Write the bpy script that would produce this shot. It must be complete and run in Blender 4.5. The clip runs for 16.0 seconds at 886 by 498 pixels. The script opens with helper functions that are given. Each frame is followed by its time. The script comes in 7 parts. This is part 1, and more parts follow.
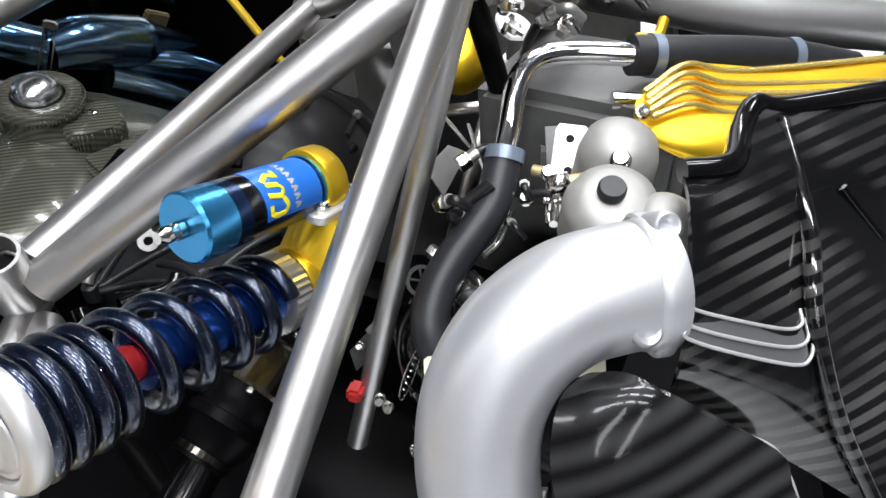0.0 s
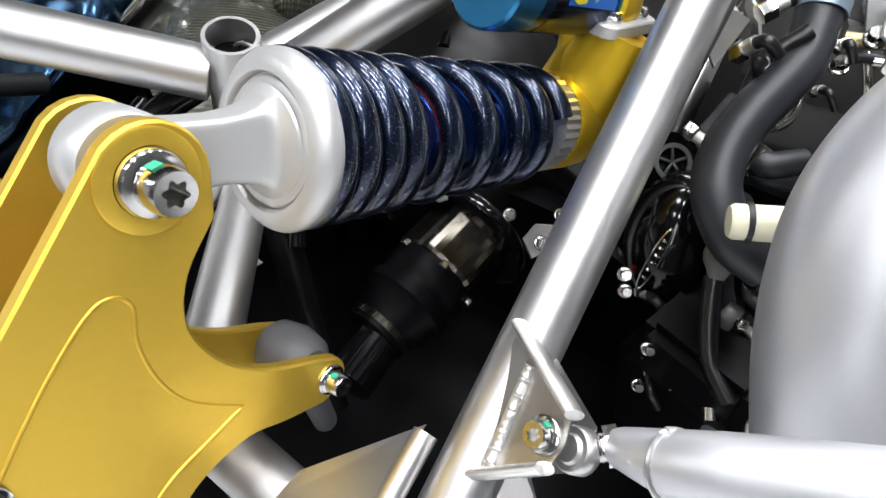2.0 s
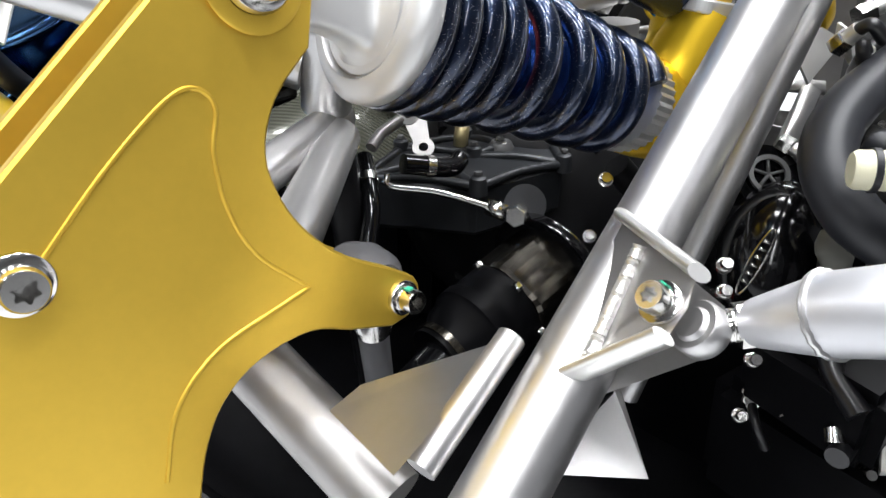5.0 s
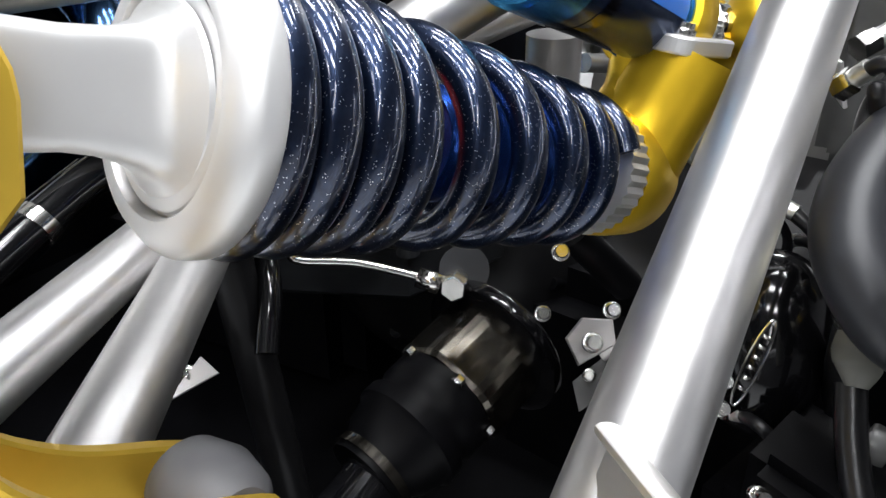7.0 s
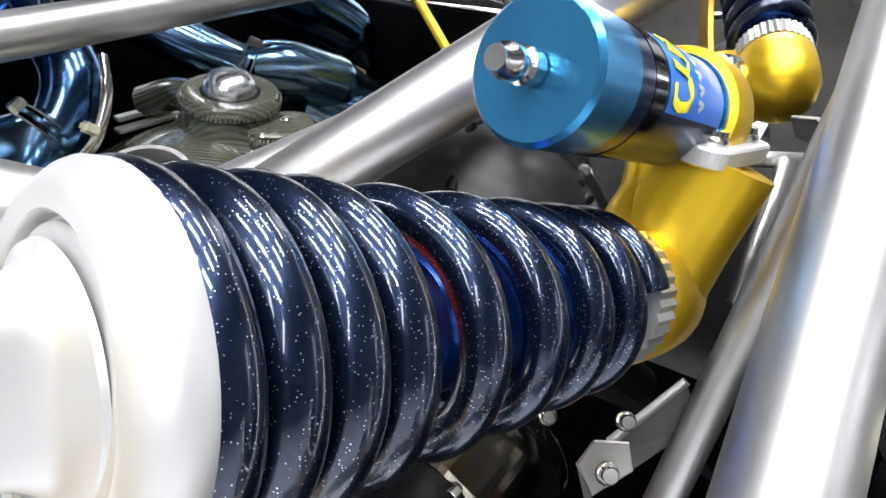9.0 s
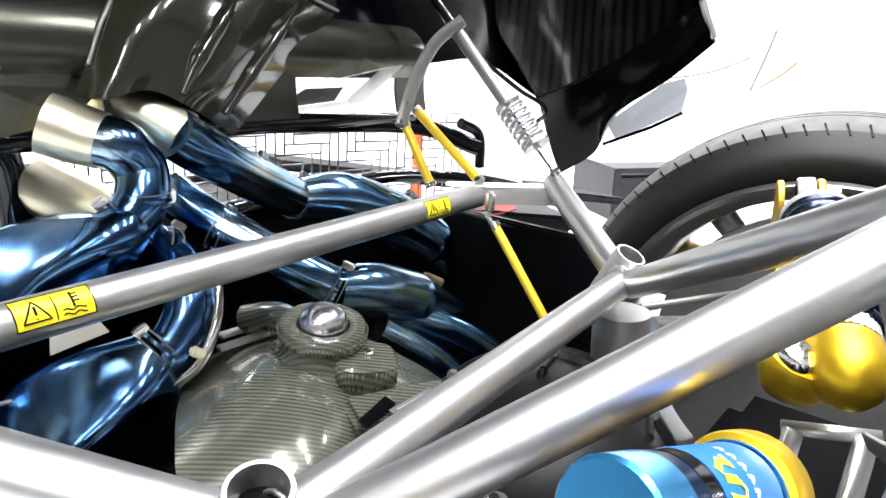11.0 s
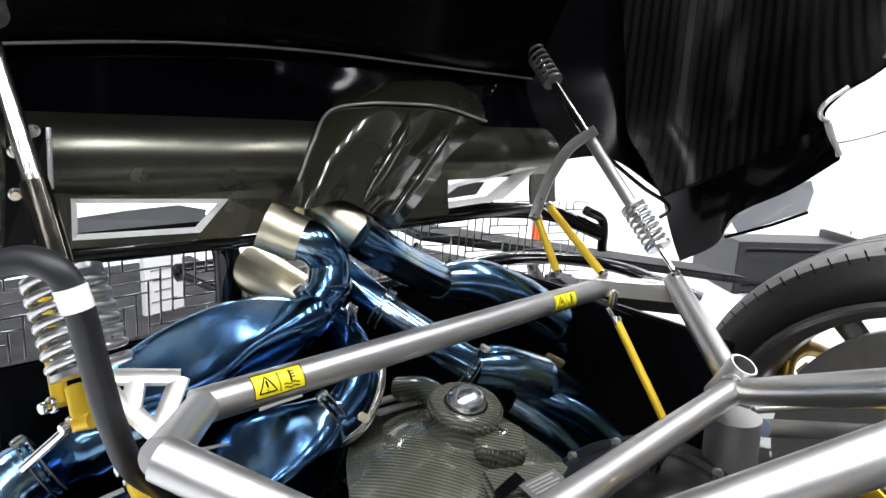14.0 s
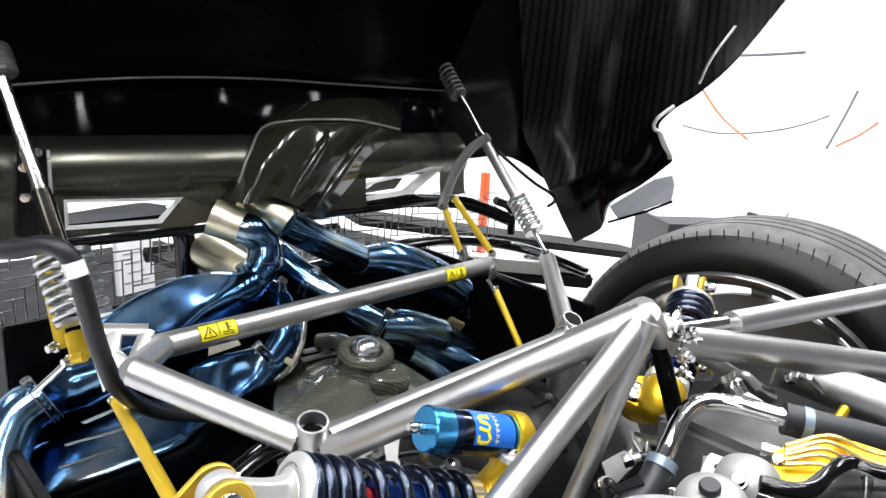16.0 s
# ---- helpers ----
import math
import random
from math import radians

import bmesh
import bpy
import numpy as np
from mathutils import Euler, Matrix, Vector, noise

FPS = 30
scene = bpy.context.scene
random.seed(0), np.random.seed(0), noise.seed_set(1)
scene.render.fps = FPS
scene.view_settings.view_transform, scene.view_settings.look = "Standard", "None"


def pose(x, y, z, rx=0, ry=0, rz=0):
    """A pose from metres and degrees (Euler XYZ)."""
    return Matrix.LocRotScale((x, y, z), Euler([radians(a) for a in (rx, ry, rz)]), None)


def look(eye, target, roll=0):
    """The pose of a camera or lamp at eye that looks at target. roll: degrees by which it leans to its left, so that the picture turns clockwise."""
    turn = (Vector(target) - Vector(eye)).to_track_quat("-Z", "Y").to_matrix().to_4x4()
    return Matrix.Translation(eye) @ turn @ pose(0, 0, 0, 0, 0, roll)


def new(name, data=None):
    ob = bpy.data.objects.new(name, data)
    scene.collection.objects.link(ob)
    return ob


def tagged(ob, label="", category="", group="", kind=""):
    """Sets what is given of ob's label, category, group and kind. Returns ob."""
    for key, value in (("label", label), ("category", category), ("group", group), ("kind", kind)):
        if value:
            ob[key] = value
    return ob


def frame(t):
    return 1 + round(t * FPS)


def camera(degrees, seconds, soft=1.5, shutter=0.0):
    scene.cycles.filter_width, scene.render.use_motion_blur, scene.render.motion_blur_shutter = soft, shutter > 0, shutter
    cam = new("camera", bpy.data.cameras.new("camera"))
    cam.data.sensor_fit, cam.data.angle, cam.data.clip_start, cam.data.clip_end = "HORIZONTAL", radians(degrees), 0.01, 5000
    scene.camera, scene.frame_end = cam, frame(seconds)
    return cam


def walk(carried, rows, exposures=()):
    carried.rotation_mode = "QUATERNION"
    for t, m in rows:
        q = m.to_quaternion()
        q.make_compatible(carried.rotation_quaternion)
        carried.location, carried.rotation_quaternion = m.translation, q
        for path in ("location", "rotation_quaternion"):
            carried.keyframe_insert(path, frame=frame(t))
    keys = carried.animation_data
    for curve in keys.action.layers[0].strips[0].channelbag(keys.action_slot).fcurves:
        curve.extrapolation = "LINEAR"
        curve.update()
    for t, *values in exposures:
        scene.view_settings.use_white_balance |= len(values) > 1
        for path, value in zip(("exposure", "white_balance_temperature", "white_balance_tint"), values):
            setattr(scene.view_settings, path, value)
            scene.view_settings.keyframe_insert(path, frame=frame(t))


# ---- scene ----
cam = camera(69.9, 16.0)
PATH = [
    (0, (-0.5393, -0.4257, 0.9616), (0.1530, -0.2343, 0.2658), 0.11),
    (0.5, (-0.5631, -0.3951, 0.9276), (0.1185, -0.1727, 0.2305), 0.30),
    (1, (-0.5771, -0.3677, 0.8879), (0.0964, -0.1094, 0.1953), 0.44),
    (1.5, (-0.5865, -0.3362, 0.8396), (0.0770, -0.0455, 0.1502), 0.81),
    (2, (-0.6047, -0.3230, 0.8169), (0.0411, 0.0054, 0.1276), 1.20),
    (2.5, (-0.6252, -0.3160, 0.8037), (0.0180, 0.0498, 0.1310), 1.19),
    (3, (-0.6415, -0.3018, 0.7810), (0.0401, 0.1137, 0.1787), 1.39),
    (3.2, (-0.6506, -0.2998, 0.7734), (0.0388, 0.1307, 0.1908), 1.48),
    (5.3, (-0.6537, -0.3378, 0.7074), (0.0696, 0.1378, 0.2067), 0.54),
    (5.5, (-0.6306, -0.3370, 0.7079), (0.0961, 0.1306, 0.2048), 0.47),
    (6, (-0.5855, -0.3200, 0.7098), (0.1563, 0.1175, 0.2015), 0.57),
    (6.5, (-0.5562, -0.3041, 0.7090), (0.1953, 0.1177, 0.2017), 0.64),
    (7, (-0.5403, -0.2860, 0.7110), (0.2195, 0.1198, 0.2030), 0.57),
    (7.5, (-0.5230, -0.2761, 0.7078), (0.2415, 0.1229, 0.2015), 0.35),
    (8, (-0.5007, -0.2653, 0.7097), (0.2676, 0.1226, 0.2006), -0.00),
    (8.2, (-0.4925, -0.2623, 0.7114), (0.2762, 0.1280, 0.2048), 0.14),
    (10.3, (-0.4791, -0.2466, 0.8228), (0.2900, 0.1641, 0.3330), 2.53),
    (10.5, (-0.4796, -0.2465, 0.8344), (0.2966, 0.2000, 0.3893), 2.09),
    (11, (-0.4876, -0.2422, 0.8483), (0.3067, 0.2924, 0.5597), 1.67),
    (11.5, (-0.5125, -0.2341, 0.8630), (0.2534, 0.3713, 0.6463), 1.68),
    (12, (-0.5337, -0.2366, 0.8679), (0.1945, 0.4200, 0.6714), 1.72),
    (12.5, (-0.5536, -0.2387, 0.8956), (0.1509, 0.4419, 0.6942), 1.80),
    (13, (-0.5639, -0.2445, 0.9187), (0.1316, 0.4432, 0.7101), 2.09),
    (13.5, (-0.5845, -0.2572, 0.9376), (0.1096, 0.4301, 0.7236), 2.51),
    (14, (-0.6105, -0.2854, 0.9548), (0.0864, 0.3957, 0.7301), 2.72),
    (14.5, (-0.6302, -0.3423, 0.9844), (0.0701, 0.3292, 0.7425), 2.81),
    (15, (-0.6577, -0.4241, 1.0088), (0.0435, 0.2435, 0.7584), 2.89),
    (15.5, (-0.6920, -0.5141, 1.0218), (0.0168, 0.1461, 0.7734), 2.79),
    (16, (-0.7245, -0.5885, 1.0333), (-0.0063, 0.0612, 0.7839), 2.86),
]
walk(cam, [(t, look(eye, target, roll)) for t, eye, target, roll in PATH],
     [(0.0, -0.30), (1.0, -0.22), (2.5, -0.18), (5.5, 0.05), (8.2, 0.10), (9.6, 0.72), (10.5, 0.90), (11.0, 0.74), (11.5, 0.30), (12.0, 0.18), (13.0, 0.06), (14.5, 0.04), (15.5, 0.04), (16.0, -0.03)])

# ---- world and lights ----
world = bpy.data.worlds.new("world")
scene.world = world
world.use_nodes = True
world.node_tree.nodes["Background"].inputs[0].default_value = (0.95, 0.97, 1.0, 1)
world.node_tree.nodes["Background"].inputs[1].default_value = 0.05
scene.view_settings.exposure = 0.0


# ---- materials ----
def mat(name, color=(0.5, 0.5, 0.5), metal=0.0, rough=0.5, var=0.0, scale=20.0, bump=0.0, coat=0.0, rvar=0.0, stretch=None, color2=None, spec=0.5):
    m = bpy.data.materials.new(name)
    m.use_nodes = True
    n, l = m.node_tree.nodes, m.node_tree.links
    b = n["Principled BSDF"]
    b.inputs["Base Color"].default_value = (*color, 1)
    b.inputs["Metallic"].default_value = metal
    b.inputs["Roughness"].default_value = rough
    b.inputs["Coat Weight"].default_value = coat
    b.inputs["Coat Roughness"].default_value = 0.04
    b.inputs["Specular IOR Level"].default_value = spec
    if var or bump or rvar or color2:
        tc = n.new("ShaderNodeTexCoord")
        mp = n.new("ShaderNodeMapping")
        if stretch:
            mp.inputs["Scale"].default_value = stretch
        l.new(tc.outputs["Object"], mp.inputs[0])
        no = n.new("ShaderNodeTexNoise")
        no.inputs["Scale"].default_value = scale
        no.inputs["Detail"].default_value = 6
        l.new(mp.outputs[0], no.inputs["Vector"])
        big = n.new("ShaderNodeTexNoise")
        big.inputs["Scale"].default_value = scale * 0.13
        l.new(mp.outputs[0], big.inputs["Vector"])
        add = n.new("ShaderNodeMath")
        add.operation = "ADD"
        l.new(no.outputs[0], add.inputs[0])
        l.new(big.outputs[0], add.inputs[1])
        rp = n.new("ShaderNodeMapRange")
        rp.inputs[1].default_value, rp.inputs[2].default_value = 0.7, 1.3
        l.new(add.outputs[0], rp.inputs[0])
        if var or color2:
            mix = n.new("ShaderNodeMix")
            mix.data_type = "RGBA"
            c2 = color2 or tuple(min(1, c * (1 + var)) for c in color)
            c1 = color if color2 else tuple(c * (1 - var) for c in color)
            mix.inputs[6].default_value = (*c1, 1)
            mix.inputs[7].default_value = (*c2, 1)
            l.new(rp.outputs[0], mix.inputs[0])
            l.new(mix.outputs[2], b.inputs["Base Color"])
        if rvar:
            rr = n.new("ShaderNodeMapRange")
            rr.inputs[1].default_value, rr.inputs[2].default_value = 0.7, 1.3
            rr.inputs[3].default_value, rr.inputs[4].default_value = max(0, rough - rvar), rough + rvar
            l.new(add.outputs[0], rr.inputs[0])
            l.new(rr.outputs[0], b.inputs["Roughness"])
        if bump:
            bp = n.new("ShaderNodeBump")
            bp.inputs["Strength"].default_value = bump
            bp.inputs["Distance"].default_value = 0.002
            l.new(no.outputs[0], bp.inputs["Height"])
            l.new(bp.outputs[0], b.inputs["Normal"])
    return m


def flaked(name):
    """Near-black blue lacquer with sparse silver flakes."""
    m = mat(name, (0.005, 0.010, 0.027), 0.85, 0.28, scale=500, color2=(0.012, 0.023, 0.055), spec=0.5, coat=0.85)
    n, l = m.node_tree.nodes, m.node_tree.links
    b = n["Principled BSDF"]
    tc, vo = n.new("ShaderNodeTexCoord"), n.new("ShaderNodeTexVoronoi")
    vo.inputs["Scale"].default_value = 1700
    l.new(tc.outputs["Object"], vo.inputs["Vector"])
    near, pick, both = n.new("ShaderNodeMath"), n.new("ShaderNodeMath"), n.new("ShaderNodeMath")
    near.operation, near.inputs[1].default_value = "LESS_THAN", 0.24
    pick.operation, pick.inputs[1].default_value = "GREATER_THAN", 0.70
    both.operation = "MULTIPLY"
    l.new(vo.outputs["Distance"], near.inputs[0])
    l.new(vo.outputs["Color"], pick.inputs[0])
    l.new(near.outputs[0], both.inputs[0])
    l.new(pick.outputs[0], both.inputs[1])
    mix = n.new("ShaderNodeMix")
    mix.data_type = "RGBA"
    old = b.inputs["Base Color"].links[0].from_socket
    l.new(both.outputs[0], mix.inputs[0])
    l.new(old, mix.inputs[6])
    b.inputs["Coat Roughness"].default_value = 0.07
    mix.inputs[7].default_value = (0.55, 0.60, 0.70, 1)
    l.new(mix.outputs[2], b.inputs["Base Color"])
    return m


def heat_tint(name):
    """Titanium that heat has coloured: deep blue, steel blue, pale silver and a little straw."""
    m = mat(name, (0.1, 0.2, 0.4), 1.0, 0.17, scale=14, color2=(0.2, 0.3, 0.4), rvar=0.03)
    n, l = m.node_tree.nodes, m.node_tree.links
    b = n["Principled BSDF"]
    tc, no, ra = n.new("ShaderNodeTexCoord"), n.new("ShaderNodeTexNoise"), n.new("ShaderNodeValToRGB")
    no.inputs["Scale"].default_value = 7.0
    no.inputs["Detail"].default_value = 3
    l.new(tc.outputs["Object"], no.inputs["Vector"])
    l.new(no.outputs[0], ra.inputs[0])
    e = ra.color_ramp.elements
    e[0].position, e[0].color = 0.30, (0.040, 0.090, 0.21, 1)
    e[1].position, e[1].color = 0.76, (0.44, 0.41, 0.33, 1)
    for pos, col in ((0.44, (0.080, 0.18, 0.34, 1)), (0.54, (0.18, 0.31, 0.45, 1)), (0.65, (0.36, 0.45, 0.51, 1))):
        e.new(pos).color = col
    l.new(ra.outputs[0], b.inputs["Base Color"])
    return m


M_TUBE = mat("satin_tube", (0.57, 0.565, 0.56), 0.97, 0.39, 0.03, 220, 0.015, rvar=0.02)
M_SILVER = mat("silver_paint", (0.58, 0.585, 0.605), 0.74, 0.45, 0.02, 300, 0.01, rvar=0.02)
M_ALU = mat("bare_aluminium", (0.80, 0.79, 0.76), 0.9, 0.33, 0.05, 50, 0.02, rvar=0.06)
M_CAP = mat("brushed_cap", (0.62, 0.63, 0.66), 1.0, 0.24, 0.06, 120)
M_GBOX = mat("gearbox_grey", (0.030, 0.032, 0.035), 0.45, 0.36, 0.2, 40, 0.10)
M_CASTP = mat("pale_casting", (0.33, 0.325, 0.31), 0.45, 0.48, 0.12, 60, 0.15)
M_PLUG = mat("grey_plastic", (0.11, 0.11, 0.095), 0.0, 0.5, 0.1, 60, 0.03)
M_STEP = mat("grey_step", (0.10, 0.10, 0.105), 0.2, 0.30, 0.1, 40)
M_CHROME = mat("chrome", (0.82, 0.82, 0.82), 1.0, 0.06)
M_SPRING = mat("bright_spring_wire", (0.55, 0.55, 0.55), 1.0, 0.28, 0.05, 80)
M_STEEL = mat("bolt_steel", (0.62, 0.61, 0.58), 1.0, 0.18, 0.08, 200)
M_GOLD = mat("gold_anodised", (0.72, 0.475, 0.058), 0.72, 0.40, 0.03, 240, 0.02, rvar=0.03)
M_GOLDC = mat("gold_cast", (0.86, 0.56, 0.03), 0.82, 0.34, 0.06, 60, 0.02)
M_GOLDE = mat("gold_highlight_edge", (0.90, 0.68, 0.20), 0.85, 0.26, 0.05, 60)
M_BLUE = mat("blue_anodised", (0.05, 0.28, 0.55), 0.85, 0.25, 0.05, 60)
M_NAVY = flaked("navy_spring")
M_TI = heat_tint("burnt_titanium")
M_TIP = mat("straw_titanium", (0.80, 0.74, 0.56), 1.0, 0.36, 0.10, 20)
M_BLACK = mat("gloss_black", (0.003, 0.003, 0.0035), 0.0, 0.10, 0.3, 30, spec=0.4)
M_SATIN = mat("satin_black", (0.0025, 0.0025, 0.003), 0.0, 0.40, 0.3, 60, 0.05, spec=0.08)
M_RUBBER = mat("rubber_hose", (0.016, 0.017, 0.020), 0.0, 0.42, 0.2, 80, 0.05, spec=0.4)
M_TYRE = mat("tyre", (0.010, 0.0099, 0.0098), 0.0, 0.48, 0.2, 60, 0.1, spec=0.25)
# Paler than the sidewall for wear and for the lamp light painted in.
M_TREAD = mat("worn_lit_tread", (0.135, 0.132, 0.130), 0.0, 0.75, 0.35, 25, 0.25, spec=0.2)
M_WHITE = mat("white_wall", (0.80, 0.80, 0.80), 0.0, 0.6, 0.02, 3, 0.02)
M_FLOOR = mat("white_floor", (0.72, 0.73, 0.74), 0.0, 0.25, 0.03, 4)
M_YELLOW = mat("yellow_label", (0.80, 0.68, 0.02), 0.0, 0.4, 0.03, 60)
M_RODY = mat("yellow_rod", (0.75, 0.50, 0.03), 0.35, 0.35, 0.05, 60)
M_RED = mat("red_rubber", (0.45, 0.02, 0.02), 0.0, 0.4, 0.1, 60)
M_CREAM = mat("cream_plastic", (0.75, 0.72, 0.52), 0.0, 0.4, 0.05, 50)
M_DARKW = mat("dark_wall", (0.08, 0.08, 0.085), 0.0, 0.6, 0.05, 3)
M_CEIL = mat("grey_ceiling", (0.11, 0.11, 0.115), 0.0, 0.7, 0.05, 3)
M_SMOKE = mat("smoked_steel", (0.085, 0.078, 0.066), 0.95, 0.17, 0.2, 60, rvar=0.05)
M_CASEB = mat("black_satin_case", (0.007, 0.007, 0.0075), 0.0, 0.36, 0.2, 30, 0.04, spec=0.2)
M_CLAMG = mat("clear_coated_black", (0.0015, 0.0016, 0.0028), 0.0, 0.08, 0.3, 30, spec=0.07)
M_ORANGE = mat("orange_red", (0.85, 0.13, 0.03), 0.0, 0.45, 0.1, 30)
M_CLAMP = mat("blue_grey_band", (0.22, 0.27, 0.34), 0.5, 0.35, 0.08, 80)
M_CASTG = mat("grey_casting", (0.12, 0.12, 0.118), 0.35, 0.42, 0.2, 40, 0.12)
M_CASTD = mat("dark_casting", (0.10, 0.10, 0.10), 0.35, 0.45, 0.3, 40, 0.12)
M_BRASS = mat("dull_brass", (0.45, 0.38, 0.2), 0.7, 0.4, 0.1, 60)
M_BAND = mat("smoked_band", (0.108, 0.106, 0.088), 0.9, 0.25, 0.25, 9, rvar=0.05)
M_CLAM = mat("deep_gloss_black", (0.0015, 0.0015, 0.002), 0.0, 0.18, 0.3, 30, spec=0.045)
M_WHITEG = mat("white_gloss", (0.82, 0.82, 0.80), 0.0, 0.25, 0.02, 20)
M_GREYP = mat("grey_paint", (0.55, 0.56, 0.58), 0.1, 0.3, 0.03, 20)
M_GRILLE = mat("grille_metal", (0.24, 0.24, 0.24), 0.9, 0.3, 0.2, 50)
M_GREYM = mat("grey_metal", (0.34, 0.33, 0.32), 0.7, 0.4, 0.1, 40)
M_RIM = mat("dark_silver_rim", (0.30, 0.30, 0.29), 0.9, 0.28, 0.1, 40)
M_SPECK = mat("speckled", (0.004, 0.004, 0.004), 0.0, 0.55, scale=120, color2=(0.05, 0.05, 0.05), spec=0.05)
M_BACKDROP = mat("dark_backdrop", (0.030, 0.030, 0.032), 0.0, 0.85, 0.4, 9, 0.2, spec=0.08)
M_HOSE = mat("gloss_hose", (0.008, 0.008, 0.009), 0.0, 0.3, 0.3, 120, 0.05)
M_CHAR = mat("charcoal_plastic", (0.016, 0.016, 0.018), 0.0, 0.45, 0.15, 40, 0.03)
M_GOLDD = mat("dark_gold_cast", (0.30, 0.19, 0.04), 0.8, 0.35, 0.2, 40, 0.05)


def striped(name, dark, light, scale, axis, rough=0.12, angle=0.0, bump=0.0, coat=0.5, metal=0.0, dist=2.0, along=None, sharp=False, spec=0.5, patchy=False):
    """A woven surface: bands across the given axis, with a wander and a fine grain."""
    m = mat(name, dark, metal, rough, coat=coat, spec=spec)
    n, l = m.node_tree.nodes, m.node_tree.links
    b = n["Principled BSDF"]
    tc, mp, wv = n.new("ShaderNodeTexCoord"), n.new("ShaderNodeMapping"), n.new("ShaderNodeTexWave")
    mp.inputs["Rotation"].default_value = angle if isinstance(angle, tuple) else (0, 0, radians(angle))
    wv.wave_type, wv.bands_direction, wv.wave_profile = "BANDS", axis, "SIN"
    wv.inputs["Scale"].default_value = scale
    wv.inputs["Distortion"].default_value = dist * 0.2
    wv.inputs["Detail"].default_value = 2
    l.new(tc.outputs["Object"], mp.inputs[0])
    if along:
        dot, cb = n.new("ShaderNodeVectorMath"), n.new("ShaderNodeCombineXYZ")
        dot.operation = "DOT_PRODUCT"
        dot.inputs[1].default_value = Vector(along).normalized()
        l.new(tc.outputs["Object"], dot.inputs[0])
        l.new(dot.outputs["Value"], cb.inputs[0])
        l.new(cb.outputs[0], wv.inputs["Vector"])
    else:
        l.new(mp.outputs[0], wv.inputs["Vector"])
    no = n.new("ShaderNodeTexNoise")
    no.inputs["Scale"].default_value = 9
    l.new(tc.outputs["Object"], no.inputs["Vector"])
    mul = n.new("ShaderNodeMath")
    mul.operation = "MULTIPLY"
    if sharp:
        st = n.new("ShaderNodeMapRange")
        st.inputs[1].default_value, st.inputs[2].default_value = 0.35, 0.65
        l.new(wv.outputs["Fac"], st.inputs[0])
        l.new(st.outputs[0], mul.inputs[0])
    else:
        l.new(wv.outputs["Fac"], mul.inputs[0])
    if patchy:
        pm = n.new("ShaderNodeMapRange")
        pm.inputs[1].default_value, pm.inputs[2].default_value = 0.42, 0.68
        l.new(no.outputs[0], pm.inputs[0])
        l.new(pm.outputs[0], mul.inputs[1])
    else:
        l.new(no.outputs[0], mul.inputs[1])
    mix = n.new("ShaderNodeMix")
    mix.data_type = "RGBA"
    mix.inputs[6].default_value, mix.inputs[7].default_value = (*dark, 1), (*light, 1)
    l.new(mul.outputs[0], mix.inputs[0])
    l.new(mix.outputs[2], b.inputs["Base Color"])
    if bump:
        bp = n.new("ShaderNodeBump")
        bp.inputs["Strength"].default_value = bump
        bp.inputs["Distance"].default_value = 0.001
        l.new(wv.outputs["Fac"], bp.inputs["Height"])
        l.new(bp.outputs[0], b.inputs["Normal"])
    return m


M_CARBON = striped("wide_twill_carbon", (0.0035, 0.0035, 0.004), (0.075, 0.074, 0.072), 25.5, "X", 0.12, metal=0.1, coat=0.6, patchy=True, along=(0.512, 0.541, 0.667), sharp=True, spec=0.3)
M_CARBONL = striped("broad_twill_carbon", (0.006, 0.006, 0.0065), (0.060, 0.060, 0.062), 18.9, "X", 0.16, metal=0.1, coat=0.2, along=(-0.257, -0.573, -0.778), spec=0.15)
M_CARBONV = striped("ribbed_carbon", (0.0010, 0.0010, 0.0010), (0.0080, 0.0080, 0.0080), 15.5, "X", 0.24, metal=0.0, coat=0.0, along=(0.40, -0.915, 0.05), spec=0.045)
M_DUCT = striped("smoked_duct", (0.016, 0.016, 0.010), (0.050, 0.048, 0.034), 75, "X", 0.16, metal=0.2, coat=0.8, along=(1, 0.2, 0.8))
M_OLIVE = striped("olive_carbon", (0.055, 0.057, 0.042), (0.165, 0.166, 0.135), 62, "X", 0.24, bump=0.06, metal=0.35, coat=0.6, dist=4, along=(0.62, 0.45, 0.64))
M_GREEN = mat("green_paint", (0.03, 0.42, 0.25), 0.0, 0.4, 0.1, 90)
M_WHITEALU = mat("pale_aluminium", (0.60, 0.60, 0.595), 0.60, 0.43, 0.03, 60, 0.02, rvar=0.04)
M_BLUED = mat("deep_blue", (0.01, 0.05, 0.25), 0.8, 0.25, 0.1, 60)
M_NAVYS = mat("dark_blue_barrel", (0.01, 0.025, 0.07), 0.7, 0.2, 0.1, 60)
M_LABELB = mat("label_blue", (0.02, 0.16, 0.62), 0.2, 0.3, 0.05, 60)
M_GREYR = mat("grey_rubber", (0.10, 0.10, 0.105), 0.0, 0.5, 0.1, 80, 0.03)



# ---- mesh helpers ----
def V(*a):
    return Vector(a[0] if len(a) == 1 else a)


def axes(p, z, x=None):
    """A frame at p whose z axis runs along z and whose x axis lies near x."""
    z = V(z).normalized()
    x = V(x) if x is not None else (Vector((0, 0, 1)) if abs(z.z) < 0.9 else Vector((1, 0, 0)))
    x = (x - z * x.dot(z)).normalized()
    m = Matrix((x, z.cross(x), z)).transposed().to_4x4()
    m.translation = V(p)
    return m


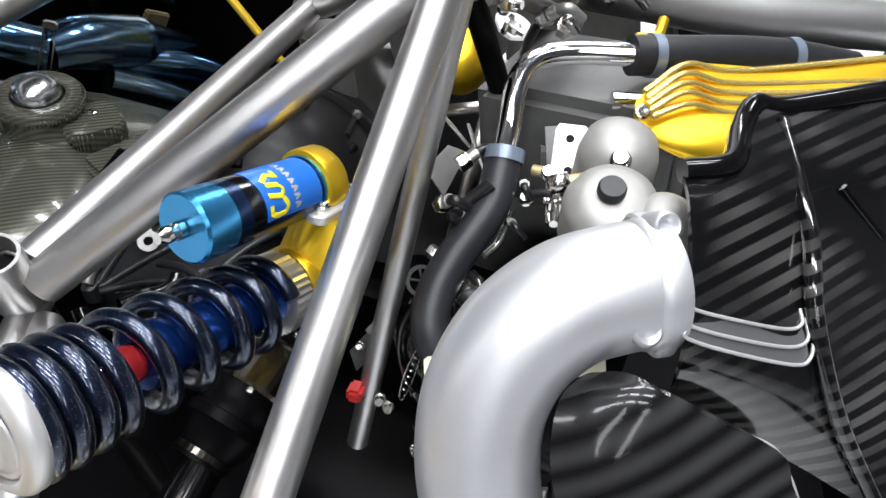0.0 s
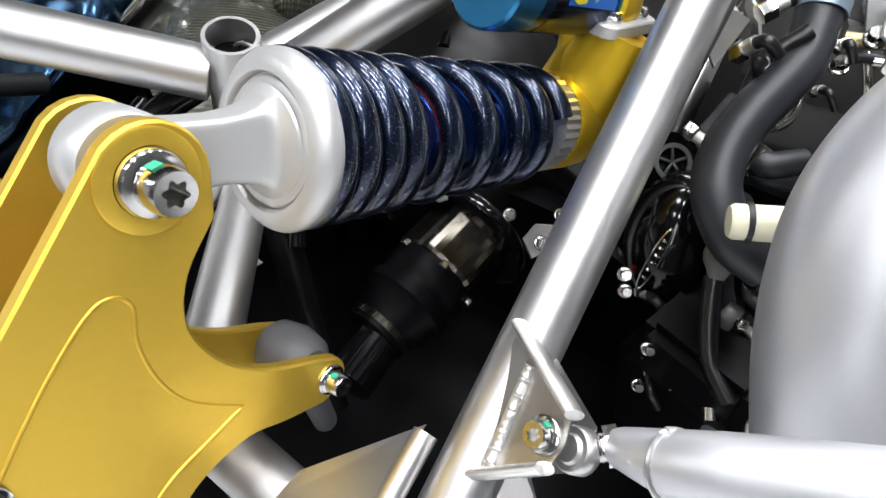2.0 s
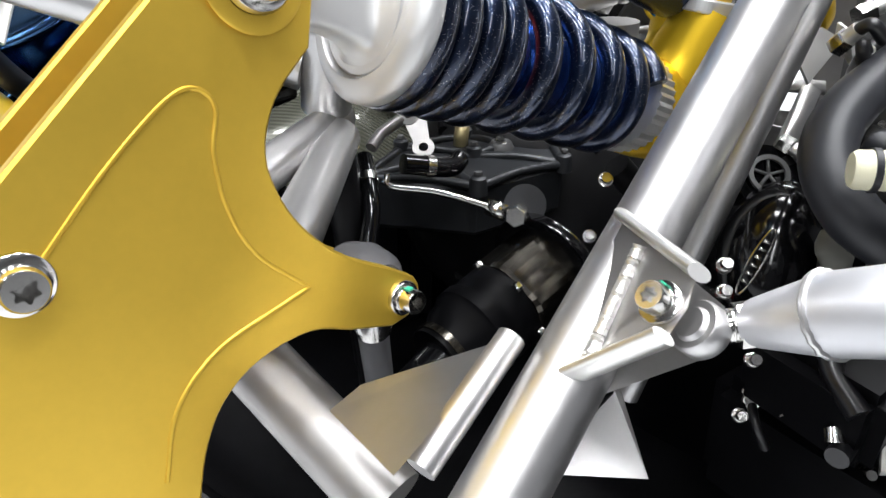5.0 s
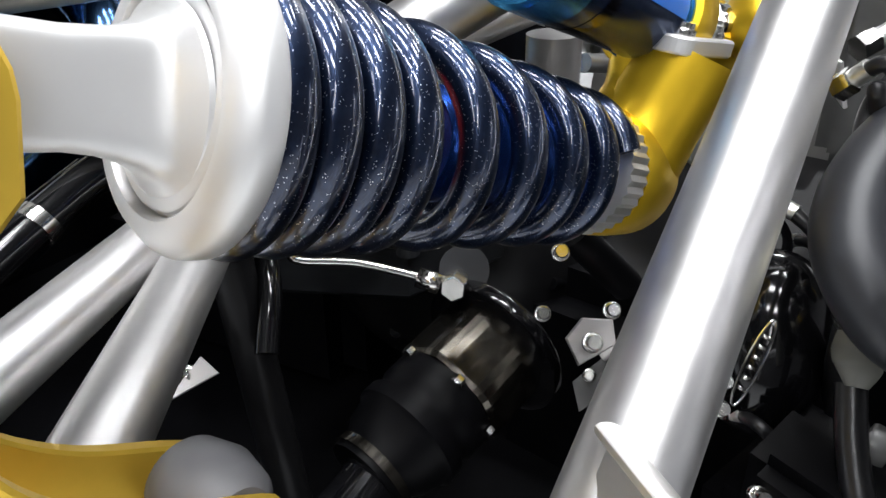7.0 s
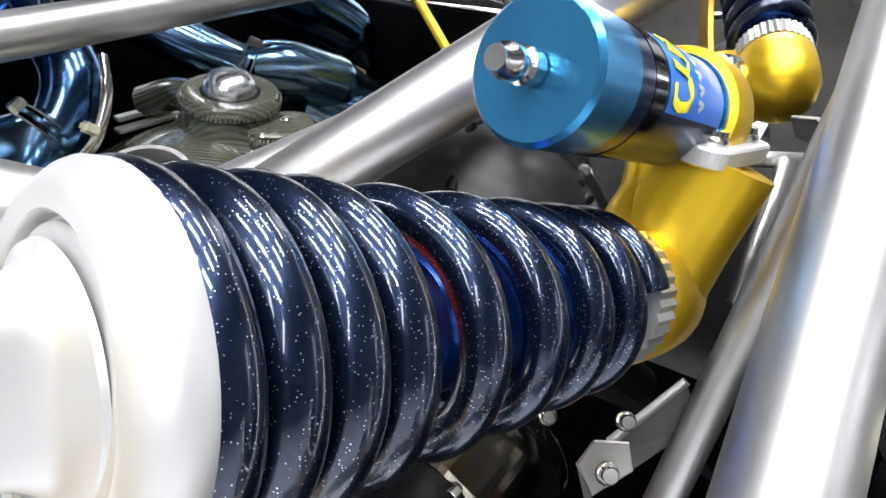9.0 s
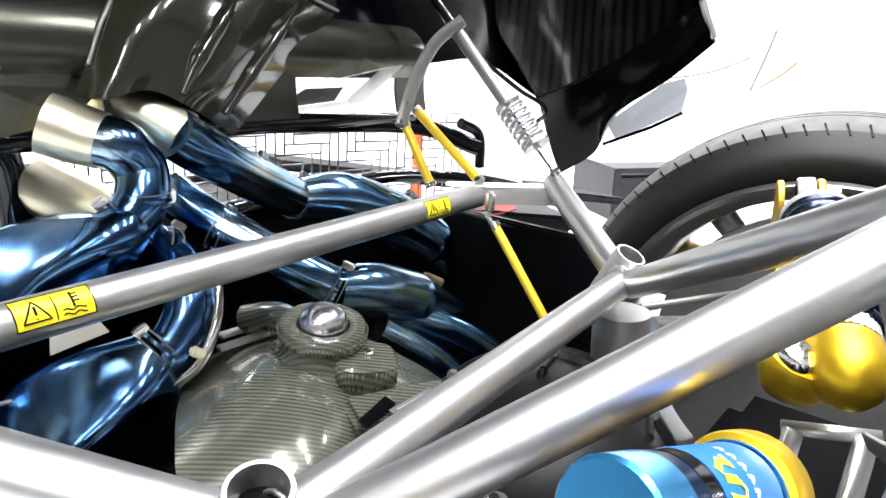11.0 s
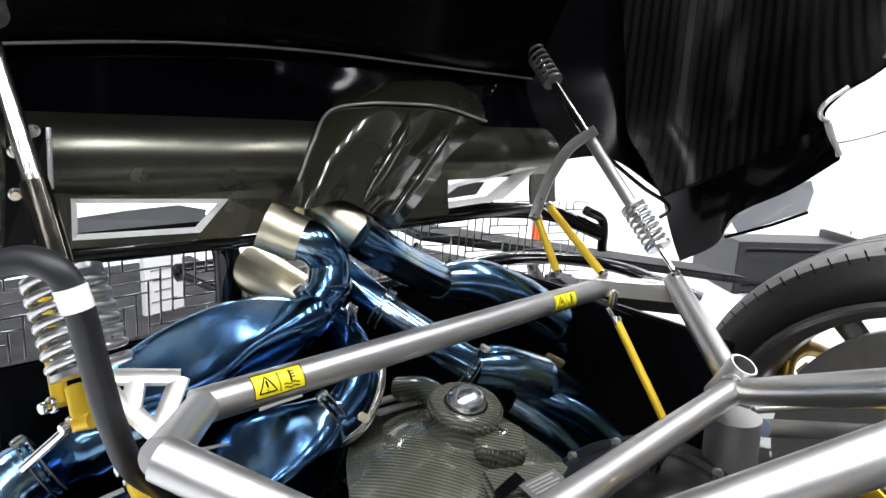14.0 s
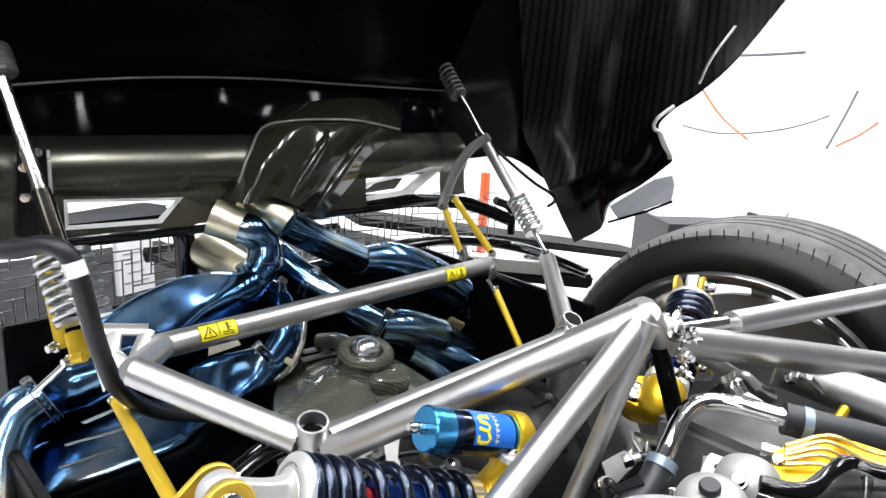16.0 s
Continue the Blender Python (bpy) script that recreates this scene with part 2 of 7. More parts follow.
def curve(points, n=8):
    """A smooth line through the points (Catmull-Rom)."""
    p = [V(q) for q in points]
    p = [2 * p[0] - p[1]] + p + [2 * p[-1] - p[-2]]
    out = []
    for i in range(1, len(p) - 2):
        for k in range(n):
            t = k / n
            a, b, c, d = p[i - 1], p[i], p[i + 1], p[i + 2]
            out.append(0.5 * (2 * b + (c - a) * t + (2 * a - 5 * b + 4 * c - d) * t * t + (3 * b - a - 3 * c + d) * t ** 3))
    out.append(p[-2])
    return out


def sweep(bm, pts, radius, seg=20, cap=True, squash=None):
    """A round bar along pts. radius: a number, or a list by point. squash: (factor, direction) flattens it."""
    pts = [V(p) for p in pts]
    rad = radius if isinstance(radius, (list, tuple)) else None
    rings, up = [], None
    for i, p in enumerate(pts):
        d = (pts[min(i + 1, len(pts) - 1)] - pts[max(i - 1, 0)]).normalized()
        if up is None:
            up = Vector((0, 0, 1)) if abs(d.z) < 0.9 else Vector((1, 0, 0))
        up = (up - d * up.dot(d)).normalized()
        side = d.cross(up)
        if rad:
            u = i / (len(pts) - 1) * (len(rad) - 1)
            k = min(int(u), len(rad) - 2)
            r = rad[k] + (rad[k + 1] - rad[k]) * (u - k)
        else:
            r = radius
        ring = []
        for s in range(seg):
            a = 2 * math.pi * s / seg
            o = (up * math.cos(a) + side * math.sin(a)) * r
            if squash:
                w = V(squash[1])
                o = o - w * o.dot(w) * (1 - squash[0])
            ring.append(bm.verts.new(p + o))
        rings.append(ring)
    for a, b in zip(rings, rings[1:]):
        for s in range(seg):
            f = bm.faces.new((a[s], a[(s + 1) % seg], b[(s + 1) % seg], b[s]))
            f.smooth = True
    if cap:
        bm.faces.new(rings[0][::-1])
        bm.faces.new(rings[-1])
    return bm


def bar(bm, p, q, r, seg=20, cap=True):
    return sweep(bm, [V(p), V(q)], r, seg, cap)


def lathe(bm, profile, m, seg=32, closed=False):
    """Turns (radius, height) pairs round the z axis of m."""
    rings = []
    for r, h in profile:
        rings.append([bm.verts.new(m @ Vector((r * math.cos(2 * math.pi * s / seg), r * math.sin(2 * math.pi * s / seg), h))) for s in range(seg)] if r > 1e-6 else [bm.verts.new(m @ Vector((0, 0, h)))])
    pairs = list(zip(rings, rings[1:])) + ([(rings[-1], rings[0])] if closed else [])
    for a, b in pairs:
        for s in range(seg):
            t = (s + 1) % seg
            if len(a) == 1 and len(b) == 1:
                continue
            vs = [a[0], b[t], b[s]] if len(a) == 1 else [a[s], a[t], b[0]] if len(b) == 1 else [a[s], a[t], b[t], b[s]]
            bm.faces.new(vs).smooth = True
    return bm


def plate(bm, outline, thick, m, bevel=0.0, smooth=False):
    """A flat plate: the outline in m's xy plane, thick along its z, with an edge bevel."""
    n = len(outline)
    c = Vector((sum(p[0] for p in outline) / n, sum(p[1] for p in outline) / n))
    layers = [(0, bevel), (bevel, 0), (thick - bevel, 0), (thick, bevel)] if bevel else [(0, 0), (thick, 0)]
    rings = []
    for h, inset in layers:
        ring = []
        for i, p in enumerate(outline):
            q = Vector(p)
            if inset:
                a, b = Vector(outline[i - 1]), Vector(outline[(i + 1) % n])
                d = (b - a).normalized()
                nrm = Vector((-d.y, d.x))
                q = q + nrm * inset
            ring.append(bm.verts.new(m @ Vector((q.x, q.y, h))))
        rings.append(ring)
    for a, b in zip(rings, rings[1:]):
        for i in range(n):
            f = bm.faces.new((a[i], a[(i + 1) % n], b[(i + 1) % n], b[i]))
            f.smooth = smooth
    bm.faces.new(rings[0][::-1])
    bm.faces.new(rings[-1])
    return bm


def box(bm, size, m, bevel=0.0):
    g = bmesh.ops.create_cube(bm, size=1, matrix=m @ Matrix.Diagonal((*size, 1)))
    if bevel:
        bmesh.ops.bevel(bm, geom=list({e for v in g["verts"] for e in v.link_edges}), offset=bevel, segments=2, affect="EDGES", clamp_overlap=True)
    return bm


def grid_sheet(bm, rows, thick=0.004, smooth=True):
    """A curved sheet through rows of points, with a thickness."""
    rows = [[V(p) for p in row] for row in rows]
    vs = [[bm.verts.new(p) for p in row] for row in rows]
    for a, b in zip(vs, vs[1:]):
        for i in range(len(a) - 1):
            bm.faces.new((a[i], a[i + 1], b[i + 1], b[i])).smooth = smooth
    bm.normal_update()
    if thick:
        back = [[bm.verts.new(v.co - v.normal * thick) for v in row] for row in vs]
        for a, b in zip(back, back[1:]):
            for i in range(len(a) - 1):
                bm.faces.new((a[i], b[i], b[i + 1], a[i + 1])).smooth = smooth
        rim = [(vs[0], back[0]), (vs[-1][::-1], back[-1][::-1]), ([r[0] for r in vs][::-1], [r[0] for r in back][::-1]), ([r[-1] for r in vs], [r[-1] for r in back])]
        for a, b in rim:
            for i in range(len(a) - 1):
                bm.faces.new((a[i + 1], a[i], b[i], b[i + 1]))
    return bm


def finer(rows, n=6):
    """Rows of points made smooth in both directions."""
    rows = [curve(r, n) for r in rows]
    cols = [curve([r[i] for r in rows], n) for i in range(len(rows[0]))]
    return [[c[j] for c in cols] for j in range(len(cols[0]))]


def part(name, bm, material, parent=None, label=""):
    bmesh.ops.recalc_face_normals(bm, faces=bm.faces[:])
    for e in bm.edges:
        if len(e.link_faces) == 2 and e.calc_face_angle() > 0.75:
            e.smooth = False
    me = bpy.data.meshes.new(name)
    bm.to_mesh(me)
    bm.free()
    me.materials.append(material)
    ob = new(name, me)
    if parent is not None:
        ob.parent = parent
    if label:
        ob["label"] = label
    return ob


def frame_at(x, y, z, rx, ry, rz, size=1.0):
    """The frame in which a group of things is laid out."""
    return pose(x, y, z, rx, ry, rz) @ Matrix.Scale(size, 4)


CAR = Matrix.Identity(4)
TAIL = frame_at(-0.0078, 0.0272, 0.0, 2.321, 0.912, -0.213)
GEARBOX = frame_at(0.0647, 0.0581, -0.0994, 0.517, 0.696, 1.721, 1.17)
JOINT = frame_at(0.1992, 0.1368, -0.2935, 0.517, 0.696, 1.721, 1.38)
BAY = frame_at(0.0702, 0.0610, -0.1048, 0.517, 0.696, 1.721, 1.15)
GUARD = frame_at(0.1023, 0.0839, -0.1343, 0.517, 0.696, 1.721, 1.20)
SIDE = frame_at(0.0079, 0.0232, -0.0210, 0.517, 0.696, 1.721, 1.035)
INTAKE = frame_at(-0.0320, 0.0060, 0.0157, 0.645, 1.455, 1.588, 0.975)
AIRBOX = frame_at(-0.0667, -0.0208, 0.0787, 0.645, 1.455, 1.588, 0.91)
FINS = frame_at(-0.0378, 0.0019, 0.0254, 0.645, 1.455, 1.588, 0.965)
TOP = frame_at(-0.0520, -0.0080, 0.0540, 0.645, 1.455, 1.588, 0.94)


def thing(name, label, category, group="", kind="", base=CAR):
    ob = tagged(new(name), label, category, group, kind)
    ob.matrix_basis = base
    return ob


def B():
    return bmesh.new()


# ---- room ----
X0, X1, Y0, Y1, Z0, Z1 = -6.6, 6.4, -4.5, 6.2, -0.07, 3.4


def slab(name, lo, hi, material, label):
    bm = B()
    c = [(a + b) / 2 for a, b in zip(lo, hi)]
    box(bm, [b - a for a, b in zip(lo, hi)], pose(*c))
    return tagged(part(name, bm, material), label, name.split("_")[0], kind="structure")


slab("floor", (X0, Y0, Z0 - 0.2), (X1, Y1, Z0), M_FLOOR, "smooth glossy white workshop floor")
slab("wall_north", (X0 - 0.2, Y1, Z0), (X1 + 0.2, Y1 + 0.2, Z1), M_WHITE, "plain white painted wall")
# South and west walls are out of view; dark grey keeps reflections low.
slab("wall_south", (X0 - 0.2, Y0 - 0.2, Z0), (X1 + 0.2, Y0, Z1), M_DARKW, "unseen dark grey wall that keeps reflections low")
slab("wall_east", (X1, Y0, Z0), (X1 + 0.2, Y1, Z1), M_WHITE, "plain white painted wall")
slab("wall_west", (X0 - 0.2, Y0, Z0), (X0, Y1, Z1), M_DARKW, "unseen dark grey wall that keeps reflections low")
# The ceiling is out of view too; its dark grey limits bounced light.
slab("ceiling", (X0 - 0.2, Y0 - 0.2, Z1), (X1 + 0.2, Y1 + 0.2, Z1 + 0.2), M_CEIL, "unseen ceiling, dark grey to limit bounced light")


def lamp(x, y, sx, sy, power, rz=0):
    d = bpy.data.lights.new("ceiling_lamp", "AREA")
    d.shape, d.size, d.size_y, d.energy = "RECTANGLE", sx, sy, power
    d.color = (0.955, 0.968, 1.0)
    ob = new("ceiling_lamp", d)
    ob.matrix_world = pose(x, y, Z1 - 0.06, 0, 0, rz)
    return ob


for lx, power in ((-1.9, 70), (-0.7, 85), (0.5, 85), (1.7, 70)):
    for ly, share in ((-1.25, 0.36), (-0.35, 0.36), (0.50, 0.28)):
        lamp(lx, ly, 0.26, 0.62, power * share)
lamp(-4.3, -1.9, 3.2, 0.28, 55)
lamp(-4.3, -0.3, 3.2, 0.28, 55)
for lx, ly, power in ((4.6, 0.2, 150), (4.6, 3.4, 150), (2.4, 3.6, 120), (-0.2, 4.0, 120), (-2.4, 3.6, 70)):
    lamp(lx, ly, 0.30, 2.4, power)

# ---- tube frame ----
frame_thing = thing("chassis_frame", "satin silver welded tube frame of an engine bay", "car frame")


def tube(p, q, r=0.0165, name="tube", parent=None, material=None, bend=None):
    bm = B()
    sweep(bm, curve([p, *bend, q], 8) if bend else [V(p), V(q)], r, 28)
    return part(name, bm, material or M_TUBE, parent or frame_thing)


def weld(p, axis, r, parent=None):
    """A bead round a tube's end."""
    bm = B()
    m = axes(p, axis)
    n = 40
    pts = [m @ Vector(((r + 0.0004 * math.sin(i * 7.3)) * math.cos(2 * math.pi * i / n), r * math.sin(2 * math.pi * i / n), 0.0006 * math.sin(i * 3.1))) for i in range(n + 1)]
    sweep(bm, pts, r * 0.09, 8)
    part("weld_bead", bm, M_TUBE, parent or frame_thing)


RL, RR, HUB = V(-0.294, 0.008, 0.606), TAIL @ V(0.297, 0.0, 0.605), V(-0.057, -0.301, 0.786)
HUB_FAR = TAIL @ V(-0.015, -0.302, 0.762)
CL, CR = TAIL @ V(-0.433, 0.206, 0.640), TAIL @ V(0.545, 0.222, 0.640)
EL, ER = TAIL @ V(-0.350, 0.33, 0.605), TAIL @ V(0.470, 0.33, 0.609)
tube(EL, ER, 0.0203, "cross_tube")
tube(CL, RL + V(-0.0109, 0.0162, -0.020), 0.0200)
tube(CR, RR + V(0.0233, 0.0133, -0.026), 0.0200)
tube(RL + V(0.0195, -0.002, -0.024), RR + V(-0.0105, 0, -0.028), 0.0185)
tube(RL + V(0.0132, -0.0143, -0.034), HUB, 0.0192)
tube(RR + V(-0.005, -0.0136, -0.026), HUB + V(0.02, 0.01, 0), 0.0185)
for r0 in (RL, RR):
    bm = B()
    m = axes(r0 + V(0.009 if r0.x > 0 else 0, 0, 0), (-0.15, -0.26, 0.95) if r0.x < 0 else (-0.08, -0.46, 0.88))
    lathe(bm, [(0.0172, 0.011), (0.0200, 0.011), (0.0206, 0.009), (0.0206, -0.060), (0.0172, -0.060)], m, 40, True)
    so = part("tube_socket", bm, M_TUBE, frame_thing)
    # The black disc stands in for the shade deep in the socket.
    bm = B(); lathe(bm, [(0, -0.010), (0.0173, -0.010), (0.0173, -0.05), (0, -0.05)], m, 28); part("bore_shade", bm, M_SATIN, so, "dark disc standing in for shade inside the socket")
    weld(r0 + V(0.013 if r0.x < 0 else -0.013, 0, -0.02), (1, 0, 0), 0.0172)
# corner brackets that join the cross tube to the corners
for e, c, s in ((ER, CR, 1),):
    d = (c - e)
    m = axes(e + V(0, 0, 0.0165), (0, 0, 1), d)
    w = 0.020
    bm = B()
    L = d.length
    plate(bm, [(-0.060, -w * 0.55), (-0.052, -w), (L * 0.55, -w * 0.9), (L + 0.012, -0.010), (L + 0.012, 0.010), (L * 0.55, w * 0.9), (-0.052, w), (-0.060, w * 0.55)], 0.004, m, 0.0008)
    part("bracket_plate", bm, M_ALU, frame_thing)
    for sd in (-1, 1):
        bm = B()
        mm = axes(e + V(0, 0, -0.012), (0, 0, 1), d) @ pose(0, sd * 0.016, 0)
        plate(bm, [(-0.045, -0.002), (L + 0.01, -0.002), (L + 0.01, 0.002), (-0.045, 0.002)], 0.028, mm)
        part("bracket_side", bm, M_ALU, frame_thing)
    bm = B()
    lathe(bm, [(0, 0.001), (0.004, 0.001), (0.004, 0.003), (0.0075, 0.003), (0.0075, -0.04), (0, -0.04)], axes(e + d * 0.72 + V(0.012, -0.016, 0.002), (0.3, -1, 0)), 20)
    part("bolt", bm, M_STEEL, frame_thing)
# an open triangular gusset by the left corner
tube(EL + V(0.01, 0, 0), CL, 0.0185)
ga, gb, gc = TAIL @ V(-0.404, 0.489, 0.593), TAIL @ V(-0.314, 0.451, 0.583), TAIL @ V(-0.361, 0.404, 0.542)
for a, b in ((ga, gb), (gb, gc), (gc, ga), (ga * 0.5 + gb * 0.5, gc * 0.6 + ga * 0.4)):
    bm = B()
    sweep(bm, [a, b], 0.0120, 14, squash=(0.28, tuple((gb - ga).cross(gc - ga).normalized())))
    part("gusset_bar", bm, M_ALU, frame_thing)
# hub where the tubes meet
bm = B()
lathe(bm, [(0, 0.022), (0.012, 0.022), (0.020, 0.015), (0.022, 0), (0.020, -0.02), (0.012, -0.03), (0, -0.03)], axes(HUB_FAR + V(0.015, 0, 0.004), (0.1, -0.2, 1)), 28)
part("tube_node", bm, M_TUBE, frame_thing)
for q, a, r in (((-0.010, -0.020, 0.016), (-0.4, -0.5, 0.7), 0.0070), ((0.012, -0.024, 0.010), (0.1, -0.8, 0.6), 0.0080), ((0.022, -0.004, 0.022), (0.5, -0.1, 0.8), 0.0065), ((-0.004, -0.030, -0.010), (-0.3, -0.9, 0.1), 0.0075), ((-0.006, -0.034, -0.028), (-0.2, -0.9, -0.3), 0.0065), ((0.030, -0.022, -0.004), (0.5, -0.8, 0.2), 0.0065)):
    nb = axes(HUB_FAR + V(q), a)
    bm = B(); lathe(bm, [(0, 0.010), (r * 0.9, 0.010), (r, 0.008), (r, 0.001), (0, 0.001)], nb, 6); nut = part("hub_nut", bm, M_STEEL, frame_thing, "bright hexagon nut")
    bm = B(); lathe(bm, [(0, -0.002), (r * 1.45, -0.002), (r * 1.45, 0.001), (0, 0.001)], nb, 24); part("washer", bm, M_STEEL, nut)
    bm = B(); lathe(bm, [(0, 0.016), (r * 0.5, 0.016), (r * 0.55, 0.010), (0, 0.010)], nb, 16); part("stud", bm, M_CHROME, nut)
# tubes that go down from the hub
DN = V(-0.577, -0.264, 0.477)
tube(HUB, DN, 0.0160, "down_tube")
tube(HUB + V(0.008, 0.0, 0.004), HUB_FAR, 0.0150, "hub_tube")
tube(HUB + V(-0.013, -0.013, 0.002), (-0.225, -0.2417, 0.326), 0.0112, "down_tube")
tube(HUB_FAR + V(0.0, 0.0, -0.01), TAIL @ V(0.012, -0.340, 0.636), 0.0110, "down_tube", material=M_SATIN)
tube(HUB_FAR + V(0.03, 0, -0.005), TAIL @ V(0.231, -0.382, 0.637), 0.0105, "down_tube")
tube(TAIL @ V(0.115, -0.341, 0.765), TAIL @ V(0.571, -0.502, 0.779), 0.0165, "front_tube")
tube(HUB_FAR + V(0.02, -0.005, -0.004), TAIL @ V(0.479, -0.538, 0.666), 0.0205, "front_tube")
tube(TAIL @ V(0.001, -0.306, 0.769), TAIL @ V(0.131, -0.343, 0.766), 0.009, "threaded_end", material=M_CHROME)
# fin plates on the hub's tubes
for k in range(3):
    bm = B()
    plate(bm, [(0, 0), (0.06, 0.005), (0.05, 0.022), (0.01, 0.03)], 0.003, TAIL @ axes([(0.185, -0.370, 0.656), (0.260, -0.396, 0.643), (0.350, -0.439, 0.632)][k], (0.2, -0.3, 1), (1, -0.4 + 0.3 * k, 0)), 0.0006)
    part("fin_plate", bm, M_ALU, frame_thing)
for p, mr in (((-0.014, -0.311, 0.597), (0.5, -0.6, 0.6)), ((-0.035, -0.331, 0.588), (0.3, -0.7, 0.3)), ((-0.082, -0.303, 0.583), (-0.6, -0.5, 0.6))):
    bm = B()
    plate(bm, [(0, 0), (0.05, 0.004), (0.044, 0.024), (0.012, 0.030)], 0.003, TAIL @ axes(p, mr, (0.8, -0.2, 0.4)), 0.0006)
    part("fin_plate", bm, M_ALU, frame_thing)
# tubes under the near socket
VT = RL + V(-0.003, 0, -0.072)
tube(VT + V(0.03, 0.02, 0.0), V(-0.500, -0.062, 0.545), 0.0150, "strut_tube")
tube(VT + V(0.004, -0.004, -0.006), V(-0.492, -0.126, 0.535), 0.0165, "strut_tube")
# This strut is near-black: the shade it stands in is painted on.
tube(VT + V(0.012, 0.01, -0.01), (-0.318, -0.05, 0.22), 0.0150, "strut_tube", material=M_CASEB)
tube((-0.490, -0.063, 0.511), (-0.505, -0.210, 0.460), 0.0180, "lower_tube", material=M_GREYM)
tube((-0.469, -0.247, 0.550), (-0.527, -0.243, 0.526), 0.0062, "edge_tube")
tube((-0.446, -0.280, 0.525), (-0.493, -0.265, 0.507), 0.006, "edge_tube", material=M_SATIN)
# right socket post and its ties, on the far side
tube(RR + V(0.005, -0.003, -0.07), RR + V(0.01, -0.017, -0.42), 0.038, "post", material=M_GREYM)
tube(TAIL @ V(0.448, -0.012, 0.468), TAIL @ V(0.710, -0.150, 0.432), 0.015, "tie_tube")
tube(TAIL @ V(0.418, 0.001, 0.504), TAIL @ V(0.656, -0.142, 0.508), 0.006, "tie_tube")
# gusset and clevis plates on the near down tube
CN = V(0.504, -0.613, -0.608)
for off, shrink in ((0.0, 0.0), (0.019, 0.10)):
    outline = [V(p) for p in ((-0.4205, -0.2705, 0.5900), (-0.4590, -0.3080, 0.5957), (-0.4680, -0.3090, 0.5890), (-0.4758, -0.3060, 0.5798), (-0.4770, -0.2610, 0.5335))]
    mid = sum(outline, V(0, 0, 0)) / 5
    bm = B()
    f = bm.faces.new([bm.verts.new(p + (mid - p) * shrink + CN * off) for p in outline])
    bmesh.ops.solidify(bm, geom=[f], thickness=0.0028)
    part("clevis_plate", bm, M_TUBE, frame_thing)
for p0, p1 in (((-0.4195, -0.2690, 0.5910), (-0.4585, -0.3085, 0.5975)), ((-0.4775, -0.2600, 0.5335), (-0.4760, -0.3050, 0.5810))):
    bm = B()
    sweep(bm, [V(p0) * 0.98 + V(p1) * 0.02, V(p0) * 0.5 + V(p1) * 0.5, V(p1)], 0.0056, 14, squash=(0.50, tuple((V(p1) - V(p0)).cross(V(-0.506, 0.609, 0.611)).normalized())))
    part("clevis_flange", bm, M_ALU, frame_thing)
bm = B()
wp = [V((-0.437, -0.2835, 0.5885)) - CN * 0.0012 + (V((-0.476, -0.2815, 0.5555)) - V((-0.437, -0.2835, 0.5885))) * (i / 40) for i in range(41)]
sweep(bm, [p + V(0.0005 * math.sin(3 * i), 0, 0.0004 * math.cos(2 * i)) for i, p in enumerate(wp)], [0.0030, 0.0024] * 20, 10)
part("weld_bead", bm, M_ALU, frame_thing)
# bright sheet gussets low down
for pts4 in ([(-0.520, -0.192, 0.521), (-0.503, -0.195, 0.524), (-0.461, -0.243, 0.543), (-0.541, -0.242, 0.536)],
             [(-0.436, -0.281, 0.519), (-0.435, -0.286, 0.515), (-0.460, -0.309, 0.499), (-0.485, -0.267, 0.499)]):
    bm = B()
    f = bm.faces.new([bm.verts.new(p) for p in pts4])
    bmesh.ops.solidify(bm, geom=[f], thickness=0.003)
    part("sheet_gusset", bm, M_TUBE, frame_thing)


def bolt(parent, p, axis, r=0.009, socket=True, h=0.008, washer=True, name="bolt", mark=False):
    """A flanged bolt with a star socket; the head points along axis."""
    m = axes(p, axis)
    bm = B()
    prof = [(0, 0)]
    if washer:
        prof += [(r * 1.45, 0), (r * 1.45, h * 0.18), (r * 1.35, h * 0.25), (r * 1.1, h * 0.27)]
    prof += [(r, h * 0.3), (r, h * 0.88), (r * 0.9, h)]
    if not socket:
        lathe(bm, prof + [(0, h)], m, 6 if not washer else 24)
        return part(name, bm, M_STEEL, parent)
    lathe(bm, prof, m, 36)
    ring = []
    k = 36
    top = [m @ Vector((r * 0.9 * math.cos(2 * math.pi * s / k), r * 0.9 * math.sin(2 * math.pi * s / k), h)) for s in range(k)]
    star = [(r * (0.50 + 0.10 * math.cos(6 * 2 * math.pi * s / k))) for s in range(k)]
    a = [bm.verts.new(q) for q in top]
    b = [bm.verts.new(m @ Vector((q * math.cos(2 * math.pi * s / k), q * math.sin(2 * math.pi * s / k), h))) for s, q in enumerate(star)]
    c = [bm.verts.new(m @ Vector((q * math.cos(2 * math.pi * s / k), q * math.sin(2 * math.pi * s / k), h * 0.35))) for s, q in enumerate(star)]
    for s in range(k):
        t = (s + 1) % k
        bm.faces.new((a[s], a[t], b[t], b[s]))
        bm.faces.new((b[s], b[t], c[t], c[s]))
    bm.faces.new(c)
    bmesh.ops.remove_doubles(bm, verts=bm.verts[:], dist=1e-6)
    ob = part(name, bm, M_STEEL, parent)
    if mark:
        bm = B()
        plate(bm, [(-0.3 * r, -0.25 * r), (0.3 * r, -0.2 * r), (0.25 * r, 0.3 * r), (-0.3 * r, 0.25 * r)], 0.0006, m @ pose(r * 1.02, 0, h * 0.55, 0, 90, 0))
        part("paint_mark", bm, M_GREEN, ob, "green paint mark")
    return ob


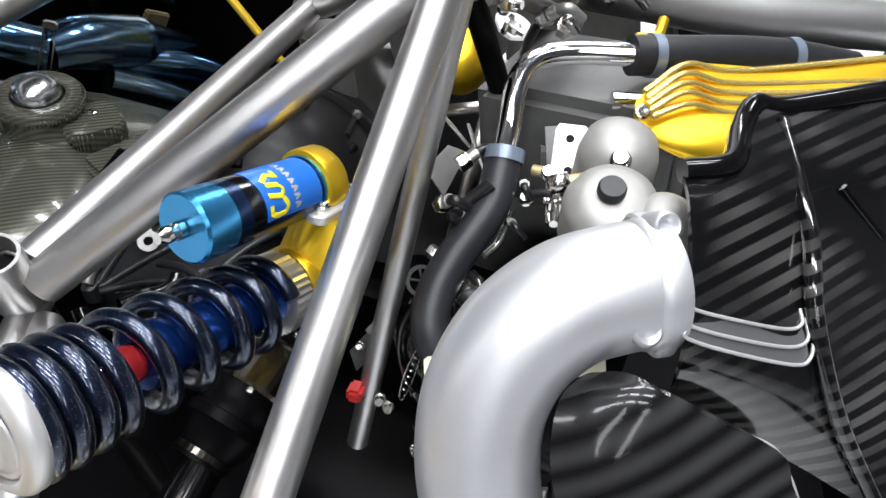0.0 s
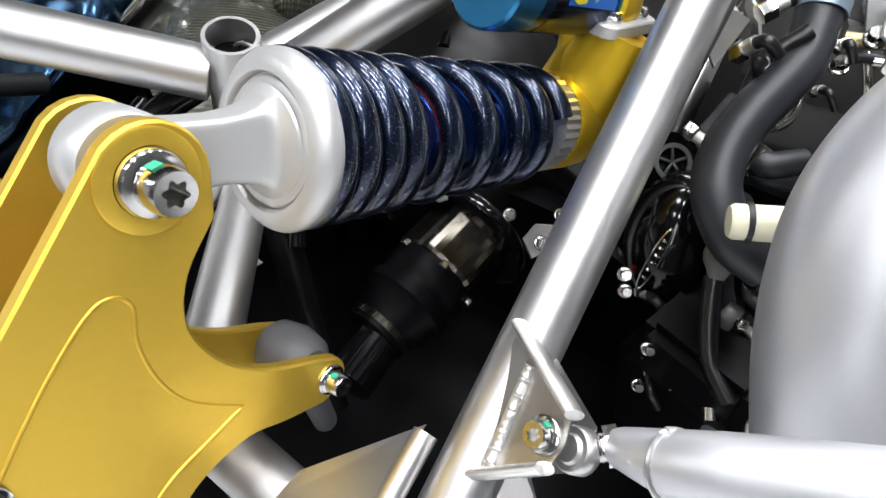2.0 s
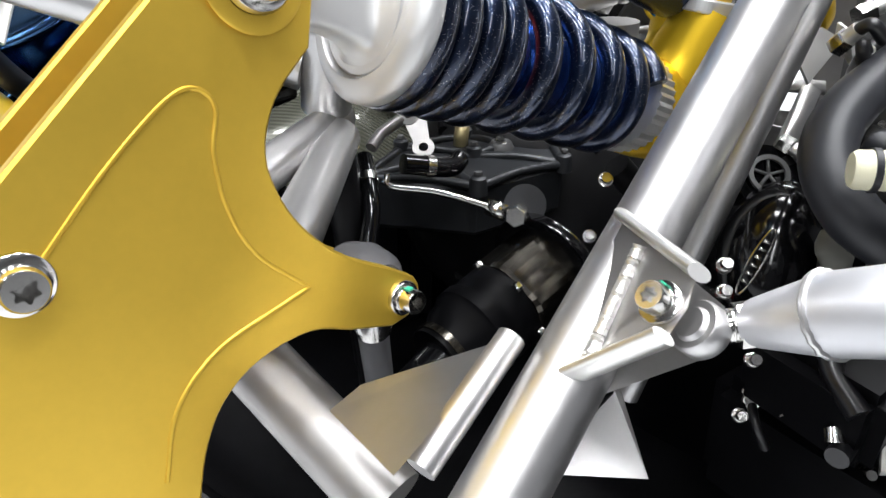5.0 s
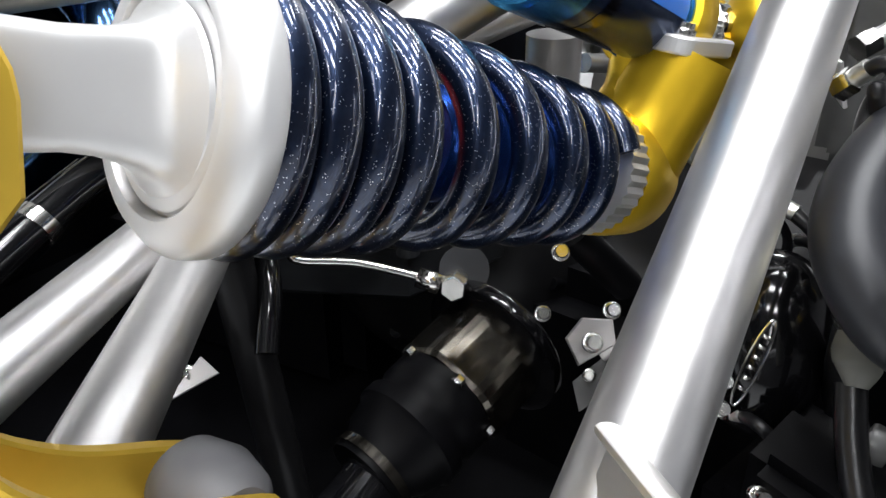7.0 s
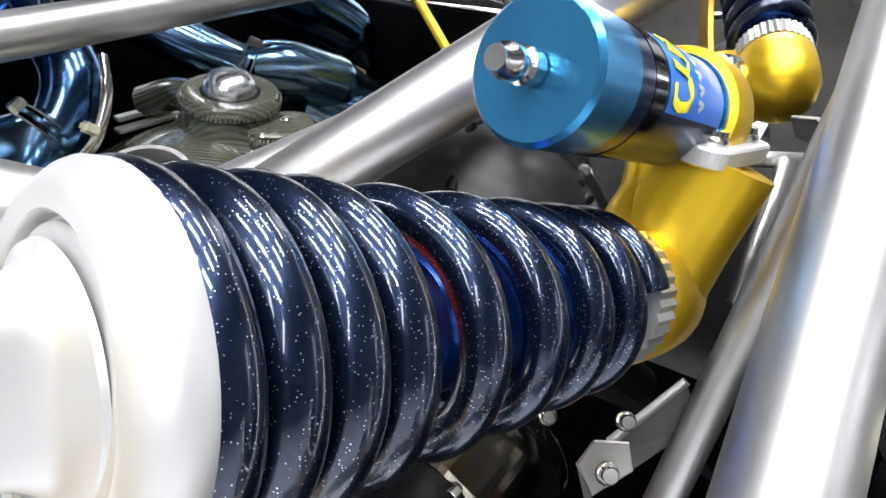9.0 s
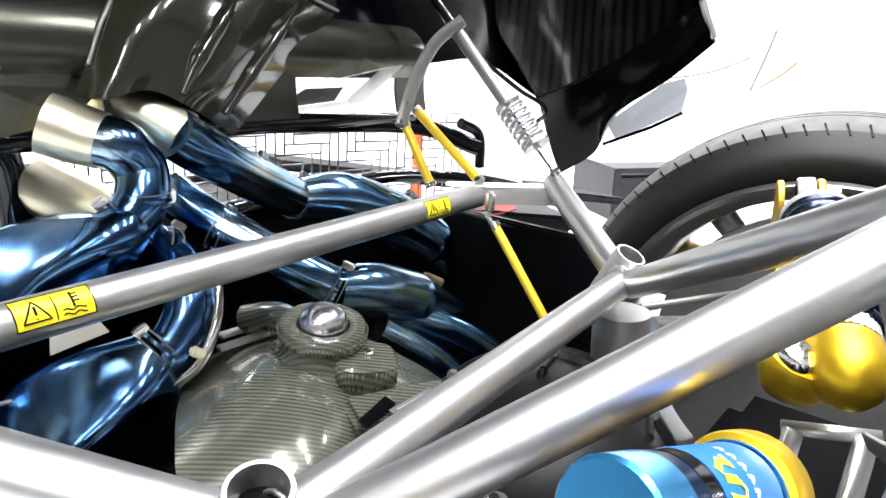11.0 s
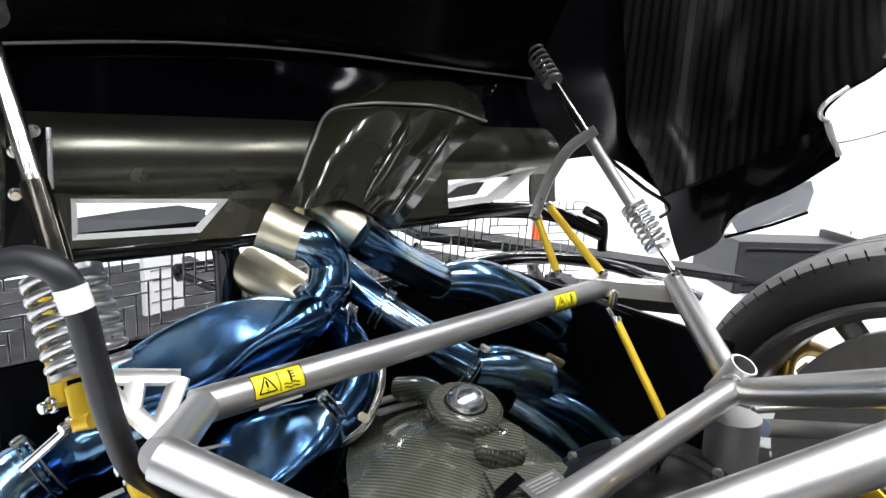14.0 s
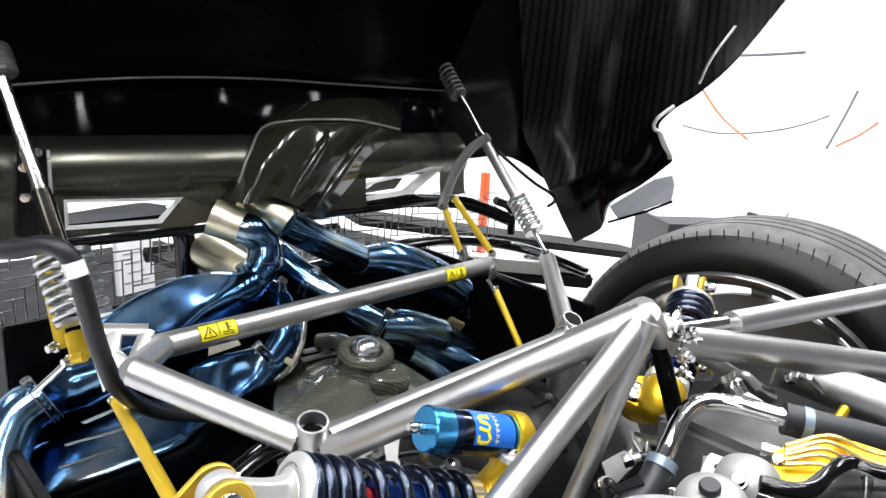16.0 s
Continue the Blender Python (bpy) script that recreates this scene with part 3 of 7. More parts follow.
bolt(frame_thing, (-0.4650, -0.3000, 0.5857), (-0.640, 0.430, 0.640), 0.0056, h=0.0085, mark=True)

# ---- near suspension units ----
def spring_path(m, length, r, turns, n=28):
    # heights at which the wire passes the outer front, four close turns and then wider ones
    hs = [p.z for p in curve([(0, 0, h) for h in (0.0055, 0.019, 0.034, 0.0495, 0.077, 0.107, 0.138, 0.166, 0.190)], n)]
    front = m.inverted().to_3x3() @ V(-0.55, -0.60, 0.55)
    a0 = math.atan2(front.y, front.x)
    hs = [0.0015 + 0.004 * i / (n // 3) for i in range(n // 3)] + hs
    rs = [r * (1.085 - 0.095 * max(0, min(1, h / 0.19))) for h in hs]
    return [m @ Vector((rs[i] * math.cos(a0 + 2 * math.pi * (i - n // 3) / n), rs[i] * math.sin(a0 + 2 * math.pi * (i - n // 3) / n), h)) for i, h in enumerate(hs)]


def make_shock(flip, label):
    s = -1 if flip else 1
    dx, dy, dz = (-0.072, -0.043, 0.032) if flip else (0, 0, 0)

    def F(x, y, z):
        return V(s * x + dx, y + dy, z + dz)

    ob = thing("coil_over_shock", label, "shock absorber", "coil over shocks", base=TAIL if flip else CAR)
    A0, A1 = F(-0.4315, -0.155, 0.660), F(-0.2350, -0.2114, 0.5795)
    eye = F(-0.492, -0.133, 0.6795)
    nrm = F(-0.193, -0.965, 0.178) - F(0, 0, 0)
    ax = (A1 - A0).normalized()
    ln = (A1 - A0).length
    m = axes(A0, ax)
    bm = B(); sweep(bm, spring_path(m, 0.190, 0.0314, 8, 56), 0.0066, 28); part("spring", bm, M_NAVY, ob, "metallic navy coil spring")
    bm = B()
    lathe(bm, [(0, -0.0078), (0.0268, -0.0078), (0.0277, -0.0072), (0.0280, -0.0052), (0.0290, -0.0052), (0.0293, -0.0084), (0.0300, -0.0092), (0.0350, -0.0090), (0.0390, -0.0052), (0.0398, -0.0036), (0.0398, 0.0012), (0.0385, 0.0026), (0, 0.0026)], m, 72)
    part("spring_perch", bm, M_WHITEALU, ob, "pale satin aluminium spring perch")
    # eye: a dome that runs into a flat neck and a ring
    d = (eye - A0)
    up = V(0, 0, 1)
    bm = B()
    side = nrm.normalized()
    rise = d.cross(side).normalized()
    rings = []
    for h, hi, wi, sq in ((0.0080, 0.0252, 0.0252, 2), (0.0092, 0.0246, 0.0246, 2), (0.0104, 0.0215, 0.0150, 2.8), (0.0125, 0.0190, 0.0120, 4), (0.016, 0.0165, 0.0104, 5.5), (0.023, 0.0145, 0.0096, 7), (0.032, 0.0136, 0.0094, 6), (0.044, 0.0140, 0.0094, 6), (d.length - 0.010, 0.0150, 0.0094, 6)):
        c_ = A0 - ax * h * (1 - min(1, h / 0.05)) + d.normalized() * h * min(1, h / 0.05)
        ring = []
        for i in range(48):
            a = 2 * math.pi * i / 48
            ca, sa = math.cos(a), math.sin(a)
            ring.append(bm.verts.new(c_ + rise * hi * math.copysign(abs(ca) ** (2 / sq), ca) + side * wi * math.copysign(abs(sa) ** (2 / sq), sa)))
        rings.append(ring)
    for a, b in zip(rings, rings[1:]):
        for i in range(48):
            bm.faces.new((a[i], a[(i + 1) % 48], b[(i + 1) % 48], b[i])).smooth = True
    bm.faces.new(rings[-1])
    part("eye_neck", bm, M_WHITEALU, ob)
    bm = B()
    me = axes(eye, nrm)
    lathe(bm, [(0.0125, -0.010), (0.019, -0.010), (0.0205, -0.008), (0.0205, 0.008), (0.019, 0.010), (0.0125, 0.010)], me, 40, True)
    part("eye_ring", bm, M_WHITEALU, ob)
    bm = B(); lathe(bm, [(0, -0.013), (0.010, -0.013), (0.0124, -0.005), (0.0124, 0.005), (0.010, 0.013), (0, 0.013)], me, 28); part("bearing", bm, M_SATIN, ob)
    bm = B(); bar(bm, A0, A0 + ax * 0.12, 0.0075); part("shaft", bm, M_CHROME, ob)
    bm = B(); lathe(bm, [(0, 0.052), (0.010, 0.052), (0.0125, 0.056), (0.0135, 0.061), (0.0135, 0.070), (0.0125, 0.076), (0.010, 0.081), (0, 0.081)], m, 28); part("bump_stop", bm, M_RED, ob, "red bump stop")
    bm = B(); lathe(bm, [(0, 0.079), (0.0205, 0.079), (0.0215, 0.082), (0.0215, 0.100), (0.0200, 0.103), (0.0200, 0.130), (0.0215, 0.133), (0.0215, ln), (0, ln)], m, 36); part("damper_body", bm, M_BLUED, ob, "deep blue anodised damper body")
    # knurled adjuster ring
    bm = B()
    k = 72
    lo, hi = ln - 0.026, ln - 0.008
    rings = []
    for h in (lo, hi):
        rings.append([bm.verts.new(m @ Vector(((0.0318 + (0.0014 if a % 2 else 0)) * math.cos(2 * math.pi * a / k), (0.0318 + (0.0014 if a % 2 else 0)) * math.sin(2 * math.pi * a / k), h))) for a in range(k)])
    for a in range(k):
        bm.faces.new((rings[0][a], rings[0][(a + 1) % k], rings[1][(a + 1) % k], rings[1][a]))
    bm.faces.new(rings[0][::-1]); bm.faces.new(rings[1])
    part("adjuster_ring", bm, M_ALU, ob, "knurled bright adjuster ring")
    # gold head with an arm up to the reservoir
    R0, R1 = F(-0.296, -0.187, 0.690), F(-0.185, -0.219, 0.649)
    rx = (R1 - R0).normalized()
    bm = B()
    lathe(bm, [(0, ln - 0.006), (0.0320, ln - 0.006), (0.0335, ln - 0.003), (0.0338, ln + 0.014), (0.033, ln + 0.030), (0.028, ln + 0.044), (0.018, ln + 0.054), (0, ln + 0.058)], m, 40)
    if flip:
        part("head", bm, M_GOLDC, ob, "gold cast damper head")
        return ob, F
    c0 = m @ Vector((0, 0, ln + 0.016))
    tw = F(-0.191, -0.241, 0.635)
    sweep(bm, curve([c0 + ax * 0.008, c0 * 0.5 + tw * 0.5 + ax * 0.006, tw], 6), [0.031, 0.027, 0.0255], 28)
    sweep(bm, curve([c0, c0 * 0.45 + (R1 + rx * 0.004) * 0.55 + ax * 0.006, R1 + rx * 0.004], 6), [0.029, 0.019, 0.022], 24)
    lathe(bm, [(0.0252, -0.010), (0.0285, -0.009), (0.0295, -0.006), (0.0295, 0.010), (0.027, 0.014), (0, 0.015)], axes(R1, rx), 40)
    part("head", bm, M_GOLDC, ob, "gold cast damper head")
    bm = B(); lathe(bm, [(0, 0), (0.0225, 0), (0.0243, 0.0018), (0.0243, 0.026), (0.0236, 0.0265), (0, 0.0265)], axes(R0, rx), 64); part("reservoir_cap", bm, M_BLUE, ob, "bright blue anodised cap")
    rl = (R1 - R0).length
    bm = B(); lathe(bm, [(0, 0.0265), (0.0239, 0.0265), (0.0239, rl - 0.006), (0, rl - 0.006)], axes(R0, rx), 64); body = part("reservoir", bm, M_NAVYS, ob, "dark blue reservoir barrel")
    bm = B(); lathe(bm, [(0.0236, 0.038), (0.02415, 0.038), (0.02415, 0.047), (0.0236, 0.047)], axes(R0, rx), 64, True); part("stripe", bm, M_BLACK, body, "black printed stripe")
    bm = B(); lathe(bm, [(0.0240, rl - 0.0125), (0.0253, rl - 0.0125), (0.0253, rl - 0.009), (0.0240, rl - 0.009)], axes(R0, rx), 64, True); part("seal_ring", bm, M_BLUE, ob, "bright blue seal ring")
    # printed label: a blue ground, a large yellow sign and a row of small ones
    mr = axes(R0, rx, (0, 0, 1))
    sg = s

    def patch(a0, a1, h0, h1, r, n=16):
        b2 = B()
        vs = [[b2.verts.new(mr @ Vector((r * math.cos(radians(a0 + (a1 - a0) * i / n)), r * math.sin(radians(a0 + (a1 - a0) * i / n)), h))) for i in range(n + 1)] for h in (h0, h1)]
        for i in range(n):
            b2.faces.new((vs[0][i], vs[0][i + 1], vs[1][i + 1], vs[1][i])).smooth = True
        return b2

    def printed(pts, w, material):
        """A stroke on the barrel through (degrees, height) pairs."""
        fine = [(p[0] + (q[0] - p[0]) * k / 5, p[1] + (q[1] - p[1]) * k / 5) for p, q in zip(pts, pts[1:]) for k in range(5)] + [pts[-1]]
        b2 = B()
        line = [mr @ Vector((0.02425 * math.cos(radians(a * sg)), 0.02425 * math.sin(radians(a * sg)), h)) for a, h in fine]
        mid = mr @ Vector((0, 0, (fine[0][1] + fine[-1][1]) / 2))
        sweep(b2, line, w, 8, squash=(0.12, tuple((line[len(line) // 2] - mid).normalized())))
        part("print", b2, material, body, "yellow printed sign" if material is M_YELLOW else "pale printed sign")

    part("label_ground", patch(-40 * sg, 95 * sg, 0.050, rl - 0.015, 0.0241), M_LABELB, body, "bright blue printed label")
    printed([(70, 0.055), (84, 0.055), (88, 0.060), (86, 0.068), (76, 0.071), (62, 0.068)], 0.0021, M_YELLOW)
    printed([(52, 0.055), (58, 0.067), (48, 0.071), (38, 0.067), (34, 0.057)], 0.0021, M_YELLOW)
    printed([(26, 0.056), (14, 0.064), (22, 0.071), (8, 0.071)], 0.0021, M_YELLOW)
    for k in range(7):
        printed([(86 - 14 * k, 0.079), (80 - 14 * k, 0.084), (78 - 14 * k, 0.078)], 0.0011, M_WHITEALU)
    # screw on the cap
    q = R0 - rx * 0.001
    bm = B()
    lathe(bm, [(0, 0.0), (0.0062, 0.0), (0.0062, 0.005), (0.0045, 0.006), (0.0045, 0.009), (0.0058, 0.0095), (0.0058, 0.014), (0.004, 0.016), (0.004, 0.0185), (0, 0.0185)], axes(q, -rx), 12)
    part("valve", bm, M_STEEL, ob, "bright steel filler valve")
    # adjuster on the head's top
    ta, tb_ = F(-0.214, -0.233, 0.642), F(-0.171, -0.249, 0.633)
    mt = axes((ta + tb_) / 2, (0.15 * s, -0.1, 1), tb_ - ta)
    bm = B(); plate(bm, [(0.019 * (1 if math.cos(a) > 0 else -1) + 0.0095 * math.cos(a), 0.0120 * math.sin(a)) for a in [2 * math.pi * (i + 0.5) / 28 for i in range(28)]], 0.0085, mt @ pose(0, 0, -0.003), 0.0010); part("adjuster_collar", bm, M_WHITEALU, ob)
    for q in (-0.014, 0.016):
        bm = B(); lathe(bm, [(0, 0.005), (0.0070, 0.005), (0.0070, 0.008), (0.0058, 0.009), (0.0055, 0.0115), (0.004, 0.012), (0, 0.012)], mt @ pose(q, 0, 0), 20); part("adjuster_screw", bm, M_STEEL, ob)
    return ob, F


shock, F0 = make_shock(False, "blue and gold coil over shock absorber with a navy spring")
far_shock, F1 = make_shock(True, "blue and gold coil over shock absorber below the far wheel")
mH = axes((0.153, -0.237, 0.611), (-0.25, -0.30, 0.92), (0.72, -0.69, 0))
bm = B()
lathe(bm, [(0, -0.002), (0.034, -0.002), (0.041, -0.006), (0.043, -0.014), (0.040, -0.034), (0.030, -0.052), (0.014, -0.064), (0, -0.064)], mH @ Matrix.Diagonal((1.15, 0.8, 1, 1)), 40)
part("lower_head", bm, M_GOLDC, far_shock, "gold cast lower head")
for qx in (-0.026, 0.026):
    mk = mH @ pose(qx, -0.004, 0.0)
    bm = B(); lathe(bm, [(0, 0.008), (0.008, 0.008), (0.011, 0.006), (0.011, -0.002), (0, -0.002)], mk, 24)
    kn = part("adjuster_knob", bm, M_RED if qx > 0 else M_STEEL, far_shock, "red adjuster knob" if qx > 0 else "steel adjuster knob")
    bm = B(); lathe(bm, [(0.0112, 0.006), (0.017, 0.005), (0.019, 0.001), (0.019, -0.004), (0.0112, -0.004)], mk, 28, True); part("collar", bm, M_STEEL, kn)
    bm = B(); lathe(bm, [(0, 0.012), (0.0035, 0.012), (0.0045, 0.008), (0, 0.008)], mk, 16); part("screw", bm, M_STEEL, kn)
brk = thing("slotted_bracket", "machined bright aluminium bracket with a slot", "bracket", base=TAIL)
for p, q, w in (((0.166, -0.221, 0.517), (0.213, -0.306, 0.517), 0.010), ((0.166, -0.232, 0.518), (0.118, -0.230, 0.470), 0.012), ((0.200, -0.293, 0.518), (0.087, -0.286, 0.407), 0.014)):
    bm = B(); sweep(bm, [p, q], w, 4, squash=(0.4, (-0.5, -0.6, 0.6))); part("arm", bm, M_ALU, brk)

# ---- rockers ----
def make_rocker(flip, label):
    s = -1 if flip else 1
    dx, dy, dz = (-0.072, -0.043, 0.032) if flip else (0, 0, 0)
    n = V(-0.193 * s, -0.965, 0.178)
    o = V(-0.4957 * s + dx, -0.151 + dy, 0.6805 + dz)
    u = V(0.981 * s, -0.197, 0)
    v = V(0.035 * s, 0.174, 0.984)
    ob = thing("suspension_rocker", label, "suspension rocker", "suspension rockers", base=TAIL if flip else CAR)
    m = Matrix((u, v, n)).transposed().to_4x4()
    m.translation = o
    arc = [(0.0015 + 0.0225 * math.cos(radians(a)), -0.002 + 0.0225 * math.sin(radians(a))) for a in range(135, -30, -15)]
    arm = [(0.0410 + 0.0115 * math.cos(radians(a)), -0.1420 + 0.0115 * math.sin(radians(a))) for a in range(60, -115, -25)]
    inner = [tuple(q)[:2] for q in curve([(0.0175, -0.026, 0), (-0.001, -0.042, 0), (-0.0095, -0.060, 0), (-0.0075, -0.078, 0), (0.001, -0.095, 0), (0.016, -0.111, 0), (0.0385, -0.126, 0)], 4)]
    lower = [tuple(q)[:2] for q in curve([(0.0335, -0.1540, 0), (0.012, -0.1455, 0), (-0.008, -0.1365, 0), (-0.032, -0.1375, 0), (-0.050, -0.1470, 0), (-0.062, -0.1640, 0), (-0.072, -0.190, 0)], 4)]
    outline = arc + inner + arm + lower + [(-0.100, -0.205), (-0.150, -0.150), (-0.150, -0.105), (-0.139, -0.082)]
    outline = outline[::-1]
    for k, off in enumerate((-0.006, -0.0505)):
        bm = B()
        plate(bm, outline, 0.0075, m @ pose(0, 0, off), 0.0011)
        pl = part("plate", bm, M_GOLD, ob, "gold anodised rocker plate")
        if k == 0:
            g = curve([(-0.102, -0.083, 0), (-0.066, -0.052, 0), (-0.040, -0.034, 0), (-0.029, -0.0325, 0), (-0.0245, -0.040, 0), (-0.029, -0.054, 0), (-0.0295, -0.074, 0), (-0.023, -0.095, 0), (-0.0045, -0.117, 0)], 6)
            bm = B(); sweep(bm, [m @ Vector((p.x, p.y, 0.0014)) for p in g], 0.0009, 8); part("pocket_edge", bm, M_GOLD, pl)
            g = curve([(-0.0045, -0.117, 0), (-0.020, -0.1195, 0), (-0.047, -0.125, 0), (-0.067, -0.140, 0), (-0.078, -0.165, 0)], 6)
            bm = B(); sweep(bm, [m @ Vector((p.x, p.y, 0.0014)) for p in g], 0.0010, 8); part("pocket_edge", bm, M_GOLD, pl)
            bm = B(); lathe(bm, [(0.013, 0.0014), (0.0185, 0.0014), (0.0195, 0.0026), (0.0185, 0.0032), (0.013, 0.0032)], m, 40, True); part("boss", bm, M_GOLD, pl)
    bolt(ob, m @ Vector((0, 0, 0.003)), n, 0.0088, h=0.017, mark=True)
    bolt(ob, m @ Vector((0.0410, -0.1420, 0.0015)), n, 0.0058, h=0.011, mark=True)
    bolt(ob, m @ Vector((-0.0965, -0.076, 0.0015)), n, 0.0068, h=0.009)
    bolt(ob, m @ Vector((0.0410, -0.1420, -0.0505)), -n, 0.0050, h=0.008)
    for q, r in (((-0.0965, -0.076), 0.0135), ((-0.130, -0.118), 0.010)):
        bm = B(); lathe(bm, [(0, -0.006), (r * 1.15, -0.006), (r * 1.15, -0.012), (r * 0.6, -0.016), (r * 0.6, -0.034), (r * 1.15, -0.038), (r * 1.15, -0.043), (0, -0.043)], m @ pose(q[0], q[1], 0), 28); part("spacer", bm, M_CHROME, ob)
    bm = B(); lathe(bm, [(0, -0.0065), (0.010, -0.0065), (0.0150, -0.012), (0.0172, -0.024), (0.0150, -0.037), (0.010, -0.043), (0, -0.043)], m @ pose(0.0390, -0.1370, 0), 32); part("rubber_roller", bm, M_GREYR, ob, "grey rubber roller between the arms")
    return ob, m


rocker, MR = make_rocker(False, "gold anodised suspension rocker made of two plates")
_, MR2 = make_rocker(True, "gold anodised suspension rocker beside the far wheel")
# rod that hangs from the rocker arm
drop = thing("drop_link", "grey steel drop link below the rocker arm", "suspension link")
q0 = MR @ Vector((0.0410, -0.1420, -0.024))
bm = B(); bar(bm, q0 + V(0, 0, -0.012), q0 + V(0.03, 0.02, -0.12), 0.0085, 20); part("rod", bm, M_GREYR, drop)
bm = B(); lathe(bm, [(0, 0), (0.0115, 0), (0.0115, 0.008), (0.0095, 0.010), (0.0095, 0.016), (0, 0.016)], axes(q0 + V(0.003, 0.002, -0.018), (0.2, 0.1, -1)), 24); part("collar", bm, M_STEEL, drop)

# ---- toe link ----
link = thing("suspension_link", "satin silver suspension link with a steel rod end", "suspension link")
l0, l1, l2, l3 = V((-0.4655, -0.3075, 0.5835)) + CN * 0.010, V((-0.4529, -0.3266, 0.5807)), V((-0.4620, -0.3473, 0.5986)), V((-0.4532, -0.4220, 0.6306))
bm = B(); sweep(bm, [l1, l1 + (l2 - l1) * 0.15, l2, l2 + (l3 - l2) * 0.25, l3], [0.0070, 0.0085, 0.0130, 0.0138, 0.0138], 32); part("rod", bm, M_SILVER, link)
bm = B(); sweep(bm, [l0 + (l1 - l0) * 0.2, l0 + (l1 - l0) * 0.5, l0 + (l1 - l0) * 0.62, l1], [0.0085, 0.0058, 0.0052, 0.0052], 20); part("rod_end", bm, M_STEEL, link, "bright steel rod end")
bm = B(); lathe(bm, [(0, -0.003), (0.0085, -0.003), (0.0085, 0.003), (0, 0.003)], axes(l1 - (l1 - l0) * 0.06, l1 - l0), 6); part("lock_nut", bm, M_STEEL, link)
bm = B(); lathe(bm, [(0, -0.0062), (0.0055, -0.0062), (0.0066, -0.0045), (0.0090, -0.0045), (0.0100, -0.0030), (0.0100, 0.0030), (0.0090, 0.0045), (0.0066, 0.0045), (0.0055, 0.0062), (0, 0.0062)], axes(l0, CN), 36); part("eye", bm, M_TUBE, link)
bm = B(); tm = axes(l0, l1 - l0); tl = (l1 - l0).length; sweep(bm, [tm @ Vector((0.0054 * math.cos(i * 0.5), 0.0054 * math.sin(i * 0.5), tl * (0.55 + 0.38 * i / 90))) for i in range(91)], 0.0009, 6); part("thread", bm, M_STEEL, link)
weld(l2, l2 - l1, 0.0130, link)

# ---- hoses ----
def clamp_on(parent, pts, r, k=0.3):
    """A bright band round a hose."""
    line = curve(pts, 8)
    i = max(1, int(k * (len(line) - 2)))
    bm = B(); lathe(bm, [(r * 0.98, -0.0035), (r * 1.12, -0.0035), (r * 1.12, 0.0035), (r * 0.98, 0.0035)], axes(line[i], line[i + 1] - line[i - 1]), 24, True)
    part("clamp", bm, M_STEEL, parent, "bright steel band clamp")


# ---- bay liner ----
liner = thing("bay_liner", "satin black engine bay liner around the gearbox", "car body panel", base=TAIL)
# The fifth sheet is added backing that hides the bright floor outside the bay.
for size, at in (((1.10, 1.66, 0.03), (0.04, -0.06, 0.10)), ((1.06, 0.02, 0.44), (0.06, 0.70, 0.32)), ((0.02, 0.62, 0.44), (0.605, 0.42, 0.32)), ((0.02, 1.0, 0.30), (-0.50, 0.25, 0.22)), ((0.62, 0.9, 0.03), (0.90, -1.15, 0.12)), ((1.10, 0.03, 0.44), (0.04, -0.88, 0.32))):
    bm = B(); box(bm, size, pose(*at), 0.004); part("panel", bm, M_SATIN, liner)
bm = B(); sweep(bm, curve([(0.10, 0.70, 0.545), (0.40, 0.69, 0.56), (0.62, 0.64, 0.575), (0.82, 0.50, 0.56), (0.90, 0.30, 0.52)], 8), 0.028, 16, squash=(0.5, (0, 0, 1))); part("sill", bm, M_BLACK, liner)
bm = B(); sweep(bm, curve([(0.60, 0.48, 0.535), (0.60, 0.35, 0.53), (0.605, 0.2, 0.52)], 6), 0.006, 12); part("seal", bm, M_RUBBER, liner)

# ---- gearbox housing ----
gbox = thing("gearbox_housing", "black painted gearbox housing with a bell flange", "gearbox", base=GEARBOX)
mB = axes((0.06, -0.02, 0.36), (-1.0, -0.25, 0.28))
bm = B(); lathe(bm, [(0, 0.165), (0.06, 0.165), (0.10, 0.150), (0.135, 0.115), (0.150, 0.06), (0.152, -0.10), (0, -0.10)], mB, 56); part("bell", bm, M_CASEB, gbox)
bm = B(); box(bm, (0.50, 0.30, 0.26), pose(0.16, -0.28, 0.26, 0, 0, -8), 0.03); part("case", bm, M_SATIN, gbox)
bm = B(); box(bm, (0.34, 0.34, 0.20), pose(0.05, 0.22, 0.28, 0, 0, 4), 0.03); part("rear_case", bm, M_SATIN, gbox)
for a in range(7):
    bm = B(); sweep(bm, [mB @ Vector((0.10 * math.cos(a * 0.9), 0.10 * math.sin(a * 0.9), 0.150)), mB @ Vector((0.148 * math.cos(a * 0.9), 0.148 * math.sin(a * 0.9), 0.06))], 0.006, 10); part("rib", bm, M_SATIN, gbox)
# bolted seam and cast ribs round the bell
bm = B(); lathe(bm, [(0.1515, -0.036), (0.1590, -0.034), (0.1600, -0.032), (0.1600, -0.020), (0.1590, -0.018), (0.1515, -0.016)], mB, 72); part("seam_flange", bm, M_CASEB, gbox)
turn = mB.to_3x3()
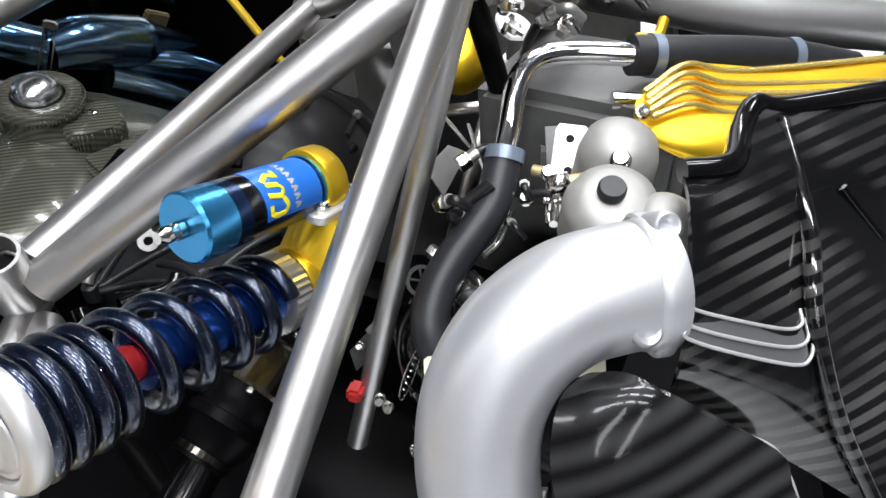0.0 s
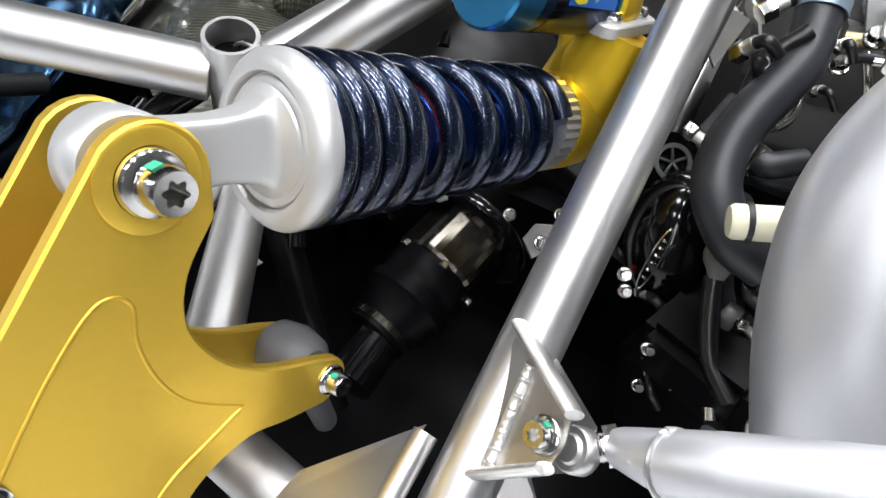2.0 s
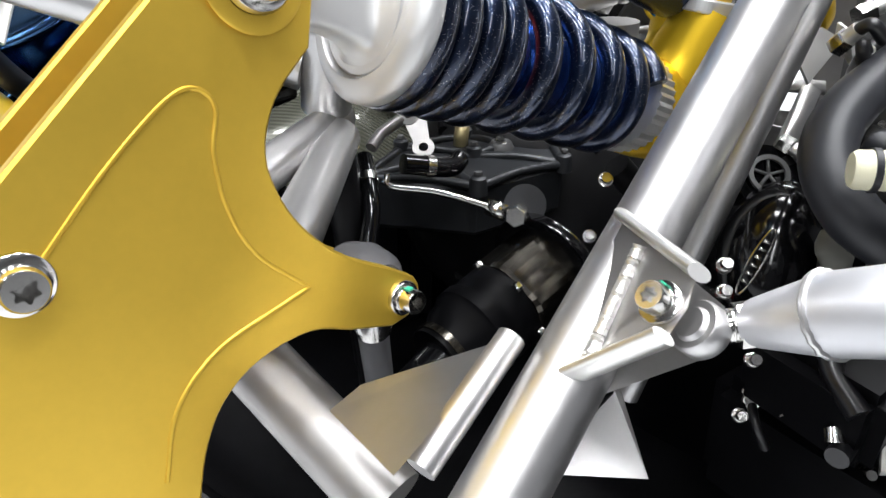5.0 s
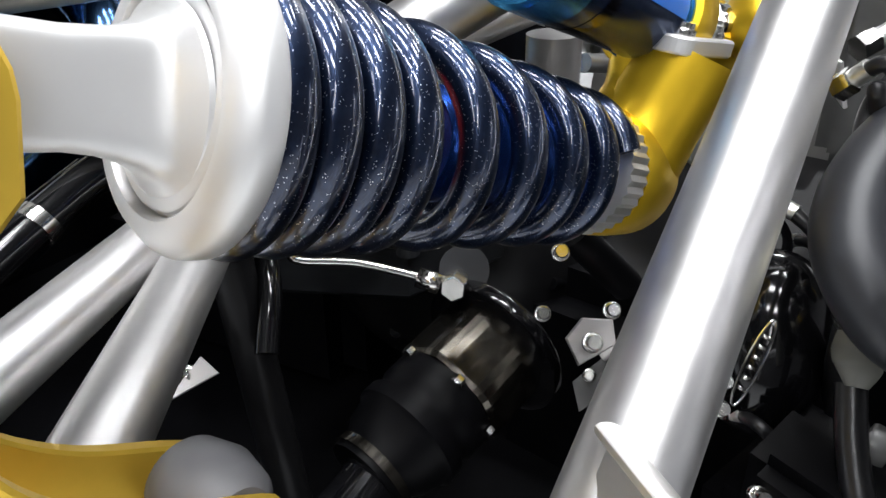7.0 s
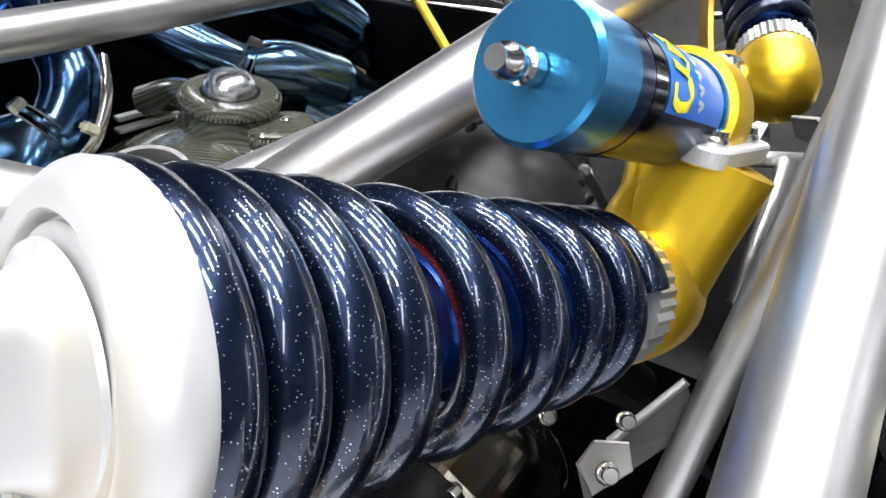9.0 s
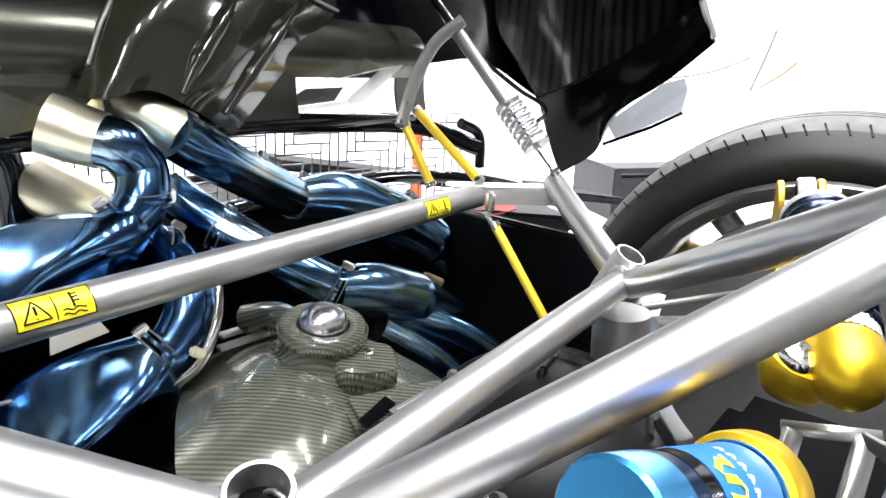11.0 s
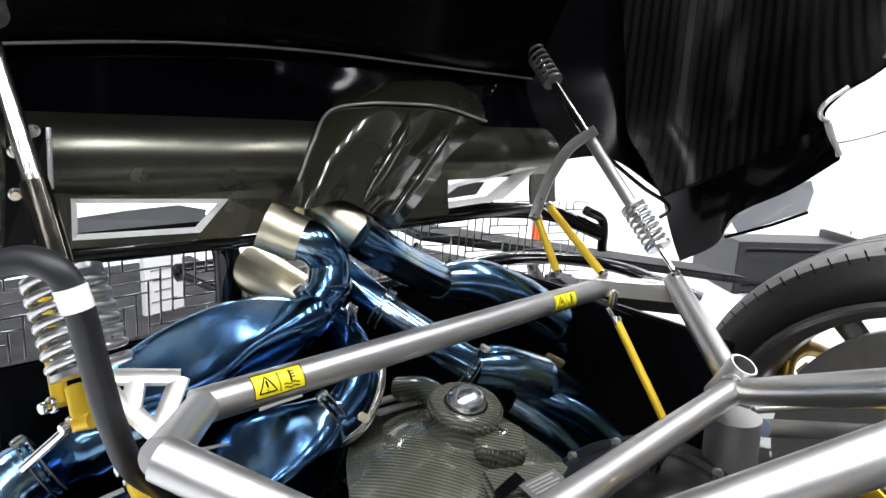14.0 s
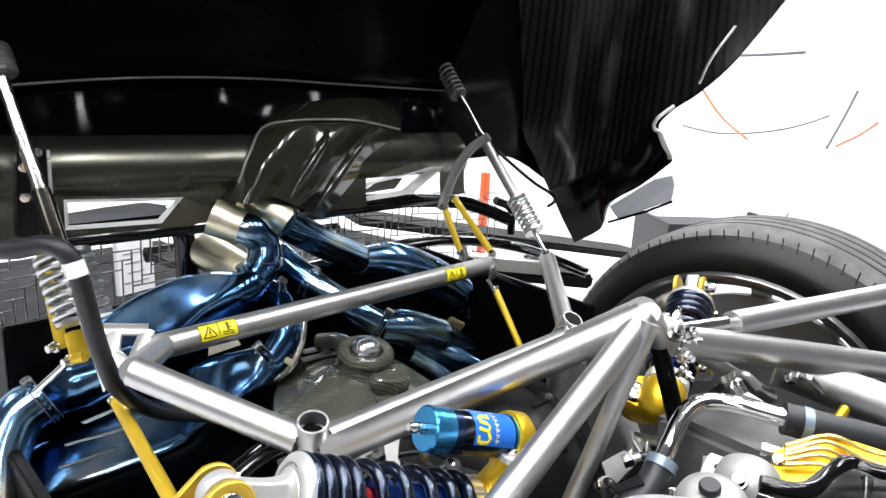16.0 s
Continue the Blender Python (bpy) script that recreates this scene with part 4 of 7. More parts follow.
for a in range(16):
    u, v = math.cos(a * math.pi / 8), math.sin(a * math.pi / 8)
    bolt(gbox, mB @ Vector((0.1560 * u, 0.1560 * v, -0.018)), turn @ Vector((0, 0, 1)), 0.0048, socket=False, h=0.007).data.materials[0] = M_CASTD
    bm = B(); sweep(bm, [mB @ Vector((0.1515 * u, 0.1515 * v, -0.018)), mB @ Vector((0.1505 * u, 0.1505 * v, 0.058))], 0.0040, 10); part("cast_rib", bm, M_CASEB, gbox)
# cast seam with two bosses and a brass plug on the bell's face
bm = B(); sweep(bm, curve([(-0.103, 0.022, 0.424), (-0.095, -0.019, 0.442), (-0.087, -0.050, 0.450), (-0.079, -0.080, 0.452)], 6), 0.0095, 14, squash=(0.6, (0, 0.3, 0.954))); part("cast_seam", bm, M_CASTD, gbox, "dark grey cast seam")
for q in ((-0.101, 0.016, 0.428), (-0.088, -0.046, 0.452)):
    bm = B(); sweep(bm, [V(q) - V(0.004, 0, 0.024), V(q) + V(0, 0, 0.008), V(q) + V(0.0, 0, 0.013)], [0.0135, 0.0130, 0.0100], 24); part("cast_boss", bm, M_CASTD, gbox)
    bolt(gbox, V(q) + V(-0.003, 0, 0.012), (-0.25, 0, 0.97), 0.0045, socket=False, h=0.006)
bm = B(); lathe(bm, [(0, 0.012), (0.0060, 0.012), (0.0085, 0.009), (0.0092, 0.004), (0.0092, -0.004), (0, -0.004)], axes((-0.101, 0.043, 0.414), (-0.80, 0.1, 0.55)), 24); part("brass_plug", bm, M_BRASS, gbox, "dull brass plug")
# output joint
cv = thing("drive_shaft", "black and smoked steel drive shaft joint", "drive shaft", base=JOINT)
c0, c1, c2 = V((-0.291, -0.179, 0.485)), V((-0.326, -0.170, 0.477)), V((-0.413, -0.159, 0.460))
d = (c1 - c0).normalized()
mC = axes(c0, d)
bm = B(); lathe(bm, [(0, -0.022), (0.043, -0.022), (0.045, -0.019), (0.045, -0.012), (0.040, -0.010), (0.036, -0.010), (0, -0.01)], mC, 48); part("flange", bm, M_BLACK, cv)
bm = B()
k = 48
lob = [0.0335 + 0.0013 * math.cos(6 * 2 * math.pi * i / k) for i in range(k)]
rg = [[bm.verts.new(mC @ Vector((q * s * math.cos(2 * math.pi * i / k), q * s * math.sin(2 * math.pi * i / k), h))) for i, q in enumerate(lob)] for h, s in ((-0.010, 1.0), (0.026, 1.0), (0.029, 0.95))]
for a, b in zip(rg, rg[1:]):
    for i in range(k):
        bm.faces.new((a[i], a[(i + 1) % k], b[(i + 1) % k], b[i]))
bm.faces.new(rg[-1])
part("joint_cup", bm, M_SMOKE, cv, "smoked steel joint cup")
for i in range(6):
    a = 2 * math.pi * (i + 0.5) / 6
    bolt(cv, mC @ Vector((0.0335 * math.cos(a), 0.0335 * math.sin(a), 0.028)), d, 0.0032, h=0.006, washer=False, socket=False)
bm = B(); lathe(bm, [(0, 0.028), (0.0310, 0.028), (0.0318, 0.030), (0.0318, 0.044), (0.0300, 0.046), (0.0300, 0.052), (0.0325, 0.053), (0.0325, 0.061), (0.0300, 0.063), (0.0270, 0.074), (0.0225, 0.080), (0.0225, 0.090), (0, 0.090)], mC, 40); part("boot", bm, M_SATIN, cv, "black boot with a ring")
bm = B(); sweep(bm, [mC @ Vector((0, 0, 0.06)), c2], 0.0165, 24); part("shaft", bm, M_BLACK, cv)
bm = B(); lathe(bm, [(0.0220, 0.082), (0.0240, 0.082), (0.0240, 0.087), (0.0220, 0.087)], mC, 32, True); part("band", bm, M_SMOKE, cv)

# clutch line with its banjo bolt
line = thing("hydraulic_line", "bare steel hydraulic line with a banjo bolt", "hydraulic line", base=GEARBOX)
bm = B(); sweep(bm, curve([(-0.272, -0.041, 0.493), (-0.274, -0.046, 0.485), (-0.250, -0.073, 0.478), (-0.230, -0.109, 0.467)], 8), 0.0028, 12); part("pipe", bm, M_STEEL, line)
bm = B(); bar(bm, (-0.232, -0.108, 0.468), (-0.229, -0.123, 0.465), 0.0075, 6); part("nut", bm, M_STEEL, line)
bolt(line, (-0.205, -0.125, 0.459), V((-0.244, -0.137, 0.470)) - V((-0.203, -0.126, 0.461)), 0.0088, socket=False, h=0.026, washer=False)
bm = B(); lathe(bm, [(0, 0), (0.017, 0), (0.017, 0.006), (0, 0.006)], axes((-0.198, -0.125, 0.460), (-0.6, -0.3, 0.4)), 28); part("seal", bm, M_RUBBER, line)
for q in ((-0.241, -0.200, 0.517), (-0.234, -0.231, 0.485), (-0.279, -0.231, 0.494), (-0.228, -0.191, 0.465)):
    bolt(gbox, q, (-0.7, -0.3, 0.6), 0.0036, socket=False, h=0.007)
bm = B(); plate(bm, [(0, 0), (0.022, 0.002), (0.026, 0.014), (0.012, 0.021), (0, 0.015)], 0.004, axes((-0.280, -0.226, 0.478), (-0.6, -0.3, 0.6), (0.5, -0.6, 0.3)), 0.0008); part("lug", bm, M_GREYM, gbox)
bm = B(); bar(bm, (-0.225, -0.201, 0.522), (-0.198, -0.232, 0.481), 0.010, 16); part("sensor", bm, M_SATIN, gbox)
bm = B(); box(bm, (0.018, 0.014, 0.014), axes((-0.250, -0.247, 0.432), (0.2, 0, 1)), 0.003); part("plug", bm, M_RED, gbox, "red plastic plug")
tb = thing("line_bracket", "bright sheet bracket with a small bolt", "bracket", base=GEARBOX)
bm = B(); plate(bm, [(0, 0), (0.03, 0.008), (0.022, 0.02)], 0.002, axes((-0.372, -0.030, 0.442), (-0.5, -0.3, 0.7), (0.7, -0.6, 0)), 0.0004); part("sheet", bm, M_GREYM, tb)
bolt(tb, (-0.355, -0.030, 0.448), (-0.7, -0.3, 0.5), 0.0045, h=0.007)
for pth, r in (([(-0.276, -0.022, 0.504), (-0.302, -0.048, 0.482), (-0.326, -0.062, 0.455)], 0.007), ([(-0.262, -0.049, 0.500), (-0.229, -0.070, 0.491), (-0.213, -0.071, 0.493)], 0.008), ([(-0.415, 0.017, 0.530), (-0.349, 0.018, 0.554), (-0.315, 0.011, 0.562)], 0.010), ([(-0.400, 0.040, 0.531), (-0.330, 0.049, 0.547)], 0.006)):
    h = thing("bay_hose", "glossy black hose behind the shock", "hose", "black hoses", base=GEARBOX)
    bm = B(); sweep(bm, curve(pth, 8), r, 16); part("hose", bm, M_BLACK, h)
    clamp_on(h, pth, r)

# ribbed casting on top of the gearbox, with a brass nut and a sheet eye
top_case = thing("gearbox_casing", "grey cast gearbox casing with raised ribs", "gearbox")
rim_pts = [(-0.189, 0.074), (-0.101, 0.090), (-0.024, 0.049), (0.041, -0.024), (-0.033, -0.084), (-0.140, -0.038)]
bm = B(); plate(bm, rim_pts[::-1], 0.06, pose(0, 0, 0.378), 0.006); part("casting", bm, M_GBOX, top_case)
ribs = [(rim_pts[i], rim_pts[(i + 1) % 6]) for i in range(6)] + [(rim_pts[0], (-0.070, 0.010)), ((-0.070, 0.010), rim_pts[3]), (rim_pts[1], (-0.070, 0.010)), ((-0.070, 0.010), rim_pts[4]), ((-0.130, 0.030), rim_pts[5]), ((-0.020, 0.000), rim_pts[2])]
for a, b in ribs:
    mid = ((a[0] + b[0]) / 2 * 0.97, (a[1] + b[1]) / 2 * 0.97)
    bm = B(); sweep(bm, curve([(*a, 0.437), (*mid, 0.441), (*b, 0.437)], 6), [0.0055, 0.0042, 0.0055], 12); part("rib", bm, M_GBOX, top_case)
for a in rim_pts + [(-0.070, 0.010)]:
    bm = B(); lathe(bm, [(0, 0.010), (0.006, 0.010), (0.0085, 0.008), (0.0095, 0.0), (0.0105, -0.01), (0, -0.01)], pose(a[0], a[1], 0.440), 24); bs = part("boss", bm, M_GBOX, top_case)
    bolt(top_case, (a[0], a[1], 0.4495), (0, 0, 1), 0.0042, socket=False, h=0.005, washer=False).data.materials[0] = M_CASTD
bm = B(); bar(bm, (-0.052, 0.040, 0.432), (-0.050, 0.038, 0.462), 0.0085, 6); part("brass_nut", bm, M_BRASS, top_case, "dull brass nut")
bm = B(); lathe(bm, [(0.0055, -0.001), (0.0125, -0.001), (0.0125, 0.001), (0.0055, 0.001)], axes((-0.112, 0.050, 0.452), (-0.5, -0.3, 0.8)), 28, True); part("eye", bm, M_GREYM, top_case, "grey sheet eye")
bm = B(); plate(bm, [(0.008, -0.009), (0.040, -0.013), (0.040, 0.013), (0.008, 0.009)], 0.002, axes((-0.112, 0.050, 0.451), (-0.5, -0.3, 0.8), (0.6, 0.7, 0.4))); part("tang", bm, M_GREYM, top_case)
stay_plate = thing("mount_bracket", "grey sheet bracket bolted beside the drive shaft", "bracket")
q4 = [V(p) for p in ((-0.1131, -0.1885, 0.3271), (-0.0494, -0.2503, 0.3957), (-0.0640, -0.2680, 0.3700), (-0.1283, -0.2015, 0.3101))]
bm = B(); f = bm.faces.new([bm.verts.new(p) for p in q4]); bmesh.ops.solidify(bm, geom=[f], thickness=0.004); part("sheet", bm, M_CASTG, stay_plate)
bm = B(); sweep(bm, [q4[0] + (q4[1] - q4[0]) * k for k in (0.3, 0.65, 1.0)], 0.004, 10, squash=(0.4, (0.5, 0.2, -0.8))); part("fold", bm, M_GREYM, stay_plate)
bolt(stay_plate, (-0.1070, -0.2010, 0.3350), (-0.75, -0.15, 0.64), 0.0042, socket=False, h=0.009)

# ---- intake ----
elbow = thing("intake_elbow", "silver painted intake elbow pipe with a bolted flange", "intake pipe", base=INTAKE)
ep = curve([(-0.279, -0.476, 0.699), (-0.288, -0.456, 0.698), (-0.301, -0.431, 0.692), (-0.320, -0.408, 0.674), (-0.341, -0.396, 0.648), (-0.360, -0.396, 0.619), (-0.376, -0.404, 0.584), (-0.393, -0.420, 0.542)], 10)
bm = B(); sweep(bm, ep, 0.0375, 56); part("pipe", bm, M_SILVER, elbow)
tn = (ep[0] - ep[4]).normalized()
mE = axes(ep[0], tn, (0.6, 0.1, 0.7))
bm = B()
fl = []
for i in range(48):
    a = 2 * math.pi * i / 48
    fl.append(((0.0376 + 0.005 * max(0, math.cos(2 * a + 0.5)) ** 4) * math.cos(a), (0.0376 + 0.005 * max(0, math.cos(2 * a + 0.5)) ** 4) * math.sin(a)))
plate(bm, fl, 0.012, mE @ pose(0, 0, -0.006), 0.002, True)
part("flange", bm, M_SILVER, elbow)
bm = B(); lathe(bm, [(0.0370, -0.010), (0.0382, -0.009), (0.0392, -0.004), (0.0393, 0.003), (0.0386, 0.007), (0.0360, 0.008)], mE, 64); part("collar", bm, M_SILVER, elbow)
for q in ((-0.270, -0.476, 0.735), (-0.317, -0.474, 0.700)):
    bm = B(); lathe(bm, [(0, 0.0015), (0.0036, 0.0022), (0.0056, 0.0050), (0.0068, 0.0056), (0.0082, 0.0045), (0.0092, 0.0010), (0.0098, -0.014), (0, -0.014)], axes(q, (-0.62, -0.30, 0.68)), 28); bs = part("boss", bm, M_SILVER, elbow)
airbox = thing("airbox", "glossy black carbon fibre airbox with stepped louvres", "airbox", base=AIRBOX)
rows = [[(-0.188, -0.495, 0.714), (-0.172, -0.527, 0.715), (-0.095, -0.549, 0.725), (-0.082, -0.580, 0.724), (-0.051, -0.668, 0.736)],
        [(-0.213, -0.497, 0.716), (-0.200, -0.528, 0.715), (-0.165, -0.556, 0.716), (-0.136, -0.598, 0.714), (-0.104, -0.666, 0.710)],
        [(-0.244, -0.500, 0.705), (-0.228, -0.534, 0.699), (-0.204, -0.574, 0.693), (-0.184, -0.609, 0.684), (-0.155, -0.672, 0.669)],
        [(-0.283, -0.504, 0.682), (-0.269, -0.540, 0.669), (-0.253, -0.583, 0.656), (-0.236, -0.616, 0.641), (-0.209, -0.683, 0.618)],
        [(-0.299, -0.505, 0.656), (-0.285, -0.550, 0.635), (-0.274, -0.600, 0.612), (-0.266, -0.631, 0.599), (-0.252, -0.695, 0.569)],
        [(-0.282, -0.512, 0.610), (-0.278, -0.569, 0.579), (-0.281, -0.621, 0.556), (-0.287, -0.655, 0.542), (-0.293, -0.710, 0.515)]]
bm = B(); grid_sheet(bm, finer(rows, 5), 0.004); part("shell", bm, M_CARBON, airbox)
rows = [[(-0.318, -0.453, 0.654), (-0.316, -0.470, 0.658), (-0.321, -0.485, 0.664), (-0.326, -0.499, 0.665)],
        [(-0.332, -0.442, 0.645), (-0.333, -0.462, 0.654), (-0.332, -0.492, 0.659), (-0.328, -0.562, 0.638)],
        [(-0.354, -0.441, 0.628), (-0.353, -0.466, 0.639), (-0.345, -0.506, 0.642), (-0.337, -0.575, 0.621)],
        [(-0.372, -0.449, 0.605), (-0.370, -0.478, 0.616), (-0.360, -0.521, 0.619), (-0.344, -0.585, 0.606)],
        [(-0.388, -0.470, 0.560), (-0.387, -0.497, 0.577), (-0.374, -0.539, 0.587), (-0.357, -0.599, 0.582)]]
bm = B(); grid_sheet(bm, finer(rows, 5), 0.004); part("lower_shell", bm, M_CARBONL, airbox)
# The thicker, pale bead is a painted reflection; the thin one is the rolled edge.
for pth, r in (([(-0.331, -0.487, 0.662), (-0.332, -0.502, 0.659), (-0.330, -0.532, 0.649), (-0.329, -0.561, 0.639), (-0.336, -0.574, 0.625), (-0.343, -0.585, 0.608)], 0.0016),
               ([(-0.321, -0.485, 0.664), (-0.316, -0.470, 0.658), (-0.318, -0.453, 0.654), (-0.332, -0.442, 0.645), (-0.354, -0.441, 0.628), (-0.372, -0.448, 0.605), (-0.388, -0.470, 0.560)], 0.0011)):
    bm = B(); sweep(bm, curve(pth, 6), r, 10); part("edge_lip", bm, M_WHITEALU if r > 0.0014 else M_CLAMG, airbox, "pale bead painted as reflection on the lip" if r > 0.0014 else "gloss black rolled edge")
LOUVRES = ([(-0.277, -0.505, 0.694), (-0.281, -0.505, 0.689), (-0.274, -0.530, 0.679), (-0.261, -0.567, 0.666), (-0.254, -0.578, 0.666), (-0.246, -0.576, 0.671)],
           [(-0.286, -0.504, 0.688), (-0.290, -0.504, 0.684), (-0.283, -0.531, 0.673), (-0.270, -0.569, 0.660), (-0.260, -0.583, 0.659), (-0.250, -0.580, 0.668)],
           [(-0.293, -0.503, 0.684), (-0.296, -0.505, 0.679), (-0.290, -0.532, 0.668), (-0.276, -0.575, 0.652), (-0.268, -0.586, 0.652), (-0.257, -0.587, 0.660)])
# Pale beads paint the reflection that runs along the gloss black louvres.
for pth in LOUVRES:
    bm = B(); sweep(bm, curve(pth, 5), 0.0012, 10); part("louvre_glint", bm, M_WHITEALU, airbox, "pale bead painted as reflection on the louvre")
for k, (lo_, hi_) in enumerate(zip(LOUVRES[1:], LOUVRES)):
    bm = B(); grid_sheet(bm, [curve([V(p) + V(0.0008, 0, -0.0012) for p in row[1:5]], 5) for row in (lo_, hi_)], 0.0015); part("louvre_step", bm, M_STEP, airbox, "grey stepped louvre shelf")
bm = B(); sweep(bm, curve([(-0.189, -0.494, 0.720), (-0.174, -0.525, 0.721), (-0.129, -0.536, 0.721), (-0.099, -0.547, 0.727), (-0.093, -0.570, 0.725), (-0.056, -0.666, 0.738)], 6), 0.0085, 20); part("rim", bm, M_BLACK, airbox, "rolled gloss black edge")
bm = B(); sweep(bm, curve([(-0.114, -0.564, 0.724), (-0.202, -0.577, 0.701), (-0.250, -0.585, 0.670), (-0.278, -0.617, 0.612), (-0.300, -0.660, 0.556)], 8), 0.0055, 12); part("rib", bm, M_CARBON, airbox)
bm = B(); sweep(bm, curve([(-0.161, -0.602, 0.708), (-0.173, -0.636, 0.681)], 4), 0.003, 10); part("rib", bm, M_BLACK, airbox)

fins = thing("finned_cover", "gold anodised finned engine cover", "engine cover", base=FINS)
rows = [[(-0.041, -0.467, 0.680), (-0.012, -0.482, 0.688), (0.020, -0.511, 0.693), (0.055, -0.607, 0.685), (0.106, -0.732, 0.694)],
        [(-0.054, -0.467, 0.677), (-0.040, -0.484, 0.678), (-0.016, -0.513, 0.681), (-0.006, -0.574, 0.673), (0.055, -0.730, 0.670)],
        [(-0.062, -0.474, 0.671), (-0.062, -0.492, 0.667), (-0.060, -0.515, 0.667), (-0.040, -0.557, 0.671), (-0.028, -0.602, 0.665)],
        [(-0.064, -0.488, 0.662), (-0.065, -0.509, 0.656), (-0.067, -0.542, 0.652), (-0.057, -0.559, 0.659), (-0.044, -0.606, 0.648)]]
bm = B(); grid_sheet(bm, finer(rows, 5), 0.006); part("base", bm, M_GOLDC, fins)
# Fins are paler than the base: their edge highlights are painted in.
for pth in ([(-0.032, -0.473, 0.691), (0.010, -0.506, 0.701), (0.025, -0.546, 0.693), (0.054, -0.613, 0.693), (0.100, -0.728, 0.699)],
            [(-0.040, -0.475, 0.689), (-0.004, -0.506, 0.699), (0.009, -0.544, 0.689), (0.036, -0.613, 0.685), (0.076, -0.728, 0.685)],
            [(-0.048, -0.476, 0.688), (-0.016, -0.506, 0.696), (-0.004, -0.541, 0.686), (0.014, -0.592, 0.683), (0.036, -0.653, 0.683)],
            [(-0.055, -0.478, 0.686), (-0.027, -0.507, 0.693), (-0.017, -0.539, 0.683), (-0.004, -0.572, 0.680), (0.006, -0.602, 0.679)],
            [(-0.062, -0.481, 0.685), (-0.038, -0.510, 0.688), (-0.028, -0.539, 0.680), (-0.019, -0.567, 0.676)]):
    bm = B(); sweep(bm, curve(pth, 7), 0.0034, 12, squash=(0.6, (0.24, -0.2, -0.95))); part("fin", bm, M_GOLDE, fins, "thin gold fin, paled for its edge highlight")
bolt(fins, (-0.055, -0.473, 0.684), (-0.6, -0.2, 0.7), 0.0045, h=0.006)
bm = B(); bar(bm, (-0.016, -0.448, 0.670), (-0.009, -0.481, 0.669), 0.0085, 24); part("stub", bm, M_CHROME, fins)

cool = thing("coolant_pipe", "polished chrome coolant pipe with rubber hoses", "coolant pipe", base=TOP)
cp = curve([(-0.068, -0.362, 0.621), (-0.048, -0.362, 0.639), (-0.019, -0.361, 0.661), (0.002, -0.366, 0.676), (0.018, -0.382, 0.684), (0.030, -0.414, 0.686), (0.039, -0.472, 0.687)], 10)
bm = B(); sweep(bm, cp, 0.0112, 32); part("pipe", bm, M_CHROME, cool, "polished chrome pipe")
bm = B(); sweep(bm, curve([(0.036, -0.460, 0.687), (0.054, -0.504, 0.684), (0.081, -0.560, 0.679), (0.107, -0.619, 0.671), (0.135, -0.685, 0.655)], 8), 0.0190, 28); part("upper_hose", bm, M_RUBBER, cool, "black rubber hose")
hp = curve([(-0.061, -0.361, 0.626), (-0.079, -0.362, 0.612), (-0.107, -0.360, 0.595), (-0.138, -0.349, 0.583), (-0.168, -0.337, 0.572), (-0.197, -0.330, 0.557), (-0.221, -0.334, 0.541), (-0.236, -0.354, 0.520), (-0.236, -0.380, 0.506)], 8)
bm = B(); sweep(bm, hp, 0.0170, 32); part("lower_hose", bm, M_RUBBER, cool, "black rubber hose")
for q, ax_ in ((cp[1], cp[2] - cp[0]),):
    bm = B(); lathe(bm, [(0.0172, -0.006), (0.0185, -0.006), (0.0185, 0.006), (0.0172, 0.006)], axes(V((-0.066, -0.363, 0.623)), ax_), 36, True); part("clamp", bm, M_CLAMP, cool, "blue-grey band clamp")
for q in ((0.045, -0.481, 0.685), (0.106, -0.616, 0.672)):
    bm = B(); lathe(bm, [(0.0192, -0.005), (0.0205, -0.005), (0.0205, 0.005), (0.0192, 0.005)], axes(q, V((0.081, -0.560, 0.679)) - V((0.045, -0.481, 0.685))), 36, True); part("clamp", bm, M_CLAMP, cool, "blue-grey band clamp")

# ---- engine top ----
eng = thing("engine", "grey cast engine top with fittings", "engine", base=TOP)
bm = B(); box(bm, (0.16, 0.22, 0.14), axes((0.070, -0.446, 0.585), (0, 0.1, 1), (1, -0.3, 0)), 0.012); part("casting", bm, M_CASTG, eng)
bm = B(); lathe(bm, [(0, 0.018), (0.018, 0.016), (0.030, 0.006), (0.034, -0.01), (0.036, -0.06), (0, -0.06)], axes((-0.089, -0.460, 0.664), (-0.25, 0, 1)), 36); part("dome", bm, M_CASTP, eng, "pale cast dome")
bm = B(); lathe(bm, [(0, 0.0), (0.020, 0.0), (0.030, -0.006), (0.034, -0.016), (0.034, -0.05), (0, -0.05)], axes((-0.198, -0.455, 0.695), (-0.35, 0, 1)), 36); part("throttle_body", bm, M_CASTP, eng, "pale grey throttle body")
bm = B(); lathe(bm, [(0, 0.004), (0.012, 0.003), (0.020, -0.004), (0.024, -0.014), (0.025, -0.045), (0, -0.045)], axes((-0.205, -0.490, 0.692), (-0.35, 0, 1)), 36); part("lug", bm, M_CASTP, eng)
bm = B(); lathe(bm, [(0, 0.003), (0.0085, 0.003), (0.0098, 0.001), (0.0098, -0.004), (0, -0.004)], axes((-0.199, -0.452, 0.701), (-0.35, 0, 1)), 28); part("plug", bm, M_RUBBER, eng, "black plug")
bm = B(); plate(bm, [(-0.02, -0.02), (0.022, -0.02), (0.022, 0.024), (-0.02, 0.024)], 0.004, axes((-0.023, -0.417, 0.611), (-0.6, 0, 0.7), (0.3, -1, 0)), 0.001); part("bracket", bm, M_CASTD, eng)
